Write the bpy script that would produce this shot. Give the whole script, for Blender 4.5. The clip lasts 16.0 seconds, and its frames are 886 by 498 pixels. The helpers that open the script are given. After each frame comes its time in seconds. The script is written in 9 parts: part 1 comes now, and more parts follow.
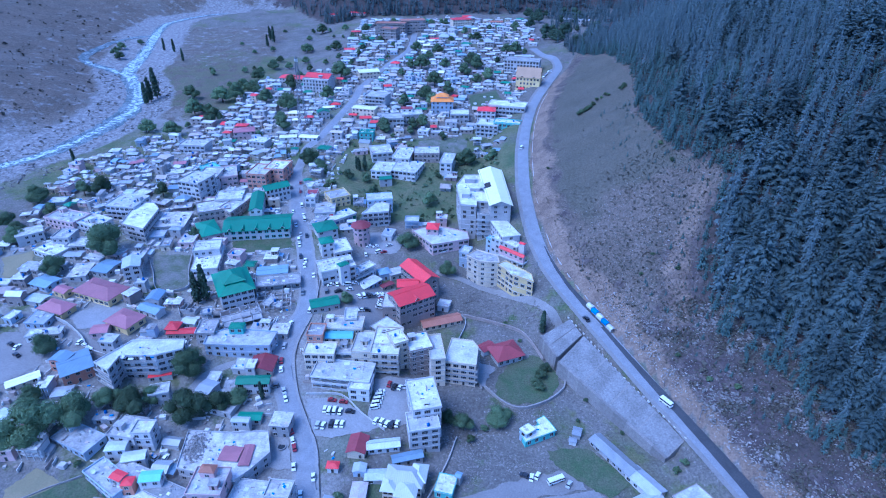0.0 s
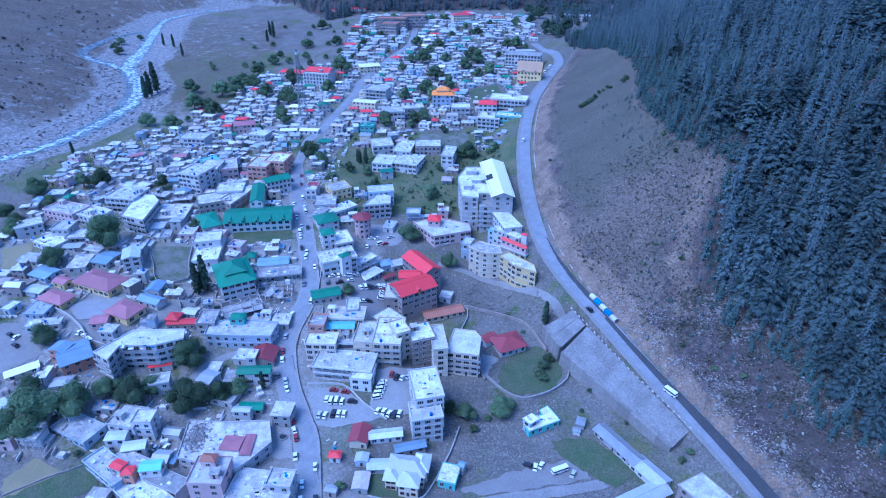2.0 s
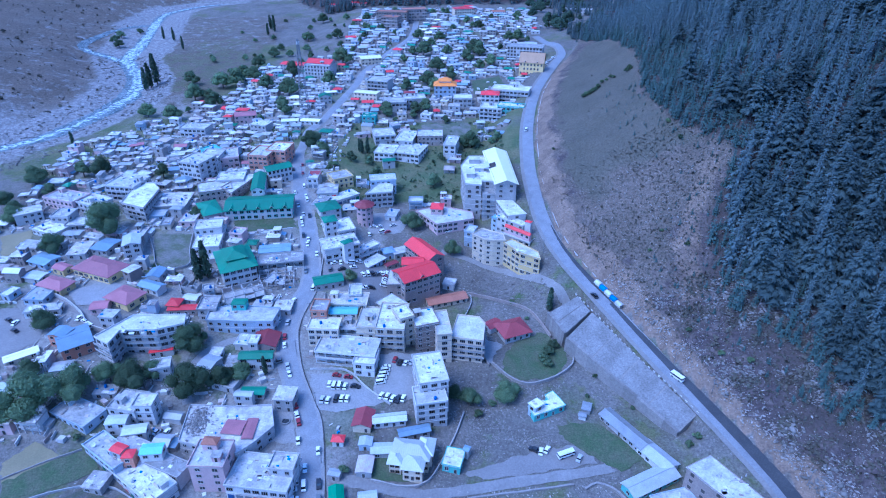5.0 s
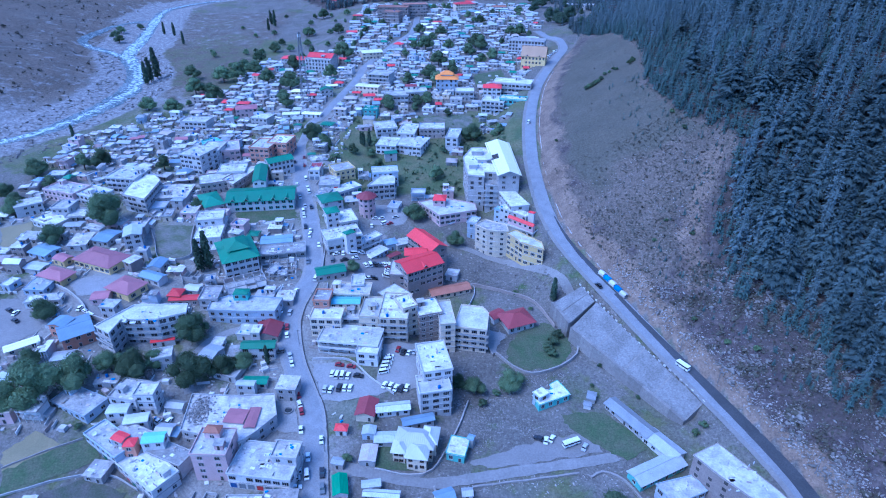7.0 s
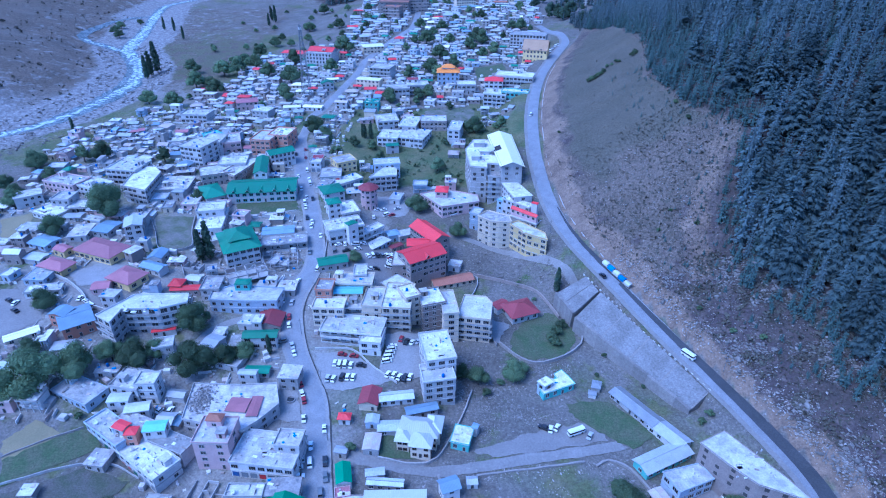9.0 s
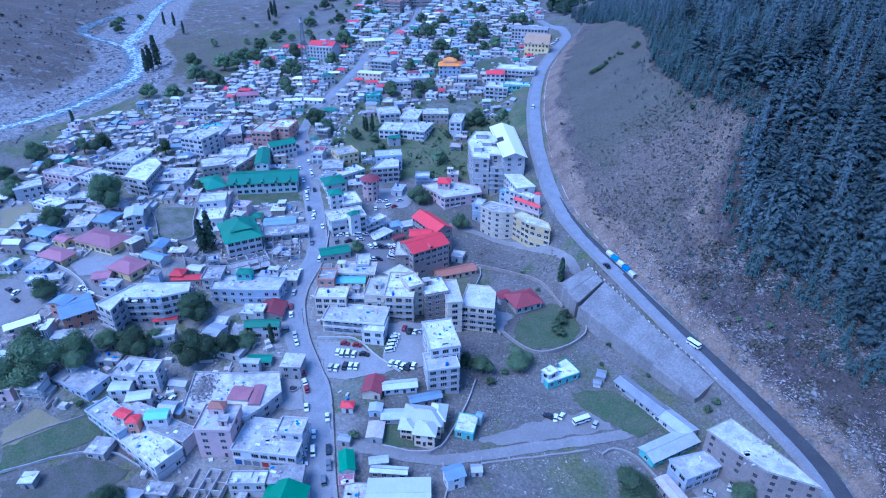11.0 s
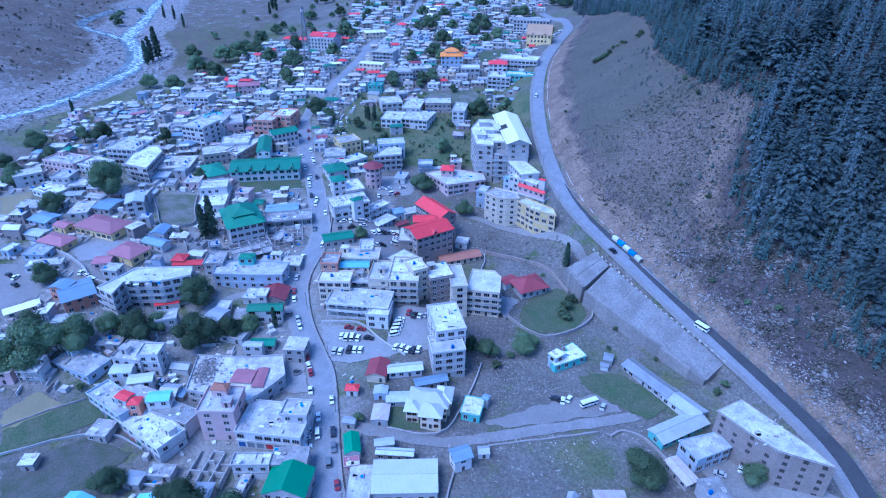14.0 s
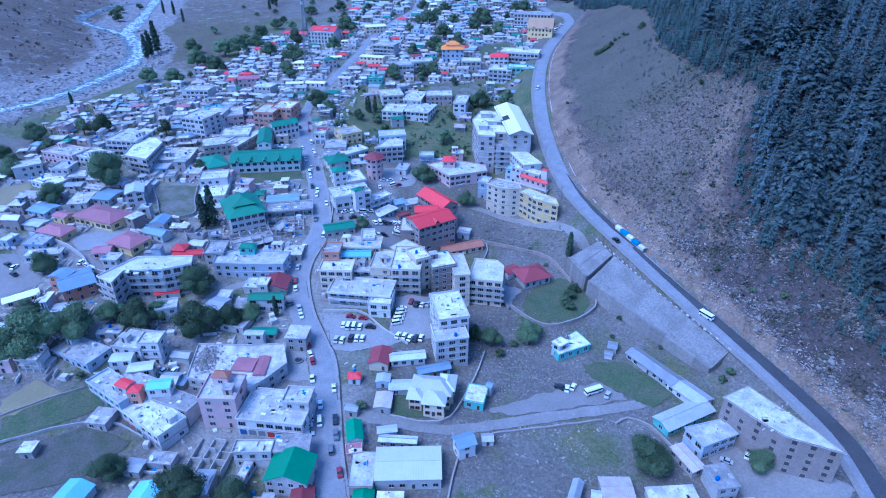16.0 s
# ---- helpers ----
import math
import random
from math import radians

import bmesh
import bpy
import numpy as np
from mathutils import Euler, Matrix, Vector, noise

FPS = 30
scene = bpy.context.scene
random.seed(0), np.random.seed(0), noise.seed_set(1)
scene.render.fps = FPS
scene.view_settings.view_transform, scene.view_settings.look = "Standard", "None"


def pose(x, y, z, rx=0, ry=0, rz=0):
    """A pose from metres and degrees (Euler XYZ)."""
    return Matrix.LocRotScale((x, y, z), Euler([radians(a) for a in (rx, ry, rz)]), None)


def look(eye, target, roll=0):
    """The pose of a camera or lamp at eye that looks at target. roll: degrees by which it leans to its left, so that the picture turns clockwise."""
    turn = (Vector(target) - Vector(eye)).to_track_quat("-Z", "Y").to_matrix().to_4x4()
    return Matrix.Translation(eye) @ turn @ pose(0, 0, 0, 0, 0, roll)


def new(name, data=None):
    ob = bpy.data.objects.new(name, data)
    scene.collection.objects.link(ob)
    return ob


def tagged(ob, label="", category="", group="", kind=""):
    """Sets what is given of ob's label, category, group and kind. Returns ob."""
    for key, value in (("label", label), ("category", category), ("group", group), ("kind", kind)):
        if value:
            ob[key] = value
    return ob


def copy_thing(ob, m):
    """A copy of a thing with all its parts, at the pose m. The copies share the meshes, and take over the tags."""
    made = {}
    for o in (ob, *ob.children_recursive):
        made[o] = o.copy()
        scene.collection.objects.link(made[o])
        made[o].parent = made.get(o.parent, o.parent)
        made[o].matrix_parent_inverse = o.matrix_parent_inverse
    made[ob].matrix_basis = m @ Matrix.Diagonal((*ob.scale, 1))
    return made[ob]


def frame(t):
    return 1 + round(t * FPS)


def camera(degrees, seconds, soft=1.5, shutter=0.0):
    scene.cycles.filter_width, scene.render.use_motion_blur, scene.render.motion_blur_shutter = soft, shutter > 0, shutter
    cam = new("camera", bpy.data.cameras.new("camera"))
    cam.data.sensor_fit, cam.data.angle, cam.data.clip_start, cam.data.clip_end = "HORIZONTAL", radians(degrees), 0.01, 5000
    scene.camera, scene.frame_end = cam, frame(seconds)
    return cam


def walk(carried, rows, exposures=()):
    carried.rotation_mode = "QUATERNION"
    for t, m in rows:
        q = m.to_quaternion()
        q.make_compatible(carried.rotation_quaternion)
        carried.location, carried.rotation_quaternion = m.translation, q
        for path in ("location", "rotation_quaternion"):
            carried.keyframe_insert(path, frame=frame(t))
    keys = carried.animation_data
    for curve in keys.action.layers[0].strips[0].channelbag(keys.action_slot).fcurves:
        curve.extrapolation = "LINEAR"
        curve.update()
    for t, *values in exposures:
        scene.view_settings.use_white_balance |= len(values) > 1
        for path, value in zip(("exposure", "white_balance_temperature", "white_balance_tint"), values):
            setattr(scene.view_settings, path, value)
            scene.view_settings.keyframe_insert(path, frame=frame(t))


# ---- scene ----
EXPOSURE, KELVIN, TINT = 1.90, 4150, 18
cam = camera(72.4, 16.0, soft=1.1)
METRES, EYE, TILT, LEAN, TURN = 44.0, 190.0, -29.5, 0.0, 0.0
ROWS = [
    (0.0, 0.0, 0.0, 0.0, 0.0, 0.0, -0.0),
    (0.5, -0.0078, 0.0128, -0.0266, -0.0, 0.03, -0.0),
    (1.0, -0.0159, 0.0252, -0.0534, -0.01, 0.02, -0.02),
    (1.5, -0.0251, 0.038, -0.0819, -0.02, -0.02, -0.0),
    (2.0, -0.0316, 0.0484, -0.1104, -0.05, -0.02, 0.02),
    (2.5, -0.0394, 0.0591, -0.1395, -0.05, 0.0, 0.02),
    (3.0, -0.0467, 0.0706, -0.1674, -0.06, -0.0, 0.04),
    (3.5, -0.053, 0.0816, -0.1932, -0.07, 0.0, 0.03),
    (4.0, -0.0603, 0.093, -0.2217, -0.08, 0.01, 0.02),
    (6.5, -0.0999, 0.1501, -0.3611, -0.07, -0.01, 0.06),
    (7.0, -0.1088, 0.1624, -0.389, -0.06, -0.02, 0.08),
    (7.5, -0.1187, 0.1743, -0.4157, -0.07, -0.04, 0.09),
    (8.0, -0.1276, 0.187, -0.4422, -0.09, -0.05, 0.11),
    (8.5, -0.1356, 0.1986, -0.4699, -0.09, -0.04, 0.11),
    (9.0, -0.1454, 0.2108, -0.4989, -0.09, -0.05, 0.12),
    (11.5, -0.1926, 0.2645, -0.6374, -0.14, -0.07, 0.14),
    (12.0, -0.2011, 0.2755, -0.6657, -0.14, -0.07, 0.15),
    (12.5, -0.2099, 0.288, -0.694, -0.14, -0.07, 0.17),
    (13.0, -0.2185, 0.2995, -0.7211, -0.16, -0.07, 0.19),
    (13.5, -0.2279, 0.3101, -0.7493, -0.17, -0.06, 0.2),
    (14.0, -0.2363, 0.3218, -0.7781, -0.17, -0.05, 0.21),
    (14.5, -0.2444, 0.3338, -0.8068, -0.18, -0.05, 0.24),
    (15.0, -0.2504, 0.3461, -0.8335, -0.19, -0.06, 0.26),
    (15.5, -0.2572, 0.3573, -0.8617, -0.19, -0.06, 0.27),
    (16.0, -0.2637, 0.3686, -0.8903, -0.2, -0.06, 0.29),
]
walk(cam, [(t, pose(0, 0, EYE, TILT, LEAN, TURN) @ pose(METRES * x, METRES * y, METRES * z, 90 + pitch, roll, yaw)) for t, x, y, z, yaw, pitch, roll in ROWS],
     exposures=[(0.0, EXPOSURE, KELVIN, TINT), (16.0, EXPOSURE, KELVIN, TINT)])

# ---- light: a blue dusk under an even sky, the sun gone behind the ridge ----
world = bpy.data.worlds.new("world")
scene.world = world
world.use_nodes = True
wn = world.node_tree.nodes
sky = wn.new("ShaderNodeTexSky")
sky.sky_type, sky.sun_disc = "NISHITA", False
sky.sun_elevation, sky.sun_rotation = radians(28), radians(-60)
sky.altitude, sky.air_density, sky.dust_density, sky.ozone_density = 2400, 1.0, 1.5, 1.6
wn["Background"].inputs["Strength"].default_value = 0.13
world.node_tree.links.new(sky.outputs["Color"], wn["Background"].inputs["Color"])
sun = new("sun", bpy.data.lights.new("sun", "SUN"))
sun.data.energy, sun.data.angle, sun.data.color = 0.9, radians(35), (1.0, 0.95, 0.9)
sun.matrix_basis = look((-60, -40, 110), (0, 0, 0))
# ---- materials ----
def mat(name, colour, rough=0.8, second=None, scale=1.0, amount=0.5, fine=6.0, bump=0.3, metal=0.0, vary=0.12, stains=0.0, stain_colour=(0.12, 0.11, 0.10), ribs=0.0, spec=0.3, islands=0.0, speckle=0.16, sharp=0.28, thin=0.0):
    """A worn surface: broad patches of a second colour, fine grain, stains, a little of each object's own shade; ribs: corrugation, in metres."""
    m = bpy.data.materials.new(name)
    m.use_nodes = True
    n, l = m.node_tree.nodes, m.node_tree.links
    p = n["Principled BSDF"]
    p.inputs["Roughness"].default_value, p.inputs["Metallic"].default_value = rough, metal
    p.inputs["Specular IOR Level"].default_value = spec
    tex = n.new("ShaderNodeTexCoord")
    geo = n.new("ShaderNodeNewGeometry")

    def noise_at(size, detail=4.0):
        t = n.new("ShaderNodeTexNoise")
        t.inputs["Scale"].default_value, t.inputs["Detail"].default_value, t.inputs["Roughness"].default_value = size, detail, 0.62
        l.new(geo.outputs["Position"], t.inputs["Vector"])
        return t.outputs["Fac"]

    def ramp(fac, a, b):
        r = n.new("ShaderNodeMapRange")
        r.inputs["From Min"].default_value, r.inputs["From Max"].default_value = a, b
        l.new(fac, r.inputs["Value"])
        return r.outputs["Result"]

    def blend(kind, fac, a, b):
        x = n.new("ShaderNodeMix")
        x.data_type, x.blend_type = "RGBA", kind
        for sock, v in ((x.inputs["Factor"], fac), (x.inputs["A"], a), (x.inputs["B"], b)):
            if hasattr(v, "is_linked"):
                l.new(v, sock)
            elif isinstance(v, (int, float)):
                sock.default_value = v
            else:
                sock.default_value = (*v, 1)
        return x.outputs["Result"]

    c = blend("MIX", ramp(noise_at(scale), 0.5 - sharp, 0.5 + sharp), colour, second or [v * (1 - amount) for v in colour])
    grain = noise_at(fine, 3.0)
    c = blend("MULTIPLY", 1.0, c, blend("MIX", ramp(grain, 0.25, 0.75), (1 - speckle * 1.5,) * 3, (1 + speckle,) * 3))
    if stains:
        c = blend("MIX", ramp(noise_at(scale * 3.1 + 0.11, 6.0), 0.56, 0.56 + 0.28 / stains), c, stain_colour)
    if vary:
        info = n.new("ShaderNodeObjectInfo")
        rnd = ramp(info.outputs["Random"], 0, 1)
        c = blend("MULTIPLY", 1.0, c, blend("MIX", rnd, (1 - vary * 2,) * 3, (1 + vary,) * 3))
    if islands:
        c = blend("MULTIPLY", 1.0, c, blend("MIX", ramp(geo.outputs["Random Per Island"], 0, 1), (1 - islands,) * 3, (1 + islands,) * 3))
    l.new(c, p.inputs["Base Color"])
    if bump or ribs:
        b = n.new("ShaderNodeBump")
        b.inputs["Strength"].default_value, b.inputs["Distance"].default_value = bump or 0.6, 0.12
        if ribs:
            w = n.new("ShaderNodeTexWave")
            w.inputs["Scale"].default_value = 0.314 / ribs
            l.new(tex.outputs["Object"], w.inputs["Vector"])
            l.new(w.outputs["Fac"], b.inputs["Height"])
            b.inputs["Distance"].default_value = 0.06
        else:
            l.new(grain, b.inputs["Height"])
        l.new(b.outputs["Normal"], p.inputs["Normal"])
    if thin:
        leaf, both = n.new("ShaderNodeBsdfTranslucent"), n.new("ShaderNodeMixShader")
        both.inputs["Fac"].default_value = thin
        l.new(c, leaf.inputs["Color"])
        l.new(p.outputs["BSDF"], both.inputs[1])
        l.new(leaf.outputs["BSDF"], both.inputs[2])
        l.new(both.outputs["Shader"], n["Material Output"].inputs["Surface"])
    return m


WALLS = {
    "white": mat("white_plaster", (0.61, 0.59, 0.57), scale=0.35, amount=0.22, stains=0.9, stain_colour=(0.34, 0.31, 0.28), vary=0.16),
    "cream": mat("cream_plaster", (0.66, 0.56, 0.42), scale=0.3, amount=0.2, stains=0.4, stain_colour=(0.36, 0.3, 0.24)),
    "yellow": mat("yellow_plaster", (0.72, 0.55, 0.26), scale=0.3, amount=0.2, stains=0.3, stain_colour=(0.4, 0.32, 0.2)),
    "grey": mat("bare_concrete", (0.50, 0.48, 0.465), scale=0.3, amount=0.35, stains=0.7, stain_colour=(0.2, 0.19, 0.18)),
    "brick": mat("grey_brown_masonry", (0.34, 0.285, 0.255), scale=0.4, amount=0.3, fine=2.2, stains=0.5),
    "pink": mat("pink_plaster", (0.64, 0.46, 0.44), scale=0.3, amount=0.2, stains=0.4, stain_colour=(0.4, 0.27, 0.25)),
    "salmon": mat("salmon_plaster", (0.62, 0.30, 0.20), scale=0.3, amount=0.2, stains=0.4, stain_colour=(0.35, 0.2, 0.16)),
    "turquoise": mat("turquoise_plaster", (0.22, 0.56, 0.50), scale=0.3, amount=0.2, stains=0.3),
    "blue": mat("pale_blue_plaster", (0.46, 0.52, 0.60), scale=0.3, amount=0.2, stains=0.4),
    "stone": mat("stone_masonry", (0.42, 0.385, 0.36), scale=0.9, amount=0.4, fine=3.0, bump=0.8, stains=0.6),
}
ROOFS = {
    "concrete": mat("weathered_roof_concrete", (0.53, 0.515, 0.505), scale=0.2, amount=0.38, fine=1.4, stains=1.3, stain_colour=(0.24, 0.23, 0.23), sharp=0.12, vary=0.2),
    "white": mat("whitewashed_roof", (0.66, 0.645, 0.62), scale=0.18, amount=0.28, fine=1.2, stains=1.1, stain_colour=(0.38, 0.36, 0.35), sharp=0.12, vary=0.14),
    "dirty": mat("dirty_roof_screed", (0.52, 0.49, 0.475), scale=0.2, amount=0.4, fine=1.2, stains=1.5, stain_colour=(0.19, 0.17, 0.17), sharp=0.12, vary=0.2),
    "red": mat("red_sheet_roof", (0.70, 0.05, 0.06), 0.5, scale=0.15, amount=0.22, ribs=0.5, bump=0.7, stains=0.15, spec=0.4),
    "maroon": mat("faded_maroon_sheet_roof", (0.29, 0.055, 0.065), 0.55, scale=0.15, amount=0.3, ribs=0.5, bump=0.7, stains=0.3, spec=0.4),
    "pink": mat("faded_pink_sheet_roof", (0.38, 0.165, 0.185), 0.6, scale=0.2, amount=0.28, ribs=0.5, bump=0.7, stains=0.3),
    "green": mat("green_sheet_roof", (0.045, 0.26, 0.115), 0.5, scale=0.2, amount=0.25, ribs=0.5, bump=0.7, stains=0.15, spec=0.4),
    "teal": mat("teal_sheet_roof", (0.050, 0.225, 0.125), 0.5, scale=0.2, amount=0.25, ribs=0.5, bump=0.7, stains=0.15, spec=0.4),
    "blue": mat("blue_sheet_roof", (0.27, 0.36, 0.46), 0.5, scale=0.2, amount=0.25, ribs=0.5, bump=0.7, stains=0.25, spec=0.4),
    "sky": mat("sky_blue_sheet_roof", (0.27, 0.55, 0.66), 0.5, scale=0.2, amount=0.2, ribs=0.5, bump=0.7, stains=0.2, spec=0.4),
    "tin": mat("galvanised_sheet_roof", (0.57, 0.58, 0.60), 0.45, scale=0.25, amount=0.3, ribs=0.6, bump=0.8, metal=0.25, stains=0.7, stain_colour=(0.27, 0.2, 0.16), vary=0.24),
    "rust": mat("rusty_sheet_roof", (0.42, 0.30, 0.25), 0.7, second=(0.50, 0.49, 0.49), scale=0.5, ribs=0.6, bump=0.8, stains=0.6, stain_colour=(0.25, 0.12, 0.07)),
    "orange": mat("orange_sheet_roof", (0.78, 0.27, 0.05), 0.5, scale=0.2, amount=0.15, ribs=0.5, bump=0.6, spec=0.4),
    "brown": mat("terracotta_sheet_roof", (0.46, 0.20, 0.13), 0.6, scale=0.2, amount=0.25, ribs=0.5, bump=0.7, stains=0.3),
    "sheet": mat("pale_painted_sheet_roof", (0.57, 0.57, 0.54), 0.5, scale=0.2, amount=0.16, ribs=0.8, bump=0.7, stains=0.5, stain_colour=(0.42, 0.40, 0.37)),
    "tan": mat("tan_sheet_roof", (0.50, 0.33, 0.20), 0.6, scale=0.2, amount=0.2, ribs=0.5, bump=0.6, stains=0.3),
    "cream": mat("pale_yellow_sheet_roof", (0.86, 0.83, 0.62), 0.5, scale=0.2, amount=0.08, ribs=0.5, bump=0.5),
}
GLASS = mat("dark_window_glass", (0.040, 0.046, 0.055), 0.12, scale=0.5, amount=0.5, bump=0.0, vary=0.4, spec=0.6)
WOOD = mat("brown_window_frame", (0.20, 0.13, 0.09), 0.7, scale=1.0, amount=0.3, bump=0.0)
TRIM = mat("grey_window_frame", (0.42, 0.41, 0.40), 0.5, scale=1.0, amount=0.1, bump=0.0)
# flat dark colour that stands in for the shade inside openings
VOID = mat("painted_inside_shade", (0.085, 0.080, 0.078), 0.9, scale=0.5, bump=0.0)
SHUTTER = [mat("steel_shutter", (0.30, 0.33, 0.38), 0.5, ribs=0.3, bump=0.7), mat("blue_shutter", (0.06, 0.13, 0.36), 0.5, ribs=0.3, bump=0.7),
           mat("red_signboard", (0.50, 0.05, 0.06), 0.5, scale=0.7, bump=0.0), mat("green_signboard", (0.04, 0.25, 0.16), 0.5, scale=0.7, bump=0.0)]
RAIL = mat("painted_rail", (0.50, 0.49, 0.48), 0.6, scale=1.0, bump=0.0)
PLASTIC = mat("blue_plastic_tank", (0.03, 0.13, 0.42), 0.45, scale=1.0, amount=0.2, bump=0.0)
WHITE_PLASTIC = mat("white_plastic_tank", (0.72, 0.72, 0.70), 0.45, scale=1.0, amount=0.2, bump=0.0)
STEEL = mat("galvanised_steel", (0.33, 0.34, 0.36), 0.5, metal=0.5, scale=1.0, bump=0.0)
ASPHALT = mat("worn_grey_asphalt", (0.185, 0.185, 0.195), 0.75, second=(0.27, 0.27, 0.28), scale=0.20, fine=2.0, bump=0.1, vary=0.0, stains=0.6, stain_colour=(0.25, 0.24, 0.24))
FRESH = mat("dark_new_asphalt", (0.045, 0.046, 0.05), 0.8, second=(0.075, 0.075, 0.08), scale=0.1, fine=2.0, bump=0.1, vary=0.0, stains=0.3, stain_colour=(0.15, 0.14, 0.13))
DUST = mat("pale_dusty_track", (0.25, 0.236, 0.226), 0.9, second=(0.19, 0.178, 0.17), scale=0.15, fine=1.2, bump=0.3, vary=0.0, stains=0.4, stain_colour=(0.4, 0.38, 0.37))
YARD = mat("packed_earth_yard", (0.235, 0.22, 0.21), 0.9, second=(0.185, 0.172, 0.165), scale=0.12, fine=1.5, bump=0.3, vary=0.0, stains=0.5, stain_colour=(0.235, 0.215, 0.205))
DARK_STONE = mat("dark_masonry", (0.29, 0.265, 0.245), scale=0.7, amount=0.4, fine=2.5, bump=0.8, stains=0.7, stain_colour=(0.28, 0.26, 0.24))
FILL = mat("cracked_terrace_fill", (0.235, 0.225, 0.218), 0.9, second=(0.175, 0.165, 0.158), scale=0.14, fine=1.3, bump=0.5, vary=0.0, stains=0.9, stain_colour=(0.25, 0.24, 0.23), sharp=0.12, speckle=0.25)
PAVED = mat("concrete_paving", (0.29, 0.28, 0.275), 0.85, second=(0.235, 0.225, 0.22), scale=0.15, fine=1.5, bump=0.2, vary=0.0, stains=0.5, stain_colour=(0.2, 0.19, 0.18))
LAWN = mat("short_grass", (0.066, 0.098, 0.044), 0.9, second=(0.098, 0.108, 0.066), scale=0.16, fine=1.6, bump=0.6, vary=0.0, sharp=0.13, speckle=0.28, stains=0.5, stain_colour=(0.17, 0.15, 0.105))
PLOUGHED = mat("dark_ploughed_soil", (0.115, 0.105, 0.095), 0.95, second=(0.075, 0.085, 0.055), scale=0.12, fine=2.0, bump=0.7, vary=0.0, stains=0.6, stain_colour=(0.17, 0.155, 0.14), sharp=0.12, speckle=0.25)
ROUGH = mat("rough_weedy_earth", (0.17, 0.16, 0.145), 0.95, second=(0.10, 0.115, 0.07), scale=0.14, fine=1.5, bump=0.6, vary=0.0, stains=0.9, stain_colour=(0.25, 0.235, 0.22), sharp=0.12, speckle=0.28)
FIELD = mat("stubble_field", (0.26, 0.22, 0.13), 0.9, second=(0.19, 0.17, 0.10), scale=0.1, fine=2.5, bump=0.4, vary=0.0, stains=0.3, stain_colour=(0.12, 0.14, 0.06))
WATER_DEEP = mat("river_water", (0.075, 0.098, 0.108), 0.65, second=(0.18, 0.21, 0.22), scale=0.16, fine=0.8, bump=0.9, vary=0.0, stains=2.4, stain_colour=(0.50, 0.54, 0.56), spec=0.12, sharp=0.10, speckle=0.3)
FOAM = mat("white_water", (0.50, 0.57, 0.61), 0.7, second=(0.10, 0.13, 0.145), scale=0.30, fine=1.1, bump=0.9, vary=0.0, stains=1.5, stain_colour=(0.78, 0.82, 0.84), spec=0.12, sharp=0.06, speckle=0.3)
ROCK = mat("pale_grey_boulder", (0.36, 0.33, 0.305), 0.9, scale=0.4, amount=0.35, fine=2.5, bump=0.5, vary=0.25, islands=0.25)
BARK = mat("tree_bark", (0.13, 0.10, 0.08), 0.95, scale=0.8, fine=5.0, bump=0.8)
LEAF = [mat("walnut_foliage", (0.185, 0.250, 0.130), 0.75, second=(0.120, 0.175, 0.090), scale=0.25, fine=1.2, bump=0.0, vary=0.25, islands=0.25, thin=0.4),
        mat("willow_foliage", (0.165, 0.220, 0.110), 0.75, second=(0.115, 0.165, 0.09), scale=0.25, fine=1.2, bump=0.0, vary=0.25, islands=0.2, thin=0.4),
        mat("poplar_foliage", (0.090, 0.130, 0.080), 0.75, second=(0.065, 0.100, 0.065), scale=0.25, fine=1.2, bump=0.0, vary=0.2, islands=0.2, thin=0.4)]
PINE = mat("pine_needles", (0.132, 0.170, 0.174), 0.95, second=(0.110, 0.146, 0.152), scale=0.09, fine=0.5, bump=0.0, vary=0.12, islands=0.10, sharp=0.15, spec=0.05, speckle=0.10, thin=0.25)
OLD_PINE = mat("old_pine_needles", (0.092, 0.122, 0.120), 0.95, second=(0.076, 0.104, 0.104), scale=0.09, fine=0.5, bump=0.0, vary=0.15, islands=0.10, sharp=0.15, spec=0.05, speckle=0.10, thin=0.25)
YOUNG_PINE = mat("young_pine_needles", (0.110, 0.162, 0.148), 0.95, second=(0.090, 0.136, 0.128), scale=0.09, fine=0.5, bump=0.0, vary=0.12, islands=0.10, sharp=0.15, spec=0.05, speckle=0.10, thin=0.25)
SHRUB = mat("dry_shrub", (0.085, 0.085, 0.068), 0.9, second=(0.10, 0.088, 0.068), scale=0.1, fine=1.0, bump=0.0, vary=0.2)
PAINT = {k: mat(k + "_car_paint", c, 0.3, scale=1.0, amount=0.08, bump=0.0, vary=0.05, spec=0.5) for k, c in
         (("white", (0.78, 0.78, 0.77)), ("silver", (0.45, 0.46, 0.48)), ("black", (0.03, 0.03, 0.035)), ("maroon", (0.25, 0.03, 0.04)), ("grey", (0.16, 0.17, 0.18)), ("blue", (0.05, 0.20, 0.50)))}
TYRE = mat("tyre_rubber", (0.025, 0.025, 0.025), 0.9, scale=2.0, bump=0.0)
CLOTH = [mat("pale_tarpaulin", (0.62, 0.62, 0.60), 0.8, scale=0.5, amount=0.2), mat("blue_tarpaulin", (0.05, 0.22, 0.55), 0.7, scale=0.5, amount=0.2)]


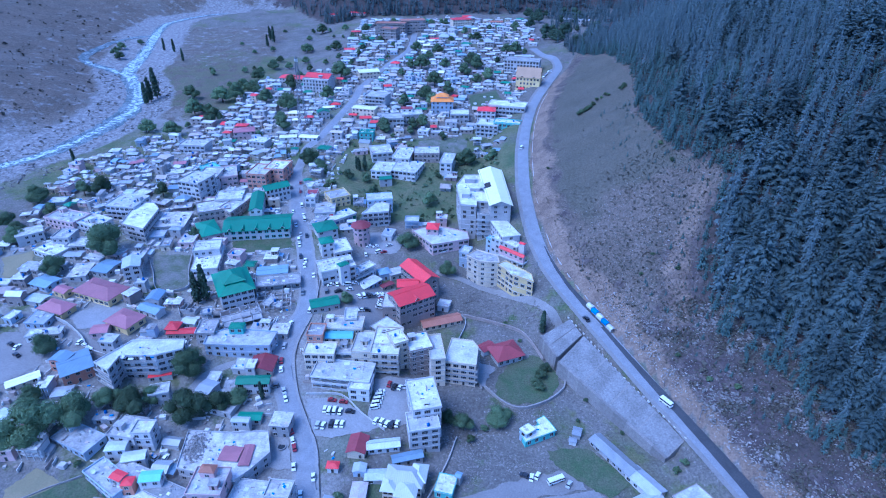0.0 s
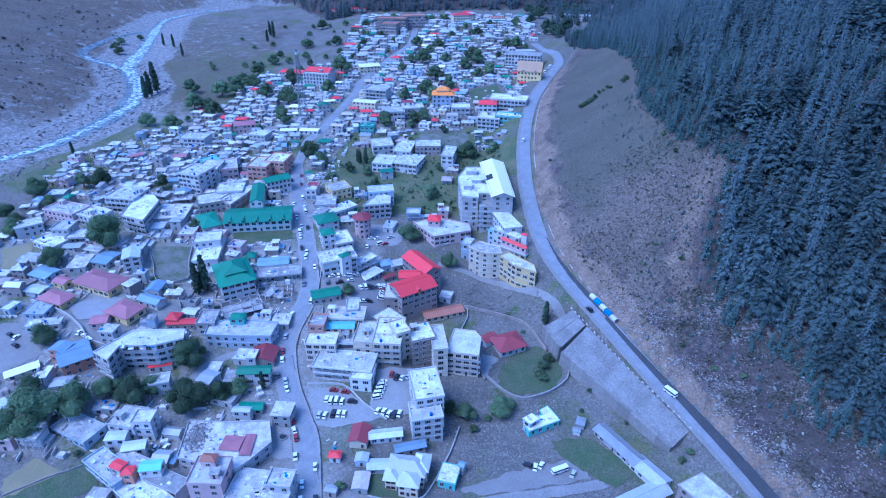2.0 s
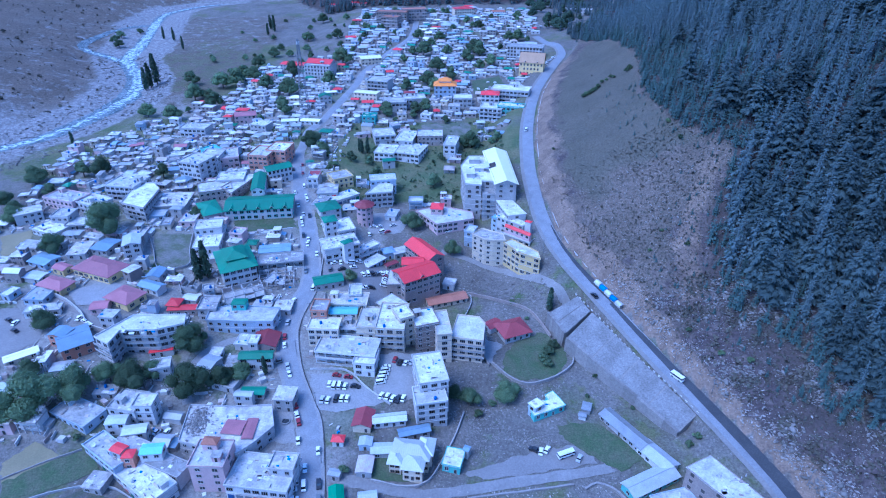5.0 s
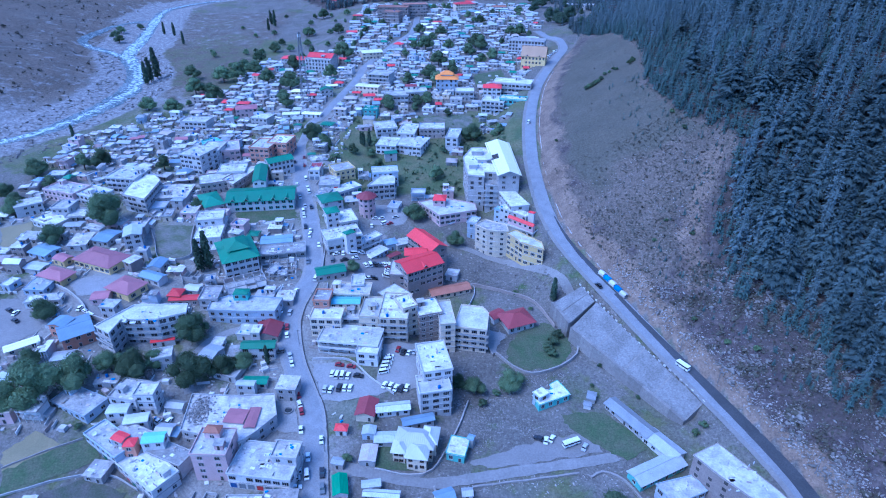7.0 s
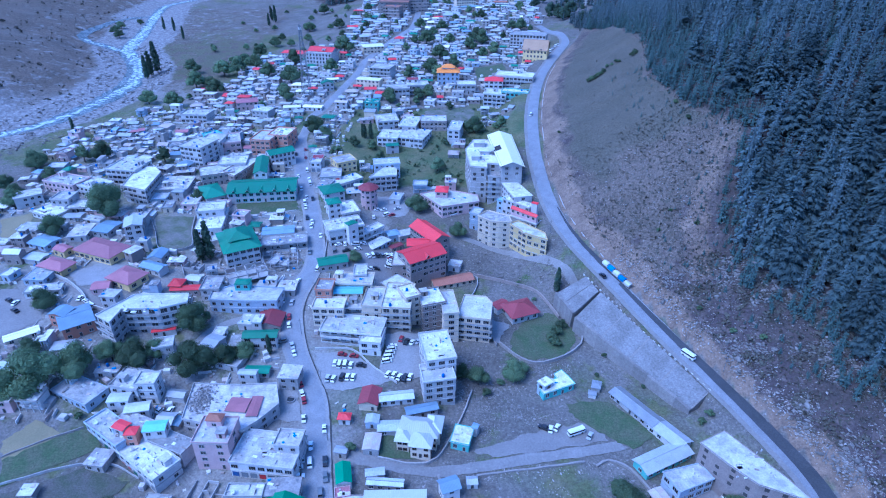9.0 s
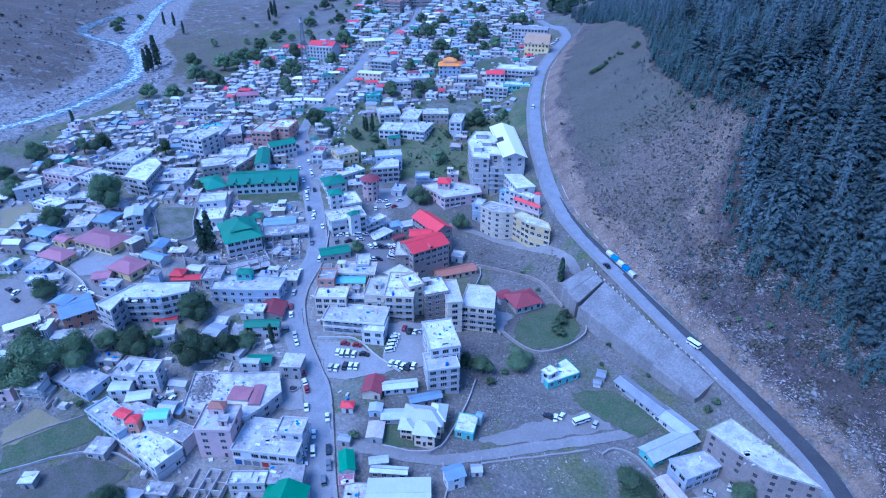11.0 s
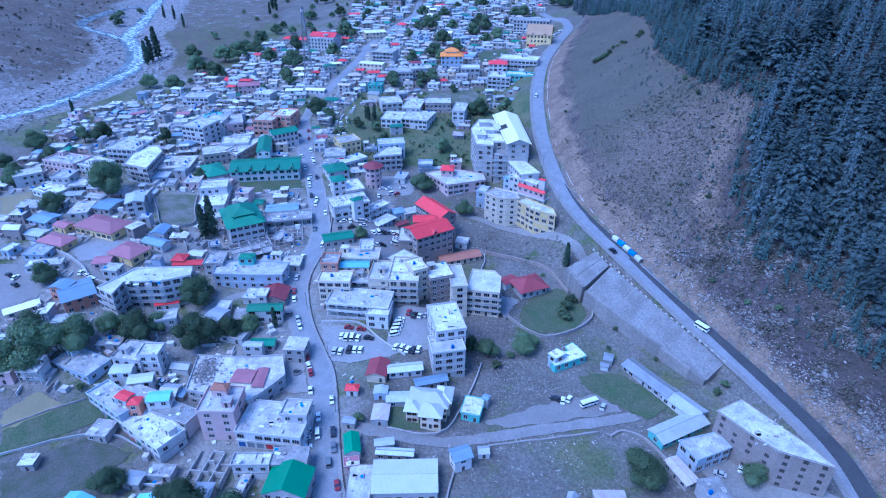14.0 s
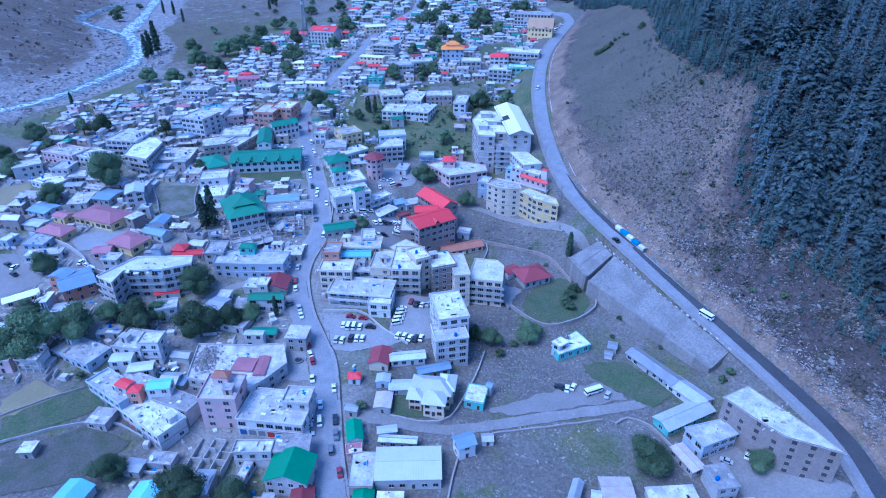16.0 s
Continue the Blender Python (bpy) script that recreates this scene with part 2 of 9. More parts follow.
def land_material():
    """Earth, dry grass, green and gravel, blended by the ground's own cover values."""
    m = bpy.data.materials.new("valley_ground")
    m.use_nodes = True
    n, l = m.node_tree.nodes, m.node_tree.links
    p = n["Principled BSDF"]
    p.inputs["Roughness"].default_value = 0.95
    p.inputs["Specular IOR Level"].default_value = 0.15
    geo = n.new("ShaderNodeNewGeometry")

    def cover(name):
        a = n.new("ShaderNodeAttribute")
        a.attribute_name = name
        return a.outputs["Fac"]

    def grain(size, a, b, detail=6.0, rough=0.65):
        t, r = n.new("ShaderNodeTexNoise"), n.new("ShaderNodeMapRange")
        t.inputs["Scale"].default_value, t.inputs["Detail"].default_value, t.inputs["Roughness"].default_value = size, detail, rough
        r.inputs["From Min"].default_value, r.inputs["From Max"].default_value = a, b
        l.new(geo.outputs["Position"], t.inputs["Vector"])
        l.new(t.outputs["Fac"], r.inputs["Value"])
        return r.outputs["Result"]

    def op(kind, a, b):
        x = n.new("ShaderNodeMath")
        x.operation, x.use_clamp = kind, True
        for s, v in zip(x.inputs, (a, b)):
            if hasattr(v, "is_linked"):
                l.new(v, s)
            else:
                s.default_value = v
        return x.outputs[0]

    def blend(fac, a, b, kind="MIX"):
        x = n.new("ShaderNodeMix")
        x.data_type, x.blend_type = "RGBA", kind
        for s, v in ((x.inputs["Factor"], fac), (x.inputs["A"], a), (x.inputs["B"], b)):
            if hasattr(v, "is_linked"):
                l.new(v, s)
            elif isinstance(v, (int, float)):
                s.default_value = v
            else:
                s.default_value = (*v, 1)
        return x.outputs["Result"]

    earth = blend(grain(0.05, 0.35, 0.65), (0.178, 0.164, 0.150), (0.125, 0.115, 0.102))
    pale = blend(grain(0.06, 0.35, 0.65), (0.285, 0.268, 0.250), (0.200, 0.188, 0.172))
    earth = blend(grain(0.6, 0.58, 0.72), earth, (0.33, 0.31, 0.295))
    green = blend(grain(0.07, 0.35, 0.65), (0.085, 0.115, 0.055), (0.15, 0.145, 0.085))
    dry = blend(grain(0.035, 0.35, 0.65), (0.152, 0.124, 0.102), (0.112, 0.094, 0.077))
    dry = blend(grain(0.35, 0.52, 0.66), dry, (0.075, 0.07, 0.055))
    dry = blend(grain(0.9, 0.60, 0.72), dry, (0.24, 0.205, 0.17))
    olive = blend(grain(0.04, 0.38, 0.62), (0.116, 0.105, 0.082), (0.098, 0.091, 0.070))
    bank = blend(grain(0.10, 0.40, 0.62), (0.235, 0.178, 0.136), (0.155, 0.118, 0.092))
    scree = blend(grain(0.22, 0.46, 0.66), (0.070, 0.056, 0.057), (0.138, 0.112, 0.104))
    gravel = blend(grain(0.3, 0.38, 0.68), (0.16, 0.15, 0.145), (0.33, 0.315, 0.305))
    litter = blend(grain(0.15, 0.38, 0.65), (0.052, 0.046, 0.043), (0.088, 0.068, 0.064))
    c = earth
    for name, col, size in (("pale", pale, 0.10), ("green", green, 0.11), ("dry", dry, 0.09), ("olive", olive, 0.05), ("scree", scree, 0.10), ("bank", bank, 0.07), ("gravel", gravel, 0.10), ("litter", litter, 0.12)):
        edge = op("ADD", cover(name), op("SUBTRACT", grain(size, 0.2, 0.8), 0.5))
        r = n.new("ShaderNodeMapRange")
        r.inputs["From Min"].default_value, r.inputs["From Max"].default_value = 0.38, 0.62
        l.new(edge, r.inputs["Value"])
        c = blend(op("MULTIPLY", r.outputs["Result"], op("GREATER_THAN", cover(name), 0.02)), c, col)
    fine = grain(0.9, 0.28, 0.72, 5.0, 0.75)
    c = blend(1.0, c, blend(fine, (0.52, 0.52, 0.52), (1.35, 1.35, 1.35)), "MULTIPLY")
    l.new(c, p.inputs["Base Color"])
    b = n.new("ShaderNodeBump")
    b.inputs["Strength"].default_value, b.inputs["Distance"].default_value = 0.7, 0.5
    l.new(grain(0.8, 0.2, 0.8), b.inputs["Height"])
    l.new(b.outputs["Normal"], p.inputs["Normal"])
    return m


LAND = land_material()
# ---- the lie of the land ----
def profile(ys, zs):
    """A smoothed height profile along the valley."""
    y = np.arange(-400.0, 5000.0, 2.0)
    z = np.interp(y, ys, zs)
    k = np.hanning(23)
    return y, np.convolve(np.pad(z, 11, mode="edge"), k / k.sum(), mode="valid")


MID = profile([60, 130, 175, 190, 230, 266, 294, 310, 336, 403, 475, 523, 620, 760, 910, 1200, 3000],
              [-19, -13, -7, -4.5, 1, 6, 10, 12, 13.5, 18.5, 26, 32, 40, 49, 54, 62, 90])
LEFT = profile([60, 130, 165, 210, 224, 240, 268, 372, 445, 590, 673, 780, 910, 1200, 3000],
               [-14, -9, -4, 4, 7, 9, 10, 17, 20, 28, 31, 38, 44, 54, 85])
RIGHT = profile([60, 131, 165, 185, 215, 240, 290, 320, 340, 403, 475, 523, 620, 760, 910, 1200, 3000],
                [-18, -13, -12, -10.5, -9, -8, -2, 5, 7, 15, 25, 33, 42, 50, 54, 62, 90])
# where the ground leaves the main road's level: x along y, from and to
EDGE = profile([60, 150, 175, 200, 215, 260, 300, 330, 420, 3000], [-40, -38, -22, -18, -30, -50, -68, -76, -80, -80])
FOOT = profile([60, 150, 175, 200, 215, 260, 300, 330, 420, 3000], [-10, -12, 2, 8, 5, -10, -30, -45, -40, -40])
# the bypass road at the foot of the hill: its x and z along y
BYX = profile([40, 110, 132, 143, 152, 161, 171, 181, 191, 208, 228, 252, 278, 293, 308, 325, 345, 367, 392, 418, 448, 484, 517, 553, 591, 621, 680, 760, 910, 1200, 3000],
              [110, 123, 124, 123, 120, 116, 112, 107.7, 103, 94.5, 86, 76, 65, 60, 56.5, 54.5, 54, 54, 56, 58.5, 63, 70, 78, 90, 105, 118, 138, 168, 232, 330, 900])
BYZ = profile([60, 150, 178, 205, 240, 278, 300, 330, 392, 450, 520, 570, 620, 760, 910, 3000],
              [-16, -8, -4.5, 0, 5, 10.5, 15, 22, 31, 36, 40, 43, 48, 54, 58, 95])
# the river's middle line: its x along y
RIV = profile([60, 250, 372, 400, 436, 449, 463, 496, 520, 554, 603, 647, 680, 741, 800, 842, 870, 905, 935, 962, 985, 1008, 1040, 3000],
              [-760, -520, -395, -372, -336, -324, -312, -302, -295, -291, -303, -328, -350, -360, -373, -385, -391, -398, -395, -382, -363, -327, -260, 200])


def at(prof, y):
    return np.interp(y, prof[0], prof[1])


def ease(a, b, v):
    u = np.clip((v - a) / (b - a), 0, 1)
    return u * u * (3 - 2 * u)


def ripple(x, y, size, seed=0.0):
    """Smooth uneven ground, between about -1 and 1."""
    x, y = x / size + seed, y / size - seed
    return (np.sin(x * 1.7 + 1.3 * np.sin(y * 1.1 + seed)) * np.cos(y * 1.9 + 1.1 * np.sin(x * 0.8))
            + 0.5 * np.sin(x * 4.1 + y * 2.3 + seed) * np.cos(y * 3.7 - x * 1.9)) / 1.5


def head_line(x):
    """Where the mountainside begins at the head of the valley."""
    return 905 + 0.10 * x + 150 * ease(-150, -270, x)


def ground(x, y):
    """Height of the ground."""
    x, y = np.asarray(x, float), np.asarray(y, float)
    zl, zm, zr = at(LEFT, y), at(MID, y), at(RIGHT, y)
    z = zm + (zl - zm) * ease(-95, -170, x) + (zr - zm) * ease(at(EDGE, y), at(FOOT, y), x)
    z = z + 0.25 * ripple(x, y, 17.0) * ease(-55, -90, x) + 0.2 * ripple(x, y, 11.0, 2.0) * ease(-40, 0, x)
    # bench of the bypass road
    bx, bz = at(BYX, y), at(BYZ, y)
    d = x - bx
    cut = ease(166, 182, y) * ease(262, 248, y)
    z = z + (bz - z) * (ease(-34, -8, d) * (1 - cut) + ease(-11.5, -7.5, d) * cut)
    # the hill on the far side of it
    up = np.maximum(d - 6.0, 0)
    steep = 0.53 - 0.06 * ease(330, 450, y) - 0.2 * ease(560, 720, y)
    bank = 2.6 * ease(0, 4, up)
    rough = ease(6, 40, up)
    z = z + np.where(d > 6, bank + steep * up * (0.86 + 0.24 * ease(10, 130, up)) + rough * (2.2 * ripple(x, y, 31.0, 5.0) + 0.9 * ripple(x, y, 12.0, 8.0)), 0)
    # river bed and the bank beyond it
    r = x - at(RIV, y)
    z = z - 2.6 * ease(34, 10, np.abs(r)) * ease(0, -60, r - 60)
    far = np.maximum(-r - 26, 0)
    z = z + far * 0.22 * ease(0, 60, far) + 1.6 * ripple(x, y, 37.0, 3.0) * ease(0, 60, far)
    # valley head, wooded mountains behind the town
    head = np.maximum(y - head_line(x), 0)
    z = z + head * 0.42 * ease(0, 80, head) + 5 * ripple(x, y, 90.0, 4.0) * ease(0, 200, head)
    return z
# ---- building blocks ----
class Shape:
    """A mesh in the making: corners, faces and the material slot of each face."""

    def __init__(self):
        self.v, self.f, self.m = [], [], []

    def face(self, pts, m=0):
        k = len(self.v)
        self.v += [tuple(p) for p in pts]
        self.f.append(tuple(range(k, k + len(pts))))
        self.m.append(m)

    def solid(self, pts, faces, m=0):
        k = len(self.v)
        self.v += [tuple(p) for p in pts]
        self.f += [tuple(k + i for i in f) for f in faces]
        self.m += [m] * len(faces)

    def box(self, x0, x1, y0, y1, z0, z1, m=0):
        self.solid([(x0, y0, z0), (x1, y0, z0), (x1, y1, z0), (x0, y1, z0), (x0, y0, z1), (x1, y0, z1), (x1, y1, z1), (x0, y1, z1)],
                   [(3, 2, 1, 0), (4, 5, 6, 7), (0, 1, 5, 4), (1, 2, 6, 5), (2, 3, 7, 6), (3, 0, 4, 7)], m)

    def prism(self, poly, z0, z1, m=0):
        n = len(poly)
        self.solid([(x, y, z0) for x, y in poly] + [(x, y, z1) for x, y in poly],
                   [tuple(range(n - 1, -1, -1)), tuple(range(n, 2 * n))] + [(i, (i + 1) % n, n + (i + 1) % n, n + i) for i in range(n)], m)

    def tube(self, x, y, z0, z1, r0, r1=None, n=8, m=0):
        r1 = r0 if r1 is None else r1
        ring = [(math.cos(2 * math.pi * i / n), math.sin(2 * math.pi * i / n)) for i in range(n)]
        self.solid([(x + r0 * c, y + r0 * s, z0) for c, s in ring] + [(x + r1 * c, y + r1 * s, z1) for c, s in ring],
                   [tuple(range(n - 1, -1, -1)), tuple(range(n, 2 * n))] + [(i, (i + 1) % n, n + (i + 1) % n, n + i) for i in range(n)], m)

    def beam(self, a, b, w, m=0):
        """A square bar from a to b."""
        a, b = Vector(a), Vector(b)
        q = (b - a).to_track_quat("Z", "Y").to_matrix()
        u, v = q.col[0] * w / 2, q.col[1] * w / 2
        self.solid([a - u - v, a + u - v, a + u + v, a - u + v, b - u - v, b + u - v, b + u + v, b - u + v],
                   [(3, 2, 1, 0), (4, 5, 6, 7), (0, 1, 5, 4), (1, 2, 6, 5), (2, 3, 7, 6), (3, 0, 4, 7)], m)

    def mesh(self, name, mats, smooth=False):
        me = bpy.data.meshes.new(name)
        me.from_pydata(self.v, [], self.f)
        for m in mats if isinstance(mats, (list, tuple)) else [mats]:
            me.materials.append(m)
        if any(self.m):
            me.polygons.foreach_set("material_index", self.m)
        if smooth:
            me.polygons.foreach_set("use_smooth", [True] * len(self.f))
        return me


def part(name, shape, mats, parent, label="", at_=None, smooth=False):
    """One mesh object under a thing or a part."""
    ob = new(name, shape if isinstance(shape, bpy.types.Mesh) else shape.mesh(name, mats, smooth))
    ob.parent = parent
    if at_ is not None:
        ob.matrix_basis = at_
    return tagged(ob, label)


def thing(name, m, label, category, group=""):
    ob = new(name)
    ob.empty_display_size = 0.5
    ob.matrix_basis = m
    return tagged(ob, label, category, group)


def gz(x, y):
    return float(ground(x, y))


# windows, doors and shutters, shared by all the houses
def opening(w, h, frame_mat, pane_mat, bars=1, sill=True):
    """A framed window in one piece: panes set back between the bars, a sill below."""
    xs = [-w / 2 - 0.06]
    for k in range(bars + 1):
        xs += [-w / 2 + w * k / (bars + 1) + 0.05, -w / 2 + w * (k + 1) / (bars + 1) - 0.05]
    xs.append(w / 2 + 0.06)
    zs = [-0.06, 0.04, h - 0.04, h + 0.06]
    s = Shape()
    n = len(xs)
    s.v = [(x, -0.10 - (0.08 if sill and k == 0 else 0), z) for k, z in enumerate(zs) for x in xs]
    for j in range(3):
        for i in range(n - 1):
            q = (j * n + i, j * n + i + 1, (j + 1) * n + i + 1, (j + 1) * n + i)
            if j == 1 and i % 2:
                k = len(s.v)
                s.v += [(s.v[c][0], -0.03, s.v[c][2]) for c in q]
                s.f.append((k, k + 1, k + 2, k + 3))
                s.m.append(1)
                for e in range(4):
                    s.f.append((q[e], q[(e + 1) % 4], k + (e + 1) % 4, k + e))
                    s.m.append(0)
            else:
                s.f.append(q)
                s.m.append(0)
    rim = [0, n - 1, 4 * n - 1, 3 * n]
    k = len(s.v)
    s.v += [(s.v[c][0], 0.03, s.v[c][2]) for c in rim]
    for e in range(4):
        s.f.append((rim[(e + 1) % 4], rim[e], k + e, k + (e + 1) % 4))
        s.m.append(0)
    return s.mesh("window", [frame_mat, pane_mat])


# panes in VOID are closed dark panels: the room's shade is their colour
WINDOW = {
    "small": opening(1.6, 1.45, TRIM, GLASS),
    "wide": opening(2.4, 1.65, TRIM, GLASS, 2),
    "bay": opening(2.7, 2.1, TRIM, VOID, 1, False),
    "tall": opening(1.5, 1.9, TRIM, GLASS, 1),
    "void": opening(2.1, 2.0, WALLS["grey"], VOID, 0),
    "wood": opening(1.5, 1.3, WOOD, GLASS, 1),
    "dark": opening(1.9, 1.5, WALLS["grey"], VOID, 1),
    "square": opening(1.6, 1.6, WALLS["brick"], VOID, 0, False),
    "teal": opening(2.3, 1.7, WALLS["turquoise"], GLASS, 1),
}
DOOR = {k: opening(2.5, 2.4, RAIL, m, 0, False) for k, m in enumerate(SHUTTER)}
# no doorway is cut: a dark panel carries the shade of the room
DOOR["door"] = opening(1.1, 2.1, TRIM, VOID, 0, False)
WNAME = {0: "shutter", 1: "shutter", 2: "signboard", 3: "signboard", "door": "door"}


def wall_openings(root, a, b, floors, kind, step, rng, floor_h=3.2, shops=False, skip=0.08, z_first=0.0, doors=True):
    """Rows of windows along the wall from a to b (seen from outside, left to right)."""
    dx, dy = b[0] - a[0], b[1] - a[1]
    length = math.hypot(dx, dy)
    n = int((length - 0.8) // step)
    if n < 1:
        return
    ang = math.degrees(math.atan2(dy, dx))
    for f in range(floors):
        for i in range(n):
            if rng.random() < skip:
                continue
            u = (i + 0.5) / n
            x, y = a[0] + dx * u, a[1] + dy * u
            if f == 0 and shops:
                k = rng.choice((0, 0, 1, 0, 2, 3))
                part(WNAME[k], DOOR[k], None, root, at_=pose(x, y, z_first + 0.15, 0, 0, ang))
            elif f == 0 and i == n // 2 and doors:
                part("door", DOOR["door"], None, root, at_=pose(x, y, z_first + 0.12, 0, 0, ang))
            else:
                part("window", WINDOW[kind], None, root, at_=pose(x, y, z_first + f * floor_h + 1.0, 0, 0, ang))


def inset(poly, d):
    """The outline moved inwards by d (outwards: minus); corners run anticlockwise."""
    out = []
    n = len(poly)
    for i in range(n):
        p, q, r = Vector(poly[i - 1]), Vector(poly[i]), Vector(poly[(i + 1) % n])
        e1, e2 = (q - p).normalized(), (r - q).normalized()
        n1, n2 = Vector((-e1.y, e1.x)), Vector((-e2.y, e2.x))
        k = (n1 + n2) / max(1 + n1.dot(n2), 0.35)
        out.append(tuple(q + k * d))
    return out


def parapet_ring(s, poly, z, h, w=0.22, m=0):
    inner = inset(poly, w)
    n = len(poly)
    pts = [(x, y, z) for x, y in poly] + [(x, y, z) for x, y in inner] + [(x, y, z + h) for x, y in poly] + [(x, y, z + h) for x, y in inner]
    faces = []
    for i in range(n):
        j = (i + 1) % n
        faces += [(i, j, 2 * n + j, 2 * n + i), (n + j, n + i, 3 * n + i, 3 * n + j), (2 * n + i, 2 * n + j, 3 * n + j, 3 * n + i)]
    s.solid(pts, faces, m)


COLOUR = {"white": "white plastered", "cream": "cream plastered", "yellow": "yellow plastered", "grey": "bare concrete", "brick": "grey-brown masonry", "pink": "pink plastered",
          "salmon": "salmon-pink plastered", "turquoise": "turquoise plastered", "blue": "pale blue plastered", "stone": "rough stone"}
ROOFWORD = {"concrete": "weathered flat concrete roof", "white": "whitewashed flat roof", "dirty": "stained flat roof", "red": "bright red sheet roof", "maroon": "dark red sheet roof",
            "pink": "faded pink-red sheet roof", "green": "green sheet-metal roof", "teal": "teal-green sheet-metal roof", "blue": "blue sheet-metal roof", "sky": "sky-blue sheet roof",
            "tin": "galvanised tin roof", "rust": "rusty tin roof", "orange": "orange sheet-metal roof", "brown": "terracotta-brown sheet roof", "cream": "pale yellow sheet roof", "sheet": "pale painted sheet roof", "tan": "tan sheet-metal roof"}
COUNT = {1: "single-storey", 2: "two-storey", 3: "three-storey", 4: "four-storey", 5: "five-storey", 6: "six-storey"}


ROOFTOPS = []


def root_of(cx, cy, rot, corners, n, wall, roof, category, name, note, base=None):
    z = min(gz(x, y) for x, y in corners)
    z = 0.6 * z + 0.4 * gz(cx, cy) if base is None else base
    words = " ".join((COUNT[n], COLOUR[wall], category, "with", ROOFWORD[roof])).split()
    words += note.split() if len(words) + len(note.split()) <= 12 else []
    label = " ".join(words[:12])
    return thing(name, pose(cx, cy, z, 0, 0, rot), label, category)


def turned(cx, cy, rot, pts):
    c, s = math.cos(radians(rot)), math.sin(radians(rot))
    return [(cx + c * x - s * y, cy + s * x + c * y) for x, y in pts]


def roof_clutter(root, w, d, h, rng, wall, room=True, tank=True):
    """Stair room on the roof, water tanks beside it."""
    if room and w > 7 and d > 7 and rng.random() < 0.7:
        x, y = rng.uniform(-w / 2 + 2.2, w / 2 - 2.2), rng.uniform(-d / 2 + 3.5, d / 2 - 2.2)
        s = Shape()
        s.box(x - 1.6, x + 1.6, y - 1.5, y + 1.5, h, h + 2.4)
        s.box(x - 1.85, x + 1.85, y - 1.75, y + 1.75, h + 2.4, h + 2.58, 1)
        # doorway as a thin box, its inner shade painted dark
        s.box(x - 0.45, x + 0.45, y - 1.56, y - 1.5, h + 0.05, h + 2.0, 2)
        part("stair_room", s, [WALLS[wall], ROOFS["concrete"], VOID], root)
    if tank and rng.random() < 0.32 and w > 5 and d > 5:
        water_tank(root.matrix_basis @ pose(rng.uniform(-w / 2 + 1.2, w / 2 - 1.2), rng.uniform(-d / 2 + 1.5, d / 2 - 1.2), h), rng.random() < 0.7)


TANKS = {}


def water_tank(m, blue=True):
    if blue not in TANKS:
        t = thing("water_tank", m, "blue plastic water tank on a flat roof" if blue else "white plastic water tank on a flat roof", "water tank", "rooftop water tanks")
        s = Shape()
        s.tube(0, 0, 0, 1.25, 0.62, 0.62, 12)
        s.tube(0, 0, 1.25, 1.5, 0.62, 0.3, 12)
        s.tube(0, 0, 1.5, 1.62, 0.24, 0.2, 10)
        part("body", s, PLASTIC if blue else WHITE_PLASTIC, t)
        TANKS[blue] = t
        return t
    return copy_thing(TANKS[blue], m)


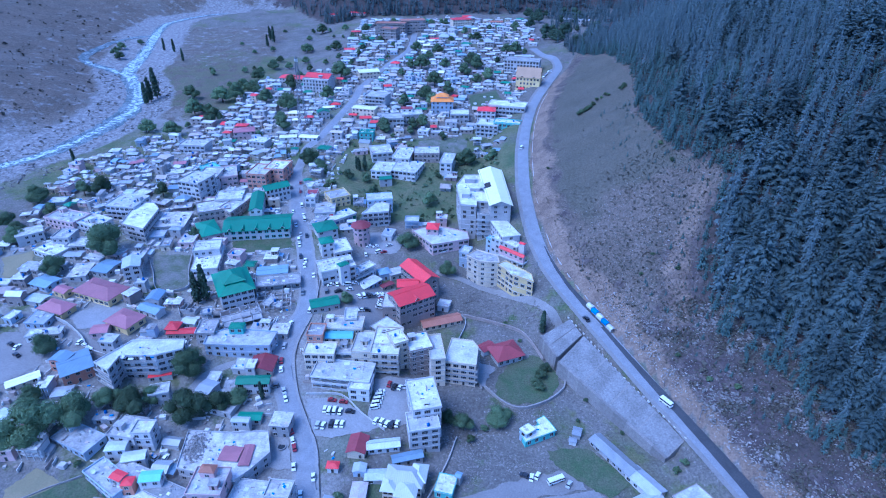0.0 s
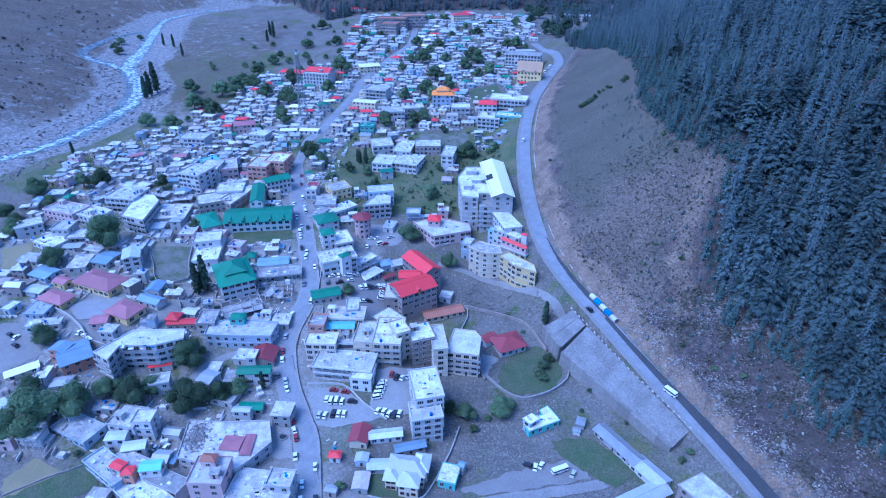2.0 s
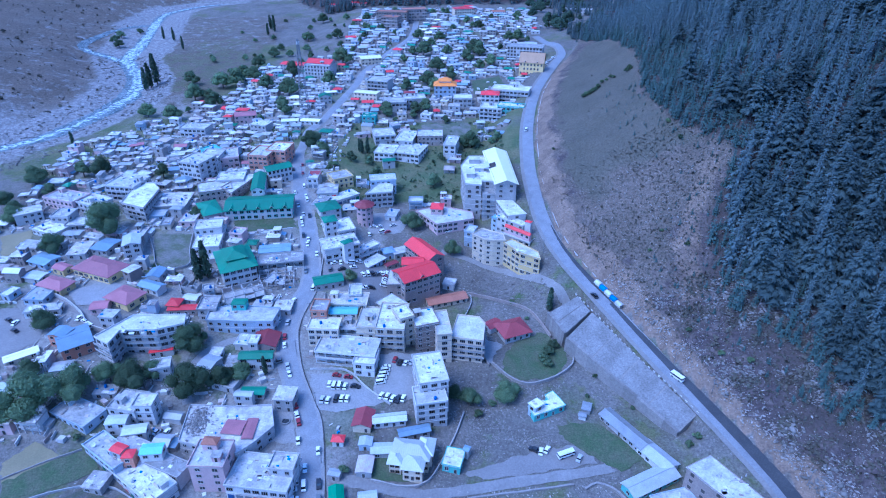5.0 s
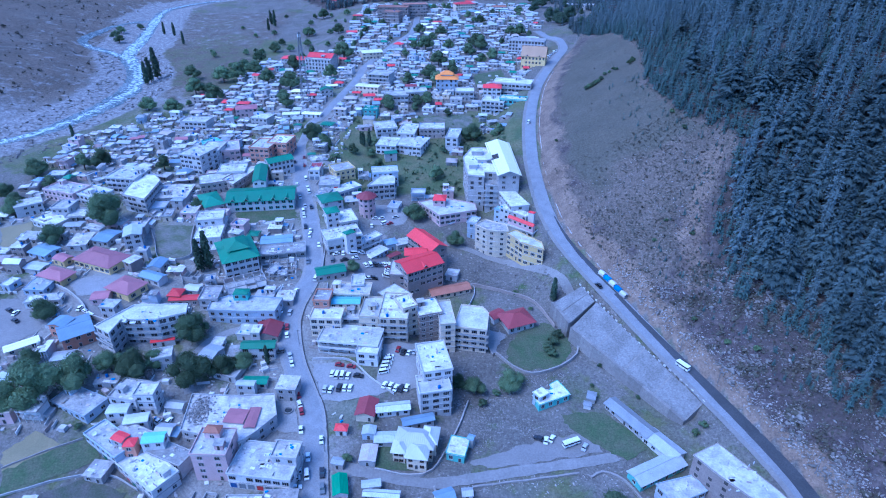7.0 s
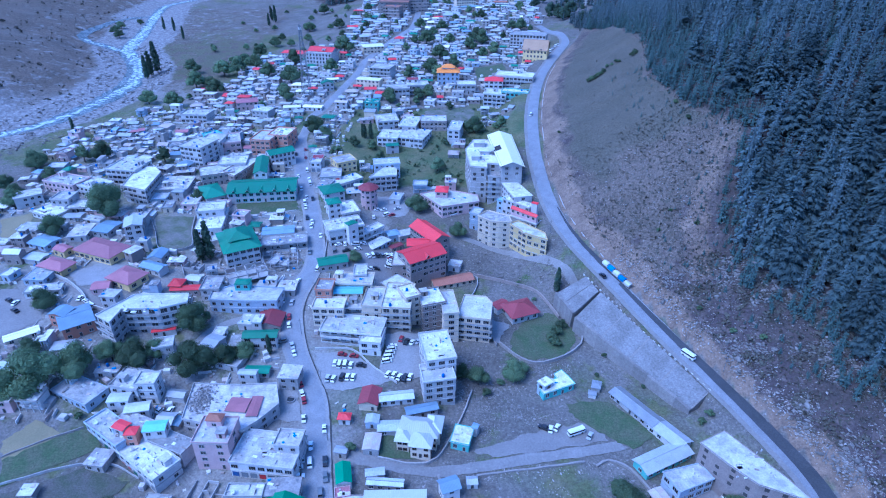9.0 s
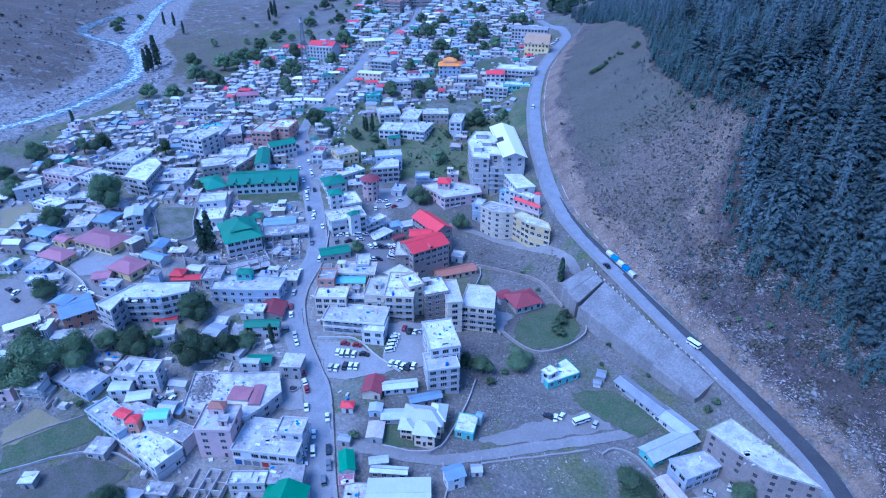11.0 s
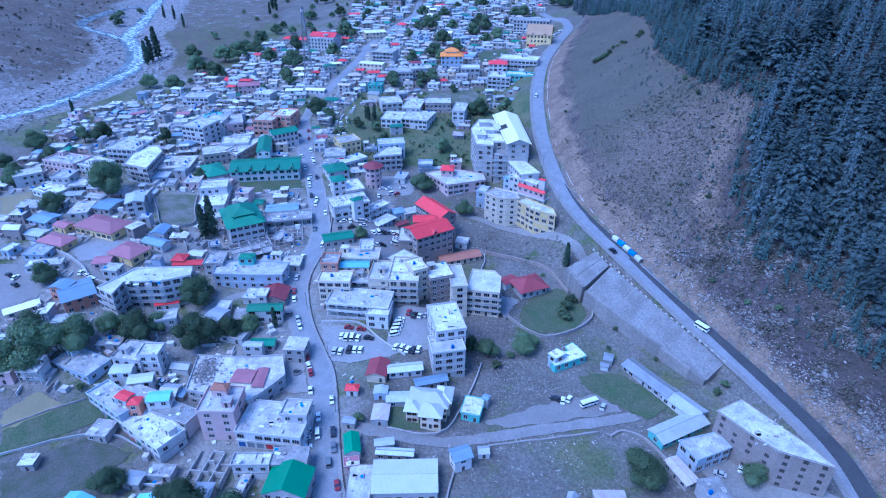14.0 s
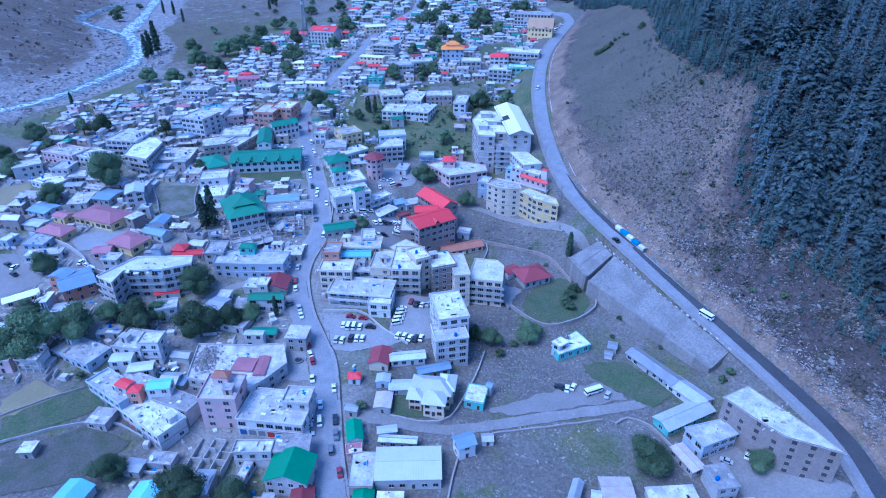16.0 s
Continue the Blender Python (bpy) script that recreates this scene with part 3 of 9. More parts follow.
def flat_house(cx, cy, rot, w, d, n, wall="white", roof="concrete", style="plain", win="small", step=3.0, name="house", category="house", note="", seed=0, shops=False, fh=3.2, sides=True, room=True, base=None):
    """A house with a flat roof: front along local x at -d/2."""
    rng = random.Random(seed)
    h = n * fh
    corners = [(-w / 2, -d / 2), (w / 2, -d / 2), (w / 2, d / 2), (-w / 2, d / 2)]
    root = root_of(cx, cy, rot, turned(cx, cy, rot, corners), n, wall, roof, category, name, note, base)
    s = Shape()
    deep = 1.7 if style == "gallery" else 0.0
    s.box(-w / 2, w / 2, -d / 2 + deep, d / 2, -4 if base is None else -14, h)
    part("wall", s, WALLS[wall], root)
    s = Shape()
    o = 0.35
    s.box(-w / 2 - o, w / 2 + o, -d / 2 - o, d / 2 + o, h, h + 0.22)
    part("roof", s, ROOFS[roof], root)
    if style != "bare":
        s = Shape()
        outer = [(-w / 2 - o + 0.03, -d / 2 - o + 0.03), (w / 2 + o - 0.03, -d / 2 - o + 0.03), (w / 2 + o - 0.03, d / 2 + o - 0.03), (-w / 2 - o + 0.03, d / 2 + o - 0.03)]
        parapet_ring(s, outer, h + 0.21, 0.75 if style != "low" else 0.3)
        part("parapet", s, WALLS[wall], root)
    if style == "gallery":
        for f in range(n):
            s = Shape()
            s.box(-w / 2, w / 2, -d / 2 - 0.1, -d / 2 + deep, f * fh - (0.3 if f else 4), f * fh)
            part("gallery_floor", s, ROOFS["concrete"], root)
            if f or not shops:
                s = Shape()
                s.box(-w / 2, w / 2, -d / 2 - 0.06, -d / 2 + 0.04, f * fh + 0.15, f * fh + 1.0)
                part("railing", s, WALLS[wall], root)
        k = max(2, int(w // 4))
        for i in range(k + 1):
            s = Shape()
            x = -w / 2 + 0.17 + (w - 0.34) * i / k
            s.box(x - 0.17, x + 0.17, -d / 2 + 0.05, -d / 2 + 0.4, -4, h)
            part("column", s, WALLS[wall], root)
    elif style in ("slab", "balcony"):
        for f in range(1, n):
            s = Shape()
            out = 1.1 if style == "balcony" else 0.18
            s.box(-w / 2 - 0.16, w / 2 + 0.16, -d / 2 - out, d / 2 + 0.16, f * fh - 0.16, f * fh + 0.06)
            part("floor_slab", s, ROOFS["concrete"], root)
            if style == "balcony":
                s = Shape()
                s.box(-w / 2 - 0.16, w / 2 + 0.16, -d / 2 - out + 0.02, -d / 2 - out + 0.1, f * fh + 0.06, f * fh + 0.95)
                part("railing", s, RAIL, root)
    yf = -d / 2 + deep
    wall_openings(root, (-w / 2, yf), (w / 2, yf), n, win, step, rng, fh, shops)
    if sides and cy < 430:
        wall_openings(root, (w / 2, -d / 2), (w / 2, d / 2), n, win, step * 1.5, rng, fh, skip=0.2, doors=False)
        wall_openings(root, (-w / 2, d / 2), (-w / 2, -d / 2), n, win, step * 1.5, rng, fh, skip=0.2, doors=False)
    ROOFTOPS.append((cx, cy, rot, w, d, root.matrix_basis.translation.z + h + 0.22))
    roof_clutter(root, w, d, h + 0.22, rng, wall, room)
    return root


def block(poly, n, wall="white", roof="concrete", style="slab", win="small", step=3.0, name="apartment_building", category="apartment building", note="", seed=0, fh=3.2, low=0.7, skip=0.06, base=None):
    """A building on any outline (corners anticlockwise from above)."""
    rng = random.Random(seed)
    area = sum(poly[i - 1][0] * poly[i][1] - poly[i][0] * poly[i - 1][1] for i in range(len(poly)))
    if area < 0:
        poly = poly[::-1]
    cx, cy = sum(p[0] for p in poly) / len(poly), sum(p[1] for p in poly) / len(poly)
    root = root_of(cx, cy, 0, poly, n, wall, roof, category, name, note, base)
    loc = [(x - cx, y - cy) for x, y in poly]
    h = n * fh
    s = Shape()
    s.prism(loc, -5 if base is None else -14, h)
    part("wall", s, WALLS[wall], root)
    s = Shape()
    s.prism(inset(loc, -0.35), h, h + 0.22)
    part("roof", s, ROOFS[roof], root)
    s = Shape()
    parapet_ring(s, inset(loc, -0.32), h + 0.21, low)
    part("parapet", s, WALLS[wall], root)
    if style in ("slab", "balcony"):
        for f in range(1, n):
            s = Shape()
            s.prism(inset(loc, -0.14 if style == "slab" else -1.0), f * fh - 0.16, f * fh + 0.06)
            part("floor_slab", s, ROOFS["concrete"], root)
            if style == "balcony":
                s = Shape()
                parapet_ring(s, inset(loc, -0.98), f * fh + 0.06, 0.9, 0.08)
                part("railing", s, RAIL, root)
    for i in range(len(loc)):
        if loc[(i + 1) % len(loc)][0] - loc[i][0] < -0.75 * math.dist(loc[i], loc[(i + 1) % len(loc)]):
            continue  # the blind back wall
        wall_openings(root, loc[i], loc[(i + 1) % len(loc)], n, win, step, rng, fh, skip=skip, doors=i == 0)
    rx, ry = max(p[0] for p in loc) - min(p[0] for p in loc), max(p[1] for p in loc) - min(p[1] for p in loc)
    ROOFTOPS.append((cx, cy, 0, rx * 0.55, ry * 0.5, root.matrix_basis.translation.z + h + 0.22))
    return root


def pitched(s, w, d, z, rise, over=0.6, kind="gable", along="x", t=0.16, m=0):
    """A gable or hip roof with thickness on eaves at height z."""
    a, b = w / 2 + over, d / 2 + over
    if along == "y":
        a, b = b, a
    if kind == "hip":
        r = max(a - b * 0.95, 0.05)
    else:
        r = a
    pts = [(-a, -b, z), (a, -b, z), (a, b, z), (-a, b, z), (-r, 0, z + rise), (r, 0, z + rise)]
    pts += [(x, y, q - t) for x, y, q in pts]
    if along == "y":
        pts = [(-y, x, q) for x, y, q in pts]
    up = [(0, 1, 5, 4), (2, 3, 4, 5)]
    if kind == "hip":
        up += [(1, 2, 5), (3, 0, 4)]
    faces = up + [tuple(6 + i for i in reversed(f)) for f in up]
    if kind == "hip":
        faces += [(i, 6 + i, 6 + (i + 1) % 4, (i + 1) % 4) for i in range(4)]
    else:
        faces += [(0, 6, 7, 1), (2, 8, 9, 3), (1, 7, 11, 5), (5, 11, 8, 2), (3, 9, 10, 4), (4, 10, 6, 0)]
    s.solid(pts, faces, m)


def gable_wall(s, w, d, z, rise, along):
    """The triangles of wall under a gable."""
    if along == "x":
        for x in (-w / 2, w / 2):
            s.solid([(x - 0.12, -d / 2, z), (x + 0.12, -d / 2, z), (x + 0.12, d / 2, z), (x - 0.12, d / 2, z), (x - 0.12, 0, z + rise), (x + 0.12, 0, z + rise)],
                    [(0, 4, 3), (1, 2, 5), (0, 1, 5, 4), (2, 3, 4, 5)])
    else:
        for y in (-d / 2, d / 2):
            s.solid([(-w / 2, y - 0.12, z), (w / 2, y - 0.12, z), (w / 2, y + 0.12, z), (-w / 2, y + 0.12, z), (0, y - 0.12, z + rise), (0, y + 0.12, z + rise)],
                    [(0, 1, 4), (2, 3, 5), (1, 2, 5, 4), (3, 0, 4, 5)])


def roofed_house(cx, cy, rot, w, d, n, wall="white", roof="red", kind="gable", along="x", rise=None, win="small", step=3.0, name="house", category="house", note="", seed=0, fh=3.2, over=0.6, shops=False, tiers=0, dormers=0, base=None, sides_=True):
    """A house with a gable or hip roof of sheet metal."""
    rng = random.Random(seed)
    h = n * fh - 0.2
    span = d if along == "x" else w
    rise = rise if rise is not None else span * 0.22
    corners = [(-w / 2, -d / 2), (w / 2, -d / 2), (w / 2, d / 2), (-w / 2, d / 2)]
    root = root_of(cx, cy, rot, turned(cx, cy, rot, corners), n, wall, roof, category, name, note, base)
    s = Shape()
    s.box(-w / 2, w / 2, -d / 2, d / 2, -4 if base is None else -14, h)
    if kind == "gable":
        gable_wall(s, w - 0.24, d - 0.24, h - 0.1, rise, along)
    part("wall", s, WALLS[wall], root)
    s = Shape()
    pitched(s, w, d, h + 0.1, rise, over, kind, along)
    rf = part("roof", s, ROOFS[roof], root)
    if (kind == "hip" or along == "x") and w > 9:
        a = max(w / 2 + over - (d / 2 + over) * 0.95, 0.05) if kind == "hip" else w / 2 + over
        s = Shape()
        if not (kind == "hip" and along == "y"):
            s.beam((-a, 0, h + 0.12 + rise), (a, 0, h + 0.12 + rise), 0.22)
            part("ridge_cap", s, ROOFS[roof], rf)
    for k in range(tiers):
        f = 0.55 - 0.22 * k
        zz = h + 0.1 + rise * (0.55 + 0.62 * k)
        s = Shape()
        s.box(-w * f / 2, w * f / 2, -d * f / 2, d * f / 2, zz - 1.5, zz + 1.0)
        tw = part("upper_tier", s, WALLS[wall], root)
        s = Shape()
        pitched(s, w * f, d * f, zz + 1.0, rise * 0.62, over, "hip", along if w != d else "x")
        part("tier_roof", s, ROOFS[roof], tw)
    for k in range(dormers):
        x = -w / 2 + w * (k + 0.5) / dormers
        y0 = -d / 2 - over + 0.4
        s = Shape()
        s.solid([(x - 1.3, y0, h + 0.35), (x + 1.3, y0, h + 0.35), (x, y0, h + 1.75), (x - 1.3, y0 + d * 0.33, h + 0.75), (x + 1.3, y0 + d * 0.33, h + 0.75), (x, y0 + d * 0.42, h + 1.85)],
                [(0, 1, 2), (0, 2, 5, 3), (2, 1, 4, 5), (0, 3, 4, 1), (3, 5, 4)])
        s.box(x - 0.5, x + 0.5, y0 - 0.05, y0 + 0.02, h + 0.5, h + 1.15, 1)
        s.beam((x - 1.5, y0 - 0.1, h + 0.3), (x, y0 - 0.1, h + 1.9), 0.14, 2)
        s.beam((x + 1.5, y0 - 0.1, h + 0.3), (x, y0 - 0.1, h + 1.9), 0.14, 2)
        part("dormer", s, [ROOFS[roof], GLASS, TRIM], rf)
    wall_openings(root, (-w / 2, -d / 2), (w / 2, -d / 2), n, win, step, rng, fh, shops)
    if sides_ and cy < 430:
        wall_openings(root, (w / 2, -d / 2), (w / 2, d / 2), n, win, step * 1.4, rng, fh, skip=0.15, doors=False)
        wall_openings(root, (-w / 2, d / 2), (-w / 2, -d / 2), n, win, step * 1.4, rng, fh, skip=0.15, doors=False)
    return root


def frame_house(cx, cy, rot, w, d, n, seed=0, note="", fh=3.2, grid=False):
    """An unfinished concrete frame: columns, floor slabs, bits of block wall."""
    rng = random.Random(seed)
    corners = [(-w / 2, -d / 2), (w / 2, -d / 2), (w / 2, d / 2), (-w / 2, d / 2)]
    z = min(gz(x, y) for x, y in turned(cx, cy, rot, corners))
    root = thing("unfinished_building", pose(cx, cy, z, 0, 0, rot), "unfinished concrete frame building " + note, "building")
    nx, ny = max(2, round(w / 4.5)), max(2, round(d / 4.5))
    for k in range(nx + ny + 2 if grid else 0):
        s = Shape()
        u = -w / 2 + w * k / nx if k <= nx else -d / 2 + d * (k - nx - 1) / ny
        if k <= nx:
            s.box(u - 0.2, u + 0.2, -d / 2 - 0.4, d / 2 + 0.4, n * fh - 0.4, n * fh)
        else:
            s.box(-w / 2 - 0.4, w / 2 + 0.4, u - 0.2, u + 0.2, n * fh - 0.38, n * fh + 0.02)
        part("beam", s, ROOFS["dirty"], root)
    for f in range(n - 1 if grid else n):
        s = Shape()
        s.box(-w / 2 - 0.3, w / 2 + 0.3, -d / 2 - 0.3, d / 2 + 0.3, (f + 1) * fh - 0.2, (f + 1) * fh)
        part("floor_slab", s, WALLS["grey"] if f < n - 1 else ROOFS["dirty"], root)
    for i in range(nx + 1):
        for j in range(ny + 1):
            x, y = -w / 2 + w * i / nx, -d / 2 + d * j / ny
            s = Shape()
            s.box(x - 0.18, x + 0.18, y - 0.18, y + 0.18, -3, n * fh + rng.choice((0.5, 1.1, 2.6)))
            part("column", s, WALLS["grey"], root)
    for f in range(n):
        for i in range(nx):
            if rng.random() < 0.6:
                s = Shape()
                x = -w / 2 + w * i / nx
                y = rng.choice((d * 0.5 - 0.3, 0.2, -d * 0.2))
                s.box(x + 0.2, x + w / nx - 0.2, y - 0.1, y + 0.1, f * fh - (3 if f == 0 else 0), f * fh + rng.choice((1.1, 2.9)))
                part("block_wall", s, WALLS["brick"], root)
    for i in range(0 if grid else nx):
        if rng.random() < 0.75:
            s = Shape()
            x = -w / 2 + w * i / nx
            y = -d / 2 + d * rng.randint(0, ny) / ny
            s.box(x + 0.2, x + w / nx - 0.2, y - 0.1, y + 0.1, n * fh + 0.01, n * fh + rng.choice((0.9, 1.6, 2.5)))
            part("block_wall", s, WALLS["grey"], root)
    return root
# ---- ground, roads, river ----
FOREST = profile([60, 140, 150, 156, 160, 165, 172, 187, 197, 203, 209, 215, 230, 242, 255, 268, 282, 292, 302, 310, 324, 343, 369, 401, 449, 492, 586, 667, 700, 900, 3000],
                 [260, 190, 164, 156, 150, 146, 147, 150, 148, 143, 137, 131, 124, 126, 131, 133, 138, 150, 156, 153, 145, 137, 138, 134, 146, 155, 161, 147, 150, 170, 500])


def build_ground():
    """One sheet from the valley floor to the mountains."""
    xs = np.concatenate([-np.geomspace(4200, 440, 26), np.arange(-420, -240, 7.0), np.arange(-240, 240, 3.4), np.arange(240, 440, 8.0), np.geomspace(440, 4200, 26)])
    ys = np.concatenate([-np.geomspace(3000, 60, 16), np.arange(-40, 90, 12.0), np.arange(90, 420, 3.4), np.arange(420, 1000, 6.5), np.geomspace(1000, 4600, 34)])
    gx, gy = np.meshgrid(xs, ys)
    z = ground(gx, gy)
    nx, ny = len(xs), len(ys)
    co = np.stack([gx, gy, z], -1).reshape(-1, 3)
    i = np.arange(nx * ny).reshape(ny, nx)
    quads = np.stack([i[:-1, :-1], i[:-1, 1:], i[1:, 1:], i[1:, :-1]], -1).reshape(-1, 4)
    me = bpy.data.meshes.new("ground")
    me.from_pydata(co.tolist(), [], quads.tolist())
    me.polygons.foreach_set("use_smooth", [True] * len(quads))
    x, y = co[:, 0], co[:, 1]
    d, r = x - at(BYX, y), x - at(RIV, y)
    hill, wood = ease(5, 14, d), ease(-10 - 26 * ease(225, 195, y), 6, x - at(FOREST, y)) * ease(4, 14, d)
    scree = hill * np.maximum(ease(40, 14, d) * 0.45, 0.95 * ease(250, 190, y) * ease(70, 30, d)) * (1 - 0.8 * wood)
    scree = np.maximum(scree, hill * 0.55 * ease(-45, -12, x - at(FOREST, y)) * ease(330, 260, y))
    over = ease(-24, -50, r)
    cover = {
        "pale": (0.72 + 0.3 * ripple(x, y, 26.0, 4.0)) * ease(-275, -250, x) * ease(-25, -50, x) * ease(112, 130, y) * ease(640, 560, y) * (1 - ease(-104, -116, x) * ease(172, 160, y)),
        "green": 0.62 * ease(500, 590, y + 40 * ripple(x, y, 33.0, 2.0)) * ease(760, 690, y + 30 * ripple(x, y, 21.0, 5.0)) * ease(-322, -262, x + 22 * ripple(x, y, 27.0, 3.0)) * ease(-170, -215, x) * (1 - over) + 0.55 * ease(-85, -70, x) * ease(40, 25, x) * ease(350, 365, y) * ease(478, 462, y) + (0.50 - 0.22 * ease(470, 500, y) + 0.3 * ripple(x, y, 40.0, 1.0)) * (1 - hill) * (1 - over) * ease(330, 420, y) + (0.30 + 0.3 * ripple(x, y, 30.0, 6.0)) * (1 - hill) * ease(420, 330, y) * (1 - over),
        "dry": np.maximum.reduce([hill * (1 - wood), over * (0.62 + 0.2 * ripple(x, y, 50.0, 2.0)), 0.5 * ease(500, 540, y) * ease(-185, -215, x) * ease(930, 880, y) * (1 - over)]),
        "scree": scree,
        "olive": hill * (1 - wood) * ease(300, 375, y + 0.25 * d + 22 * ripple(x, y, 31.0, 3.0)) * ease(14, 28, d + 5 * ripple(x, y, 13.0, 7.0)) * ease(4, -12, x - at(FOREST, y) + 6 * ripple(x, y, 12.0, 1.0)),
        "bank": ease(3.5, 6, d) * (1 - wood) * ease(90, 110, y) * (0.85 * ease(16 + 10 * ease(200, 236, y) + 8 * ripple(y, 0 * y, 17.0, 2.0), 8, d) * ease(640, 560, y) + 0.50 * ease(-26, -16, x - at(FOREST, y)) * ease(-2, -9, x - at(FOREST, y)) * ease(330, 300, y) * ease(212, 236, y)),
        "gravel": ease(46, 26, np.abs(r)) * 1.0 + 0.35 * ease(660, 720, y) * ease(-190, -225, x) * (1 - over) * ease(930, 880, y) + 0.75 * ease(85, 40, r) * ease(0, 20, r) * ease(470, 380, y) + (0.35 + 0.35 * ease(560, 420, y)) * over * ease(260, 40, -r),
        "litter": np.maximum(wood, ease(-15, 55, y - head_line(x)) * ease(-330, -250, x)),
    }
    for name, v in cover.items():
        me.attributes.new(name, "FLOAT", "POINT").data.foreach_set("value", np.clip(v, 0, 1).astype(np.float32))
    me.materials.append(LAND)
    tagged(new("ground", me), "stony valley floor with dry grass, scree slopes and gravel banks", "ground", kind="structure")


build_ground()


def smooth_line(pts, step=2.5):
    """A soft curve through the points, evenly stepped."""
    p = np.array(pts, float)
    out = []
    q = np.vstack([2 * p[0] - p[1], p, 2 * p[-1] - p[-2]])
    for a, b, c, e in zip(q, q[1:], q[2:], q[3:]):
        n = max(2, int(np.linalg.norm(c - b) / step))
        for u in np.arange(n) / n:
            out.append(0.5 * (2 * b + (c - a) * u + (2 * a - 5 * b + 4 * c - e) * u * u + (3 * b - a - 3 * c + e) * u ** 3))
    out.append(p[-1])
    return np.array(out)


def sides(line):
    t = np.gradient(line, axis=0)
    t /= np.linalg.norm(t, axis=1)[:, None] + 1e-9
    return np.stack([t[:, 1], -t[:, 0]], -1)


def ribbon(name, pts, width, material, lift, label, category, offset=0.0, step=2.5, jag=0.0, across=4, kind="structure", fixed=None):
    """A strip laid on the ground along a line."""
    line = smooth_line(pts, step)
    nrm = sides(line)
    rng = np.random.RandomState(int(abs(pts[0][0] * 7 + pts[0][1])))
    wj = 1 + jag * (rng.rand(len(line), 2) - 0.5)
    s = Shape()
    rows = []
    for k in range(across + 1):
        u = k / across - 0.5
        edge = wj[:, 0] if u < 0 else wj[:, 1]
        wid = width if np.isscalar(width) else np.interp(np.linspace(0, 1, len(line)), np.linspace(0, 1, len(width)), width)
        rows.append(line + nrm * (offset + u * wid * edge)[:, None])
    n = len(line)
    for row in rows:
        z = ground(row[:, 0], row[:, 1]) if fixed is None else ground(line[:, 0], line[:, 1]) + fixed
        s.v += [(float(x), float(y), float(h) + lift) for (x, y), h in zip(row, z)]
    for k in range(across):
        s.f += [(k * n + i, k * n + i + 1, (k + 1) * n + i + 1, (k + 1) * n + i) for i in range(n - 1)]
    s.f = [f[::-1] for f in s.f]
    s.m = [0] * len(s.f)
    return tagged(new(name, s.mesh(name, material, True)), label, category, kind=kind)


def patch(name, pts, material, lift, label, category, cuts=7):
    """A piece of ground cover inside an outline."""
    bm = bmesh.new()
    bm.faces.new([bm.verts.new((x, y, 0)) for x, y in pts])
    bmesh.ops.triangulate(bm, faces=bm.faces[:])
    bmesh.ops.subdivide_edges(bm, edges=bm.edges[:], cuts=cuts, use_grid_fill=True)
    bmesh.ops.triangulate(bm, faces=bm.faces[:])
    for v in bm.verts:
        if v.is_boundary:
            v.co.x += 1.1 * float(ripple(v.co.x, v.co.y, 2.3, 1.0))
            v.co.y += 1.1 * float(ripple(v.co.x, v.co.y, 2.9, 4.0))
        v.co.z = gz(v.co.x, v.co.y) + lift
    bmesh.ops.recalc_face_normals(bm, faces=bm.faces[:])
    if sum(f.normal.z for f in bm.faces) < 0:
        bmesh.ops.reverse_faces(bm, faces=bm.faces[:])
    me = bpy.data.meshes.new(name)
    bm.to_mesh(me)
    bm.free()
    me.materials.append(material)
    return tagged(new(name, me), label, category, kind="structure")


MAIN = [(-38, 70), (-41, 95), (-45.7, 121.6), (-50, 138.6), (-57, 175.8), (-63.3, 190.4), (-70.9, 206.8), (-76.2, 225.3), (-76.9, 237.3), (-75.7, 245.6), (-73.7, 254.6), (-72.3, 268.9), (-77.3, 295.1),
        (-86.1, 329), (-93.7, 352.6), (-100.4, 378.1), (-105.4, 403), (-107.4, 418), (-106.9, 438.8), (-107.4, 456.4), (-100.1, 474.1), (-94.4, 498.1), (-88.1, 523.8), (-81.9, 556.5), (-77.8, 593),
        (-57.6, 658.7), (-40, 709.8), (-36, 766), (-38, 830), (-60, 900)]
BYPASS = [(float(at(BYX, y)), y) for y in (60, 100, 130, 145, 160, 175, 190, 205, 225, 245, 262, 278, 293, 308, 325, 345, 367, 392, 418, 448, 484, 517, 553, 591)] + [(116, 618), (119, 640), (118, 665), (112, 690), (104, 720)]
TRACK = [(62, 160.5), (59.8, 159.9), (45.6, 157.1), (33, 155.2), (18.3, 152.7), (4, 150), (-8, 148.4), (-18, 149.4), (-27.9, 150.6), (-38.1, 152.6), (-48, 155)]
CROSS = [(-4, 305), (10.5, 299.1), (19.5, 293.4), (31.3, 287.4), (41.9, 278.1), (51.7, 267.7), (60.4, 254.9), (67, 246.5)]
ribbon("main_road", MAIN, [10.5] * 8 + [7.0] * 12, PAVED, 0.22, "dusty concrete shoulder along the main street", "road", jag=0.10)
ribbon("main_road_asphalt", MAIN, [7.6] * 8 + [5.4] * 12, ASPHALT, 0.30, "worn grey asphalt main street curving through the town", "road", jag=0.05)
ribbon("bypass_shoulder", BYPASS, 9.8, DUST, 0.22, "pale dusty shoulder of the bypass road below the hill", "road", offset=-1.4, jag=0.04)
ribbon("bypass_road", BYPASS, 7.4, ASPHALT, 0.30, "grey bypass road at the foot of the hill", "road", offset=-0.4, jag=0.06)
ribbon("bypass_resurfaced", [p for p in BYPASS if p[1] < 250], [6.5, 6.5, 6.0, 5.0, 3.6, 2.0], FRESH, 0.36, "dark fresh asphalt lane on the bypass road", "road", offset=1.4, jag=0.04)
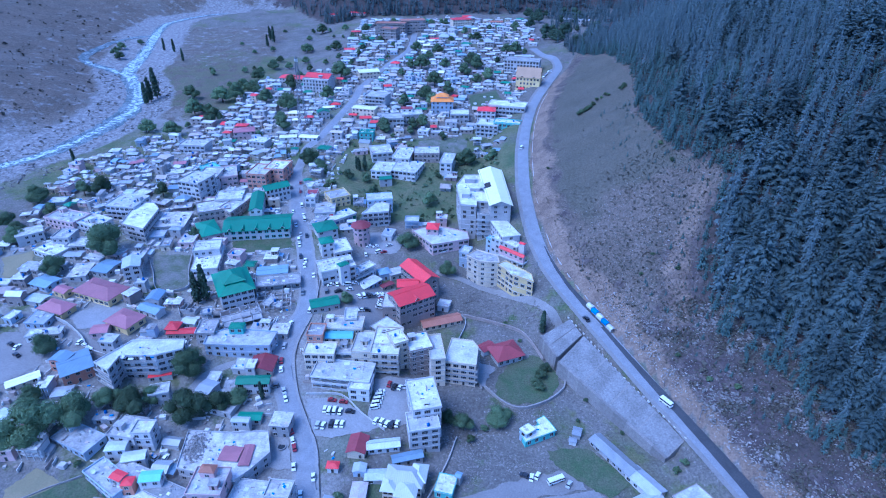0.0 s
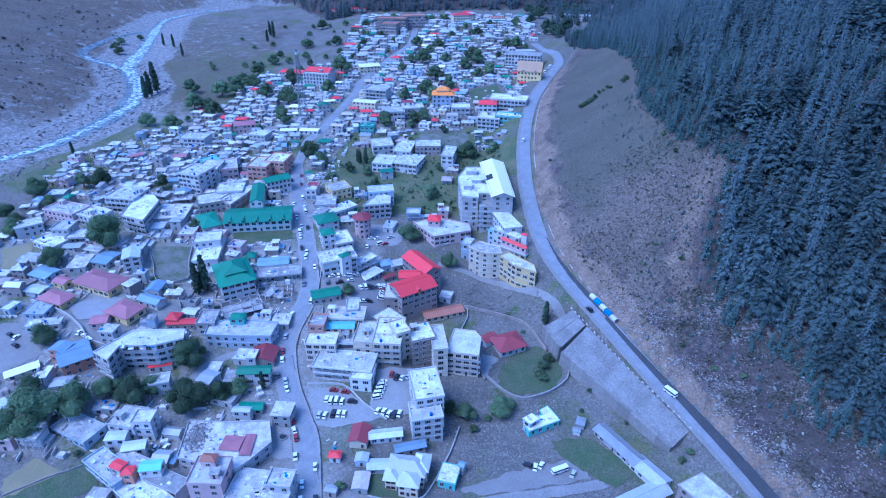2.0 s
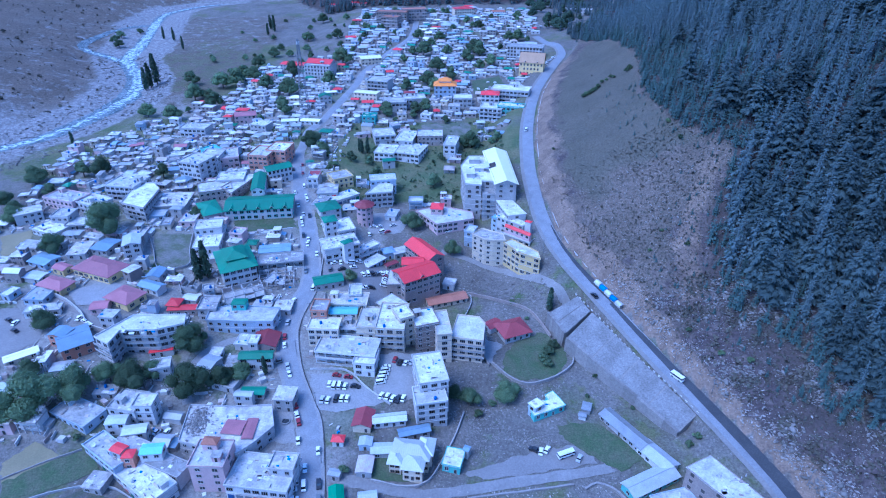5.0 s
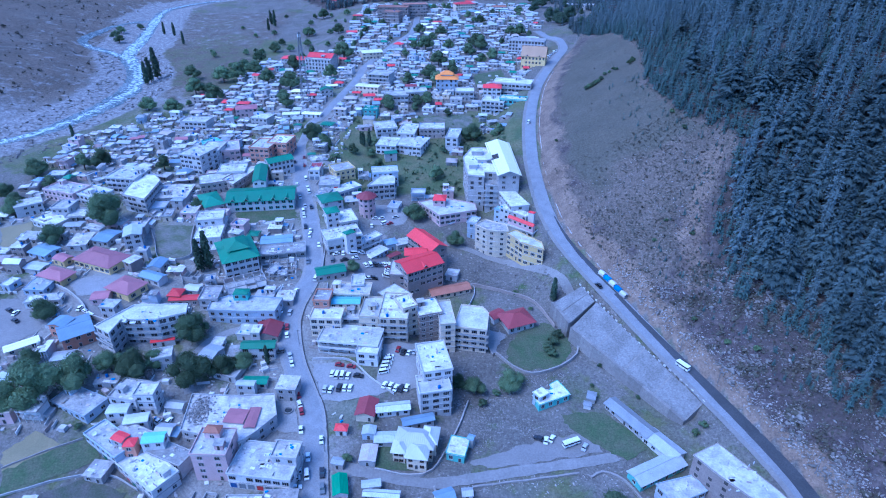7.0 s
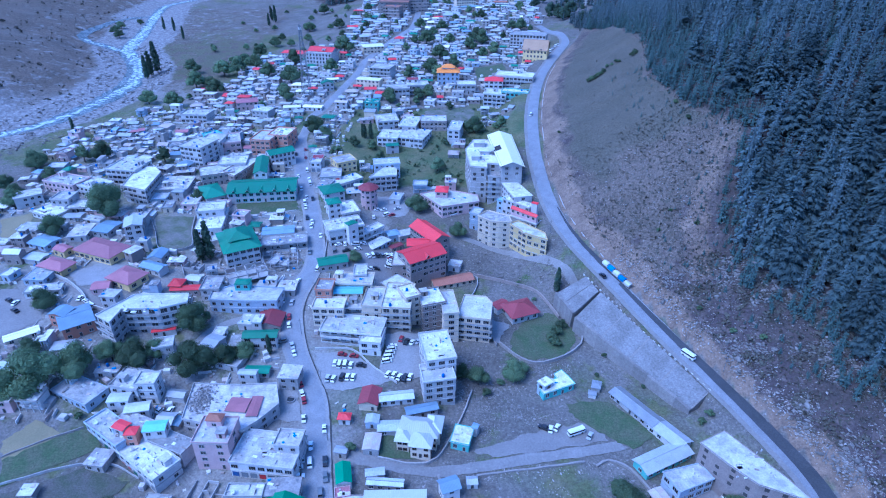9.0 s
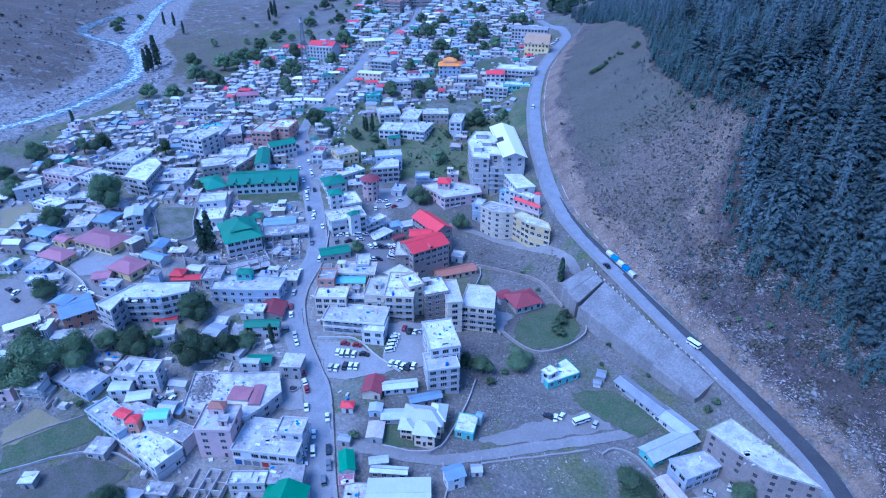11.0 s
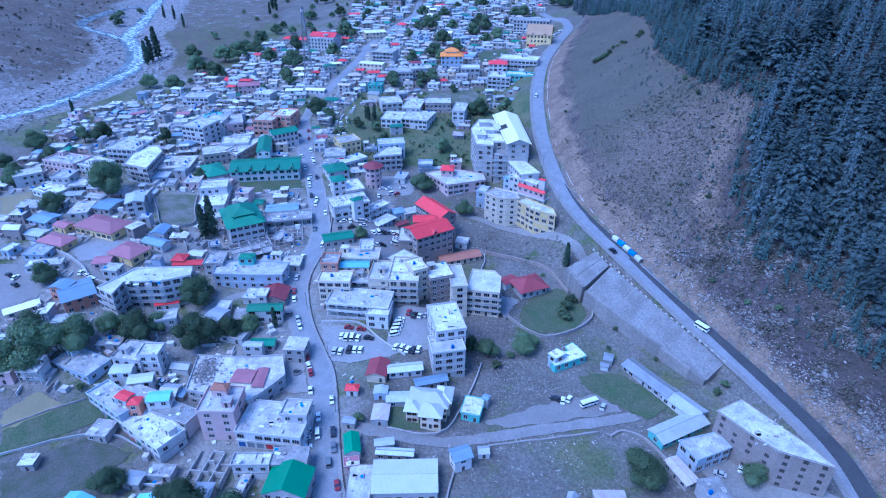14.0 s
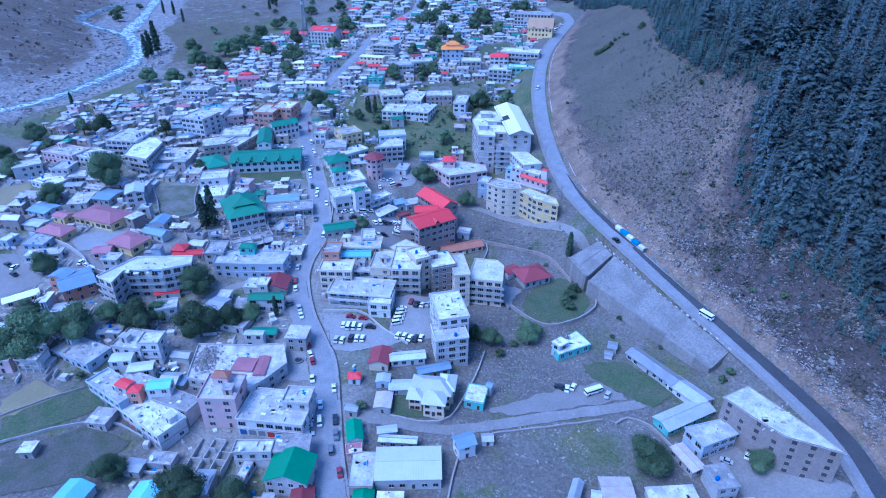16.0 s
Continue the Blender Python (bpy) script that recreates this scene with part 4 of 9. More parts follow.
ribbon("bypass_patch", [p for p in BYPASS if 244 < p[1] < 310], [1.4, 3.0, 2.4, 1.6, 0.6], FRESH, 0.36, "dark asphalt strip along the hillside lane", "road", offset=2.4, jag=0.3)
ribbon("dirt_track", TRACK, 4.6, DUST, 0.2, "pale dirt track across the stony field", "road", jag=0.25)
ribbon("side_road", CROSS, 3.6, DUST, 0.2, "pale dirt side road below the hotels", "road", jag=0.2)
ribbon("lane", [(-224, 253), (-206, 249.8), (-188, 241.4), (-172, 233), (-160, 222), (-150, 205), (-146, 196)], 4.0, YARD, 0.18, "earth lane between the houses", "road", jag=0.2)
ribbon("lane", [(-110, 187), (-114, 200), (-112, 214), (-100, 224), (-84, 227)], 4.0, PAVED, 0.18, "grey lane between the houses", "road", jag=0.2)
# flat strip without a channel; its dark colour stands for the drain's shaded depth
ribbon("drain", [(x + 5.6, y) for x, y in MAIN if 100 < y < 300], 0.35, VOID, 0.34, "open roadside drain", "drain", jag=0.3)

RIVER = [(float(at(RIV, y)), y) for y in (250, 372, 400, 420, 436, 449, 463, 480, 496, 520, 554, 580, 603, 625, 647, 665, 680, 700, 741, 770, 800, 842, 870)] + [(-398, 905), (-395, 935), (-382, 962), (-363, 985), (-327, 1008), (-290, 1020)]
ribbon("river", RIVER, [13, 13, 12, 12, 13, 17, 22, 24, 22, 20, 18, 16, 14, 14, 14, 12, 12, 11], WATER_DEEP, 0.0, "fast blue-grey mountain river with broken water", "river", jag=0.22, fixed=0.3)
ribbon("rapids", RIVER, [6, 8, 7, 5, 9, 6, 8, 12, 9, 14, 9, 11, 5, 7, 4, 6], FOAM, 0.0, "white water over the river's boulders", "river", jag=0.9, fixed=0.42, step=3.5)
ribbon("river_arm", [(-352, 676), (-372, 688), (-391, 697), (-410, 708), (-418, 730), (-418, 770), (-417, 800), (-402, 838), (-388, 850)], [12, 11, 9, 7, 8], WATER_DEEP, 0.35, "side arm of the river round an island", "river", jag=0.3)
ribbon("rapids", [(-352, 676), (-372, 688), (-391, 697), (-408, 706)], [7, 6, 4, 3], FOAM, 0.5, "white water where the arms meet", "river", jag=0.8)

# yards, fields and lawns
patch("lawn", [(25.7, 224), (33.9, 234), (46, 240), (55, 231), (56, 221), (50, 211.4), (42, 207.5), (32.2, 207.5), (25, 211.4)], LAWN, 0.22, "green lawn inside a stone wall", "lawn")
patch("lawn", [(44.3, 181.2), (61.5, 182.6), (76.9, 164.4), (65.8, 159), (55.8, 164.7), (45.2, 175)], LAWN, 0.22, "green school field beside a long shed", "lawn")
patch("lawn", [(-28.6, 162.1), (-24.5, 163.7), (-16, 153.3), (-30.1, 153.5)], LAWN, 0.2, "small lawn beside a white house", "lawn")
patch("car_park", [(-62, 204), (-44, 203.5), (-25.5, 188.6), (-43.6, 184), (-56, 184)], PAVED, 0.2, "grey concrete car park beside the main street", "car park")
patch("car_park", [(-31, 215), (-14.4, 219), (-11.8, 191.5), (-19.8, 188.6), (-32.6, 193.3)], PAVED, 0.24, "grey concrete car park between the apartment buildings", "car park")
patch("car_park", [(-67.1, 279), (-27.9, 296), (-24, 254.5), (-40.6, 244), (-66, 264)], YARD, 0.2, "earth car park full of parked cars", "car park")
patch("car_park", [(-50.1, 341), (-35.9, 345.6), (-23.4, 335), (-28.1, 321.8), (-47.7, 320.1)], PAVED, 0.2, "pale walled yard with parked cars", "car park")
patch("bus_yard", [(5, 158), (20, 163.5), (35.1, 168.5), (50, 171), (57.2, 162.5), (33, 158), (12.5, 154.8)], YARD, 0.16, "packed earth yard beside the track", "yard")
patch("yard", [(76, 139), (88.2, 141.5), (99, 137), (118, 121), (100, 112), (84, 118)], DUST, 0.2, "dusty yard below a large concrete building", "yard")
patch("field", [(-169, 156.7), (-161.1, 166), (-149, 160), (-164.4, 148.5)], FIELD, 0.2, "harvested stubble field", "field")
patch("field", [(-164.4, 148.5), (-149, 160), (-140.1, 163), (-131.2, 156), (-158.5, 138.3)], LAWN, 0.2, "green vegetable field", "field")
patch("field", [(-157.3, 136.2), (-133.5, 147), (-117, 143), (-128, 127), (-148.2, 120.5)], PLOUGHED, 0.2, "bare ploughed field", "field")
patch("field", [(-255.3, 303.7), (-241.6, 310), (-232, 294), (-241.7, 281.4)], FIELD, 0.2, "yellowing small field behind the houses", "field")
patch("field", [(-20, 470), (20, 474), (18, 455), (-2, 440), (-18, 450)], ROUGH, 0.25, "green terraced field", "field")
patch("field", [(24, 560), (50, 575), (55, 545), (25, 530)], LAWN, 0.25, "green field below the brown hotel", "field")
patch("yard", [(-215, 238), (-193, 236), (-185, 218), (-198, 206), (-225, 215)], YARD, 0.2, "open earth yard with parked cars", "yard")
patch("forecourt", [(-128.3, 322), (-93, 327), (-90, 316), (-123, 309)], LAWN, 0.2, "hotel lawn behind a low wall", "lawn")
patch("yard", [(-170, 307), (-148, 306), (-139, 277), (-151, 273), (-160, 284)], ROUGH, 0.2, "rough grassy plot with heaps of earth", "yard")
patch("courtyard", [(-190, 250), (-176, 262), (-160, 254), (-168, 240), (-180, 240)], PAVED, 0.2, "paved courtyard of the walled bungalows", "courtyard")
patch("courtyard", [(-73.4, 184.6), (-65.6, 184.2), (-60.8, 168.6), (-70.8, 168.8)], PAVED, 0.24, "paved hotel courtyard with a round pool", "courtyard")
patch("forecourt", [(16.5, 236), (25, 231), (19.9, 217.8), (14, 223.9)], PAVED, 0.24, "paved forecourt of the red-roofed house", "forecourt")


def wall_run(name, pts, h, w, material, label, category="wall", step=3.0, sink=1.5):
    """A low wall that follows the ground."""
    line = smooth_line(pts, step)
    nrm = sides(line)
    s = Shape()
    n = len(line)
    for k, (side, top) in enumerate(((-0.5, 0), (-0.5, 1), (0.5, 1), (0.5, 0))):
        p = line + nrm * side * w
        z = ground(line[:, 0], line[:, 1])
        s.v += [(float(a), float(b), float(c) + (h + 0.12 * math.sin(i * 1.7) if top else -sink)) for i, ((a, b), c) in enumerate(zip(p, z))]
    for k in range(4):
        j = (k + 1) % 4
        s.f += [(k * n + i, j * n + i, j * n + i + 1, k * n + i + 1) for i in range(n - 1)]
    s.f += [(0, 3 * n, 2 * n, n), (n - 1, 2 * n - 1, 3 * n - 1, 4 * n - 1)]
    s.m = [0] * len(s.f)
    return tagged(new(name, s.mesh(name, material)), label, category, kind="structure")


STONE = WALLS["stone"]
wall_run("stone_wall", [(19.9, 217.8), (24, 212), (31.8, 204.8), (41.8, 205.6), (54, 213), (58.5, 220.7), (57.6, 232)], 1.6, 0.6, STONE, "dry stone wall round the lawn")
wall_run("stone_wall", [(10.3, 268.8), (23.1, 264.9), (39.5, 257.5), (45, 250), (48.5, 241), (50, 236)], 1.9, 0.5, WALLS["brick"], "plastered boundary wall beside the rubble field")
wall_run("stone_wall", [(14.5, 236), (15.5, 226), (18.4, 216)], 1.5, 0.5, STONE, "boundary wall of the forecourt")
wall_run("stone_wall", [(50, 150.5), (54.7, 153), (60, 151), (64, 146), (68, 136)], 1.0, 0.8, STONE, "rough dry stone wall beside the track")
wall_run("stone_wall", [(-8, 146.5), (-5.9, 139), (-8.4, 127.8), (-10.3, 118)], 1.1, 0.6, STONE, "rough dry stone wall down the field")
wall_run("stone_wall", [(-30, 152.6), (-17, 151.2), (-8.5, 154.1), (-1.2, 168), (2.5, 177), (6, 188)], 1.3, 0.5, STONE, "stone wall beside a white house")
wall_run("stone_wall", [(46, 152.6), (33, 150.6), (18, 148.6), (6, 146.5)], 0.6, 0.7, STONE, "low stone edge of the dirt track")
wall_run("compound_wall", [(-210, 254), (-189, 244.5), (-174, 233), (-168, 226), (-158, 222)], 2.2, 0.4, WALLS["white"], "white boundary wall round the red-roofed bungalows")
wall_run("compound_wall", [(-166, 275), (-150, 268), (-140, 262), (-134, 252)], 1.8, 0.35, WALLS["grey"], "grey boundary wall behind the bungalows")
wall_run("compound_wall", [(-171, 304), (-162, 288), (-153, 272), (-139, 275.5), (-143, 290), (-146.5, 306)], 1.5, 0.3, WALLS["grey"], "grey wall round a grassy plot")
wall_run("compound_wall", [(-130, 309), (-122, 307), (-91, 314)], 1.0, 0.35, WALLS["white"], "low white wall of the hotel lawn")
wall_run("compound_wall", [(-62, 206), (-46, 205.5), (-36, 196), (-25, 187)], 1.0, 0.35, WALLS["grey"], "concrete wall between the car parks")
wall_run("compound_wall", [(-67.5, 268), (-68.5, 285)], 1.0, 0.3, WALLS["grey"], "concrete wall of the car park")
wall_run("compound_wall", [(-165, 150), (-152, 158), (-142, 163.5)], 0.9, 0.3, STONE, "field wall of stacked stones")
wall_run("compound_wall", [(-160, 139), (-140, 147), (-126, 149), (-114, 144)], 1.0, 0.3, WALLS["grey"], "grey field wall")
wall_run("compound_wall", [(8, 250), (12, 262), (10, 269), (-2, 262)], 1.4, 0.3, WALLS["grey"], "grey wall round an empty plot")
wall_run("hill_kerb", [(x + 6.3, y) for x, y in BYPASS if 225 < y < 560], 0.7, 0.4, WALLS["grey"], "low concrete wall along the hill side of the road")

# the retaining terrace between the fields and the bypass road
TERRACE = [((56, 227.5, -1.0), (92, 174.2, -7.6), (100.8, 180.4, -4.3), (69.8, 240, 4.6)), ((49.8, 245, 0.8), (55.6, 229.9, -0.5), (69.0, 240.8, 4.7), (65, 252, 6.0))]
for a, b, c, e in TERRACE:
    root = thing("retaining_terrace", pose(0, 0, 0), "concrete-topped terrace on a tall masonry retaining wall", "retaining wall")
    s = Shape()
    s.solid([a, b, c, e] + [(p[0], p[1], p[2] - 12) for p in (a, b, c, e)], [(0, 1, 2, 3), (0, 4, 5, 1), (1, 5, 6, 2), (3, 7, 4, 0), (2, 6, 7, 3)])
    part("slab", s, DARK_STONE, root)
    pa, pb, pc, pe = (Vector(q) for q in (a, b, c, e))
    k = max(2, round((pb - pa).length / 15.0))
    jog = random.Random(k)
    for i in range(k):
        u0, u1 = (i + 0.02) / k, (i + 0.98 - 0.02 * jog.random()) / k
        up = Vector((0, 0, 0.10 + 0.10 * jog.random()))
        ring = [pa.lerp(pb, u0), pa.lerp(pb, u1), pe.lerp(pc, u1), pe.lerp(pc, u0)]
        s = Shape()
        s.solid([q + up for q in ring] + [q - Vector((0, 0, 0.4)) for q in ring], [(0, 1, 2, 3), (0, 4, 5, 1), (1, 5, 6, 2), (2, 6, 7, 3), (3, 7, 4, 0)])
        part("panel", s, FILL, root)
    s = Shape()
    A, B = Vector(a), Vector(b)
    out = Vector((A.y - B.y, B.x - A.x, 0)).normalized() * -0.9
    k = 9
    for i in range(k):
        p, q = A.lerp(B, i / k), A.lerp(B, (i + 0.999) / k)
        s = Shape()
        up = Vector((0, 0, 0.55 + 0.1 * (i % 2)))
        dn = Vector((0, 0, -11))
        lo = out * 1.9
        s.solid([p + up, q + up, q - out * 0.5 + up, p - out * 0.5 + up, p + lo + dn, q + lo + dn, q - out * 0.5 + dn, p - out * 0.5 + dn, p + out + up, q + out + up],
                [(8, 9, 2, 3), (4, 5, 9, 8), (5, 6, 2, 9), (6, 7, 3, 2), (7, 4, 8, 3), (7, 6, 5, 4)])
        part("wall_section", s, DARK_STONE, root)

rail = thing("road_edge_blocks", pose(0, 0, 0), "white-painted concrete guard blocks along the terrace edge of the road", "guard rail")
edge = smooth_line([(101.5, 181.5), (94, 195), (86, 209), (78, 225), (71, 240), (63, 256)], 1.0)
for i in range(0, len(edge) - 2, 3):
    p, q = edge[i], edge[i + 1]
    s = Shape()
    ang = math.atan2(q[1] - p[1], q[0] - p[0])
    s.box(-0.6, 0.6, -0.13, 0.13, -0.6, 0.32)
    part("block", s, WALLS["white"], rail, at_=pose(p[0], p[1], max(gz(*p), float(at(BYZ, p[1])) - 0.6) + 0.1, 0, 0, math.degrees(ang)))
# ---- the houses of the town ----
block([(31.0, 292.6), (38.5, 281.1), (48.4, 274.5), (48.2, 281.5), (35.7, 295.7)], 4, seed=1, wall='yellow', roof='concrete', style='slab', win='wide', step=3.2, note='above the rubble field', name='hotel', category='hotel')
block([(13.8, 300.5), (20.1, 294.5), (24.9, 293.1), (31.5, 292.9), (30.9, 300.0), (19.8, 306.6)], 5, seed=2, wall='cream', roof='dirty', style='slab', win='small', step=3.4, note='beside the yellow hotel', name='hotel', category='hotel')
flat_house(39.9, 302.0, -38, 18.6, 5.9, 2, seed=3, wall='white', roof='concrete', style='slab', win='wide', step=3.4, room=False, name='hotel', category='hotel')
roofed_house(39.7, 301.6, -43, 17.3, 2.1, 3, seed=4, wall='pink', roof='red', kind='gable', along='x', rise=1.2, over=0.3, note='along the bypass road', name='hotel', category='hotel')
flat_house(37.3, 312.4, -43, 18.8, 4.6, 3, seed=5, wall='white', roof='white', style='low', room=False, name='hotel', category='hotel')
roofed_house(45.3, 301.9, -33, 3.5, 2.2, 3, seed=6, wall='white', roof='red', kind='hip', over=0.2, name='roof_kiosk', category='kiosk')
block([(-19.3, 338.3), (-6.3, 319.6), (15.8, 327.0), (15.0, 335.9), (-0.4, 342.8), (-4.5, 345.3)], 2, seed=12, wall='pink', roof='white', style='slab', win='wide', step=3.2, note='with a small red-roofed stair room', name='hotel', category='hotel')
roofed_house(-6.3, 336.8, -6, 7.3, 8.5, 3, seed=13, wall='pink', roof='red', kind='hip', over=0.4, name='roof_kiosk', category='kiosk')
flat_house(28.9, 320.3, -40, 4.6, 3.8, 3, seed=14, wall='blue', roof='sky', style='low', room=False, sides=False)
flat_house(13.5, 312.9, -22, 5.4, 7.6, 3, seed=15, wall='blue', roof='concrete', style='slab')
roofed_house(-1.1, 263.2, 19, 21.0, 6.6, 1, seed=16, wall='cream', roof='brown', kind='gable', along='x', note='behind the apartment row')
roofed_house(31.4, 239.5, 22, 13.6, 11.7, 1, seed=17, wall='white', roof='maroon', kind='hip', rise=3.2, win='tall', over=1.0, note='beside a walled lawn', fh=4.0)
roofed_house(22.0, 243.6, -54, 6.0, 7.9, 1, seed=18, wall='white', roof='maroon', kind='gable', along='y', rise=1.0, over=0.3, note='beside the hip-roofed house')
flat_house(0.7, 276.2, -15, 6.1, 6.2, 1, seed=19, wall='white', roof='white', style='low')
flat_house(-26.4, 228.7, -4, 12.8, 20.0, 4, seed=20, wall='cream', roof='white', style='balcony', win='bay', step=3.3, note='beside the car park', name='apartment_building', category='apartment building')
flat_house(-21.7, 228.9, 26, 6.7, 10.2, 5, seed=21, wall='cream', roof='white', style='slab', win='small', step=2.6, room=False, sides=False, note='beside the car park', name='apartment_building', category='apartment building')
flat_house(-11.9, 229.9, 18, 11.0, 12.4, 5, seed=22, wall='brick', roof='white', style='slab', win='small', step=3.0, note='with open stair landings', name='apartment_building', category='apartment building')
flat_house(-3.5, 227.3, 8, 6.6, 18.2, 5, seed=23, wall='cream', roof='white', style='slab', win='wide', step=3.2, name='apartment_building', category='apartment building')
block([(0.5, 221.0), (15.2, 218.2), (16.9, 231.2), (14.4, 236.1), (4.5, 238.0)], 4, seed=24, wall='cream', roof='white', style='balcony', win='wide', step=3.2, note='with a rounded blue-railed roof terrace', name='apartment_building', category='apartment building')
flat_house(-57.5, 224.1, -3, 14.0, 8.5, 3, seed=25, wall='cream', roof='white', style='slab', win='wide', step=3.2, note='beside the main street', name='hotel', category='hotel')
flat_house(-47.3, 227.8, -4, 9.2, 8.6, 2, seed=26, wall='white', roof='concrete', style='gallery', name='hotel', category='hotel')
flat_house(-37.6, 228.6, -5, 8.8, 15.5, 3, seed=27, wall='cream', roof='white', style='slab', name='hotel', category='hotel')
roofed_house(-50.4, 233.4, 0, 14.0, 5.8, 3, seed=28, wall='cream', roof='sky', kind='gable', along='x', rise=0.8, over=0.3, note='beside the main street', name='hotel', category='hotel')
flat_house(-60.4, 232.5, -3, 7.3, 8.9, 4, seed=29, wall='salmon', roof='concrete', style='slab', win='small', note='beside the main street', name='shop', category='shop')
flat_house(-48.6, 241.0, -2, 18.7, 9.5, 3, seed=30, wall='cream', roof='dirty', style='slab', win='wide', note='beside the main street', name='hotel', category='hotel')
flat_house(-28.2, 244.0, 45, 10.5, 11.8, 3, seed=31, wall='white', roof='white', style='low', room=False, name='apartment_building', category='apartment building')
flat_house(-45.7, 214.2, -8, 27.0, 12.3, 2, seed=32, wall='white', roof='white', style='gallery', win='bay', step=3.4, room=False, note='beside the main street', name='hotel', category='hotel')
flat_house(-36.9, 207.5, -7, 9.3, 10.3, 2, seed=33, wall='white', roof='white', style='slab', win='wide', room=False, name='hotel', category='hotel')
flat_house(-8.5, 195.6, 12, 12.0, 18.4, 5, seed=34, wall='white', roof='white', style='slab', win='wide', step=3.4, room=False, note='beside the car park', name='apartment_building', category='apartment building')
flat_house(-8.4, 184.4, 11, 12.6, 10.1, 4, seed=35, wall='white', roof='white', style='slab', win='wide', step=3.4, room=False, name='apartment_building', category='apartment building')
block([(35.0, 182.8), (48.6, 188.9), (46.7, 193.2), (44.6, 197.0), (41.3, 194.6), (42.3, 191.9), (33.2, 188.1)], 1, seed=36, wall='turquoise', roof='white', style='low', win='tall', name='house', category='house', note='on the stony field', low=0.12, fh=3.6)
block([(32.9, 187.2), (35.4, 184.2), (39.4, 187.0), (36.8, 190.0)], 2, seed=37, wall='blue', roof='cream', style='plain', win='wood', name='house', category='house', note='rising over the turquoise house', low=0.05, fh=3.2)
roofed_house(58.1, 189.4, -20, 3.4, 4.5, 1, seed=38, wall='grey', roof='tin', kind='gable', along='x', rise=0.4, over=0.3, name='shed', category='shed', fh=2.6)
roofed_house(55.6, 185.2, -16, 2.9, 2.5, 1, seed=39, wall='white', roof='tin', kind='gable', along='x', rise=0.4, over=0.3, name='shed', category='shed', fh=2.2)
roofed_house(71.2, 177.4, -58, 22.0, 6.0, 1, seed=40, wall='white', roof='tin', kind='gable', along='x', rise=1.2, note='beside the school field', name='shed', category='shed')
roofed_house(80.4, 163.6, -57, 14.5, 7.0, 1, seed=540, wall='white', roof='tin', kind='gable', along='x', rise=1.4, over=0.5, note='joined to the school shed', name='shed', category='shed', fh=3.4)
roofed_house(74.6, 152.6, 26, 21.5, 7.0, 1, seed=41, wall='turquoise', roof='tin', kind='gable', along='x', rise=1.4, note='beside the school field', name='shed', category='shed', fh=3.3)
block([(83.9, 147.5), (89.3, 138.9), (96.2, 129.9), (110.5, 123.2), (105.8, 133.0), (94.1, 152.6)], 5, seed=42, wall='brick', roof='concrete', style='plain', win='square', step=4.6, low=0.25, note='below the bypass road', name='apartment_building', category='apartment building', fh=3.1)
block([(70.9, 142.7), (74.2, 134.7), (87.3, 140.0), (84.8, 146.4)], 2, seed=43, wall='blue', roof='concrete', style='slab', win='wide', name='house', category='house', low=0.4)
roofed_house(69.2, 133.7, -69, 10.8, 5.0, 1, seed=44, wall='stone', roof='rust', kind='gable', along='x', rise=0.4, over=0.4, name='shed', category='shed')
flat_house(75.7, 123.7, 8, 7.0, 8.6, 2, seed=45, wall='grey', roof='concrete', style='bare', sides=False, room=False)
roofed_house(43.1, 122.6, -1, 9.7, 7.8, 1, seed=46, wall='stone', roof='rust', kind='gable', along='x', rise=0.4, over=0.3, name='shed', category='shed')
roofed_house(30.1, 121.6, -24, 3.1, 8.1, 1, seed=47, wall='stone', roof='tin', kind='gable', along='y', rise=1.2, over=0.3, name='shed', category='shed')
flat_house(59.7, 118.6, 3, 14.8, 8.3, 1, seed=48, wall='grey', roof='concrete', style='bare', room=False)
roofed_house(79.6, 116.1, 5, 9.4, 3.8, 1, seed=49, wall='grey', roof='tin', kind='gable', along='x', rise=0.6, name='shed', category='shed')
roofed_house(36.3, 120.3, -13, 3.0, 2.6, 1, seed=50, wall='white', roof='tin', kind='gable', along='x', rise=0.4, over=0.2, name='shed', category='shed')
roofed_house(-4.1, 138.8, 20, 6.0, 5.1, 2, seed=51, wall='white', roof='blue', kind='gable', along='x', rise=1.6, note='beside the dirt track', fh=2.9)
roofed_house(4.0, 143.0, 3, 3.8, 3.5, 1, seed=52, wall='white', roof='tin', kind='gable', along='x', rise=0.8, over=0.2, name='shed', category='shed', fh=2.4)
flat_house(1.1, 162.3, -15, 6.9, 8.5, 1, seed=53, wall='turquoise', roof='white', style='low', win='tall', room=False, note='beside a stone wall', fh=3.8)
roofed_house(6.3, 166.0, -25, 2.3, 2.6, 1, seed=54, wall='grey', roof='blue', kind='gable', along='x', rise=0.4, over=0.2, name='roof_kiosk', category='kiosk', fh=4.6)
roofed_house(-35.2, 178.1, -6, 7.1, 8.9, 1, seed=57, wall='cream', roof='maroon', kind='gable', along='y', rise=1.6, name='shed', category='shed', fh=3.6)
roofed_house(-24.7, 178.4, 8, 12.9, 4.2, 1, seed=58, wall='white', roof='tin', kind='gable', along='x', rise=0.8, name='shed', category='shed', fh=3.4)
roofed_house(-14.6, 174.2, 15, 12.1, 3.5, 1, seed=59, wall='grey', roof='blue', kind='gable', along='x', rise=0.6, name='shed', category='shed', fh=3.4)
roofed_house(-33.3, 167.5, -3, 4.9, 4.2, 1, seed=60, wall='blue', roof='tin', kind='gable', along='y', rise=0.7, over=0.3, name='shed', category='shed')
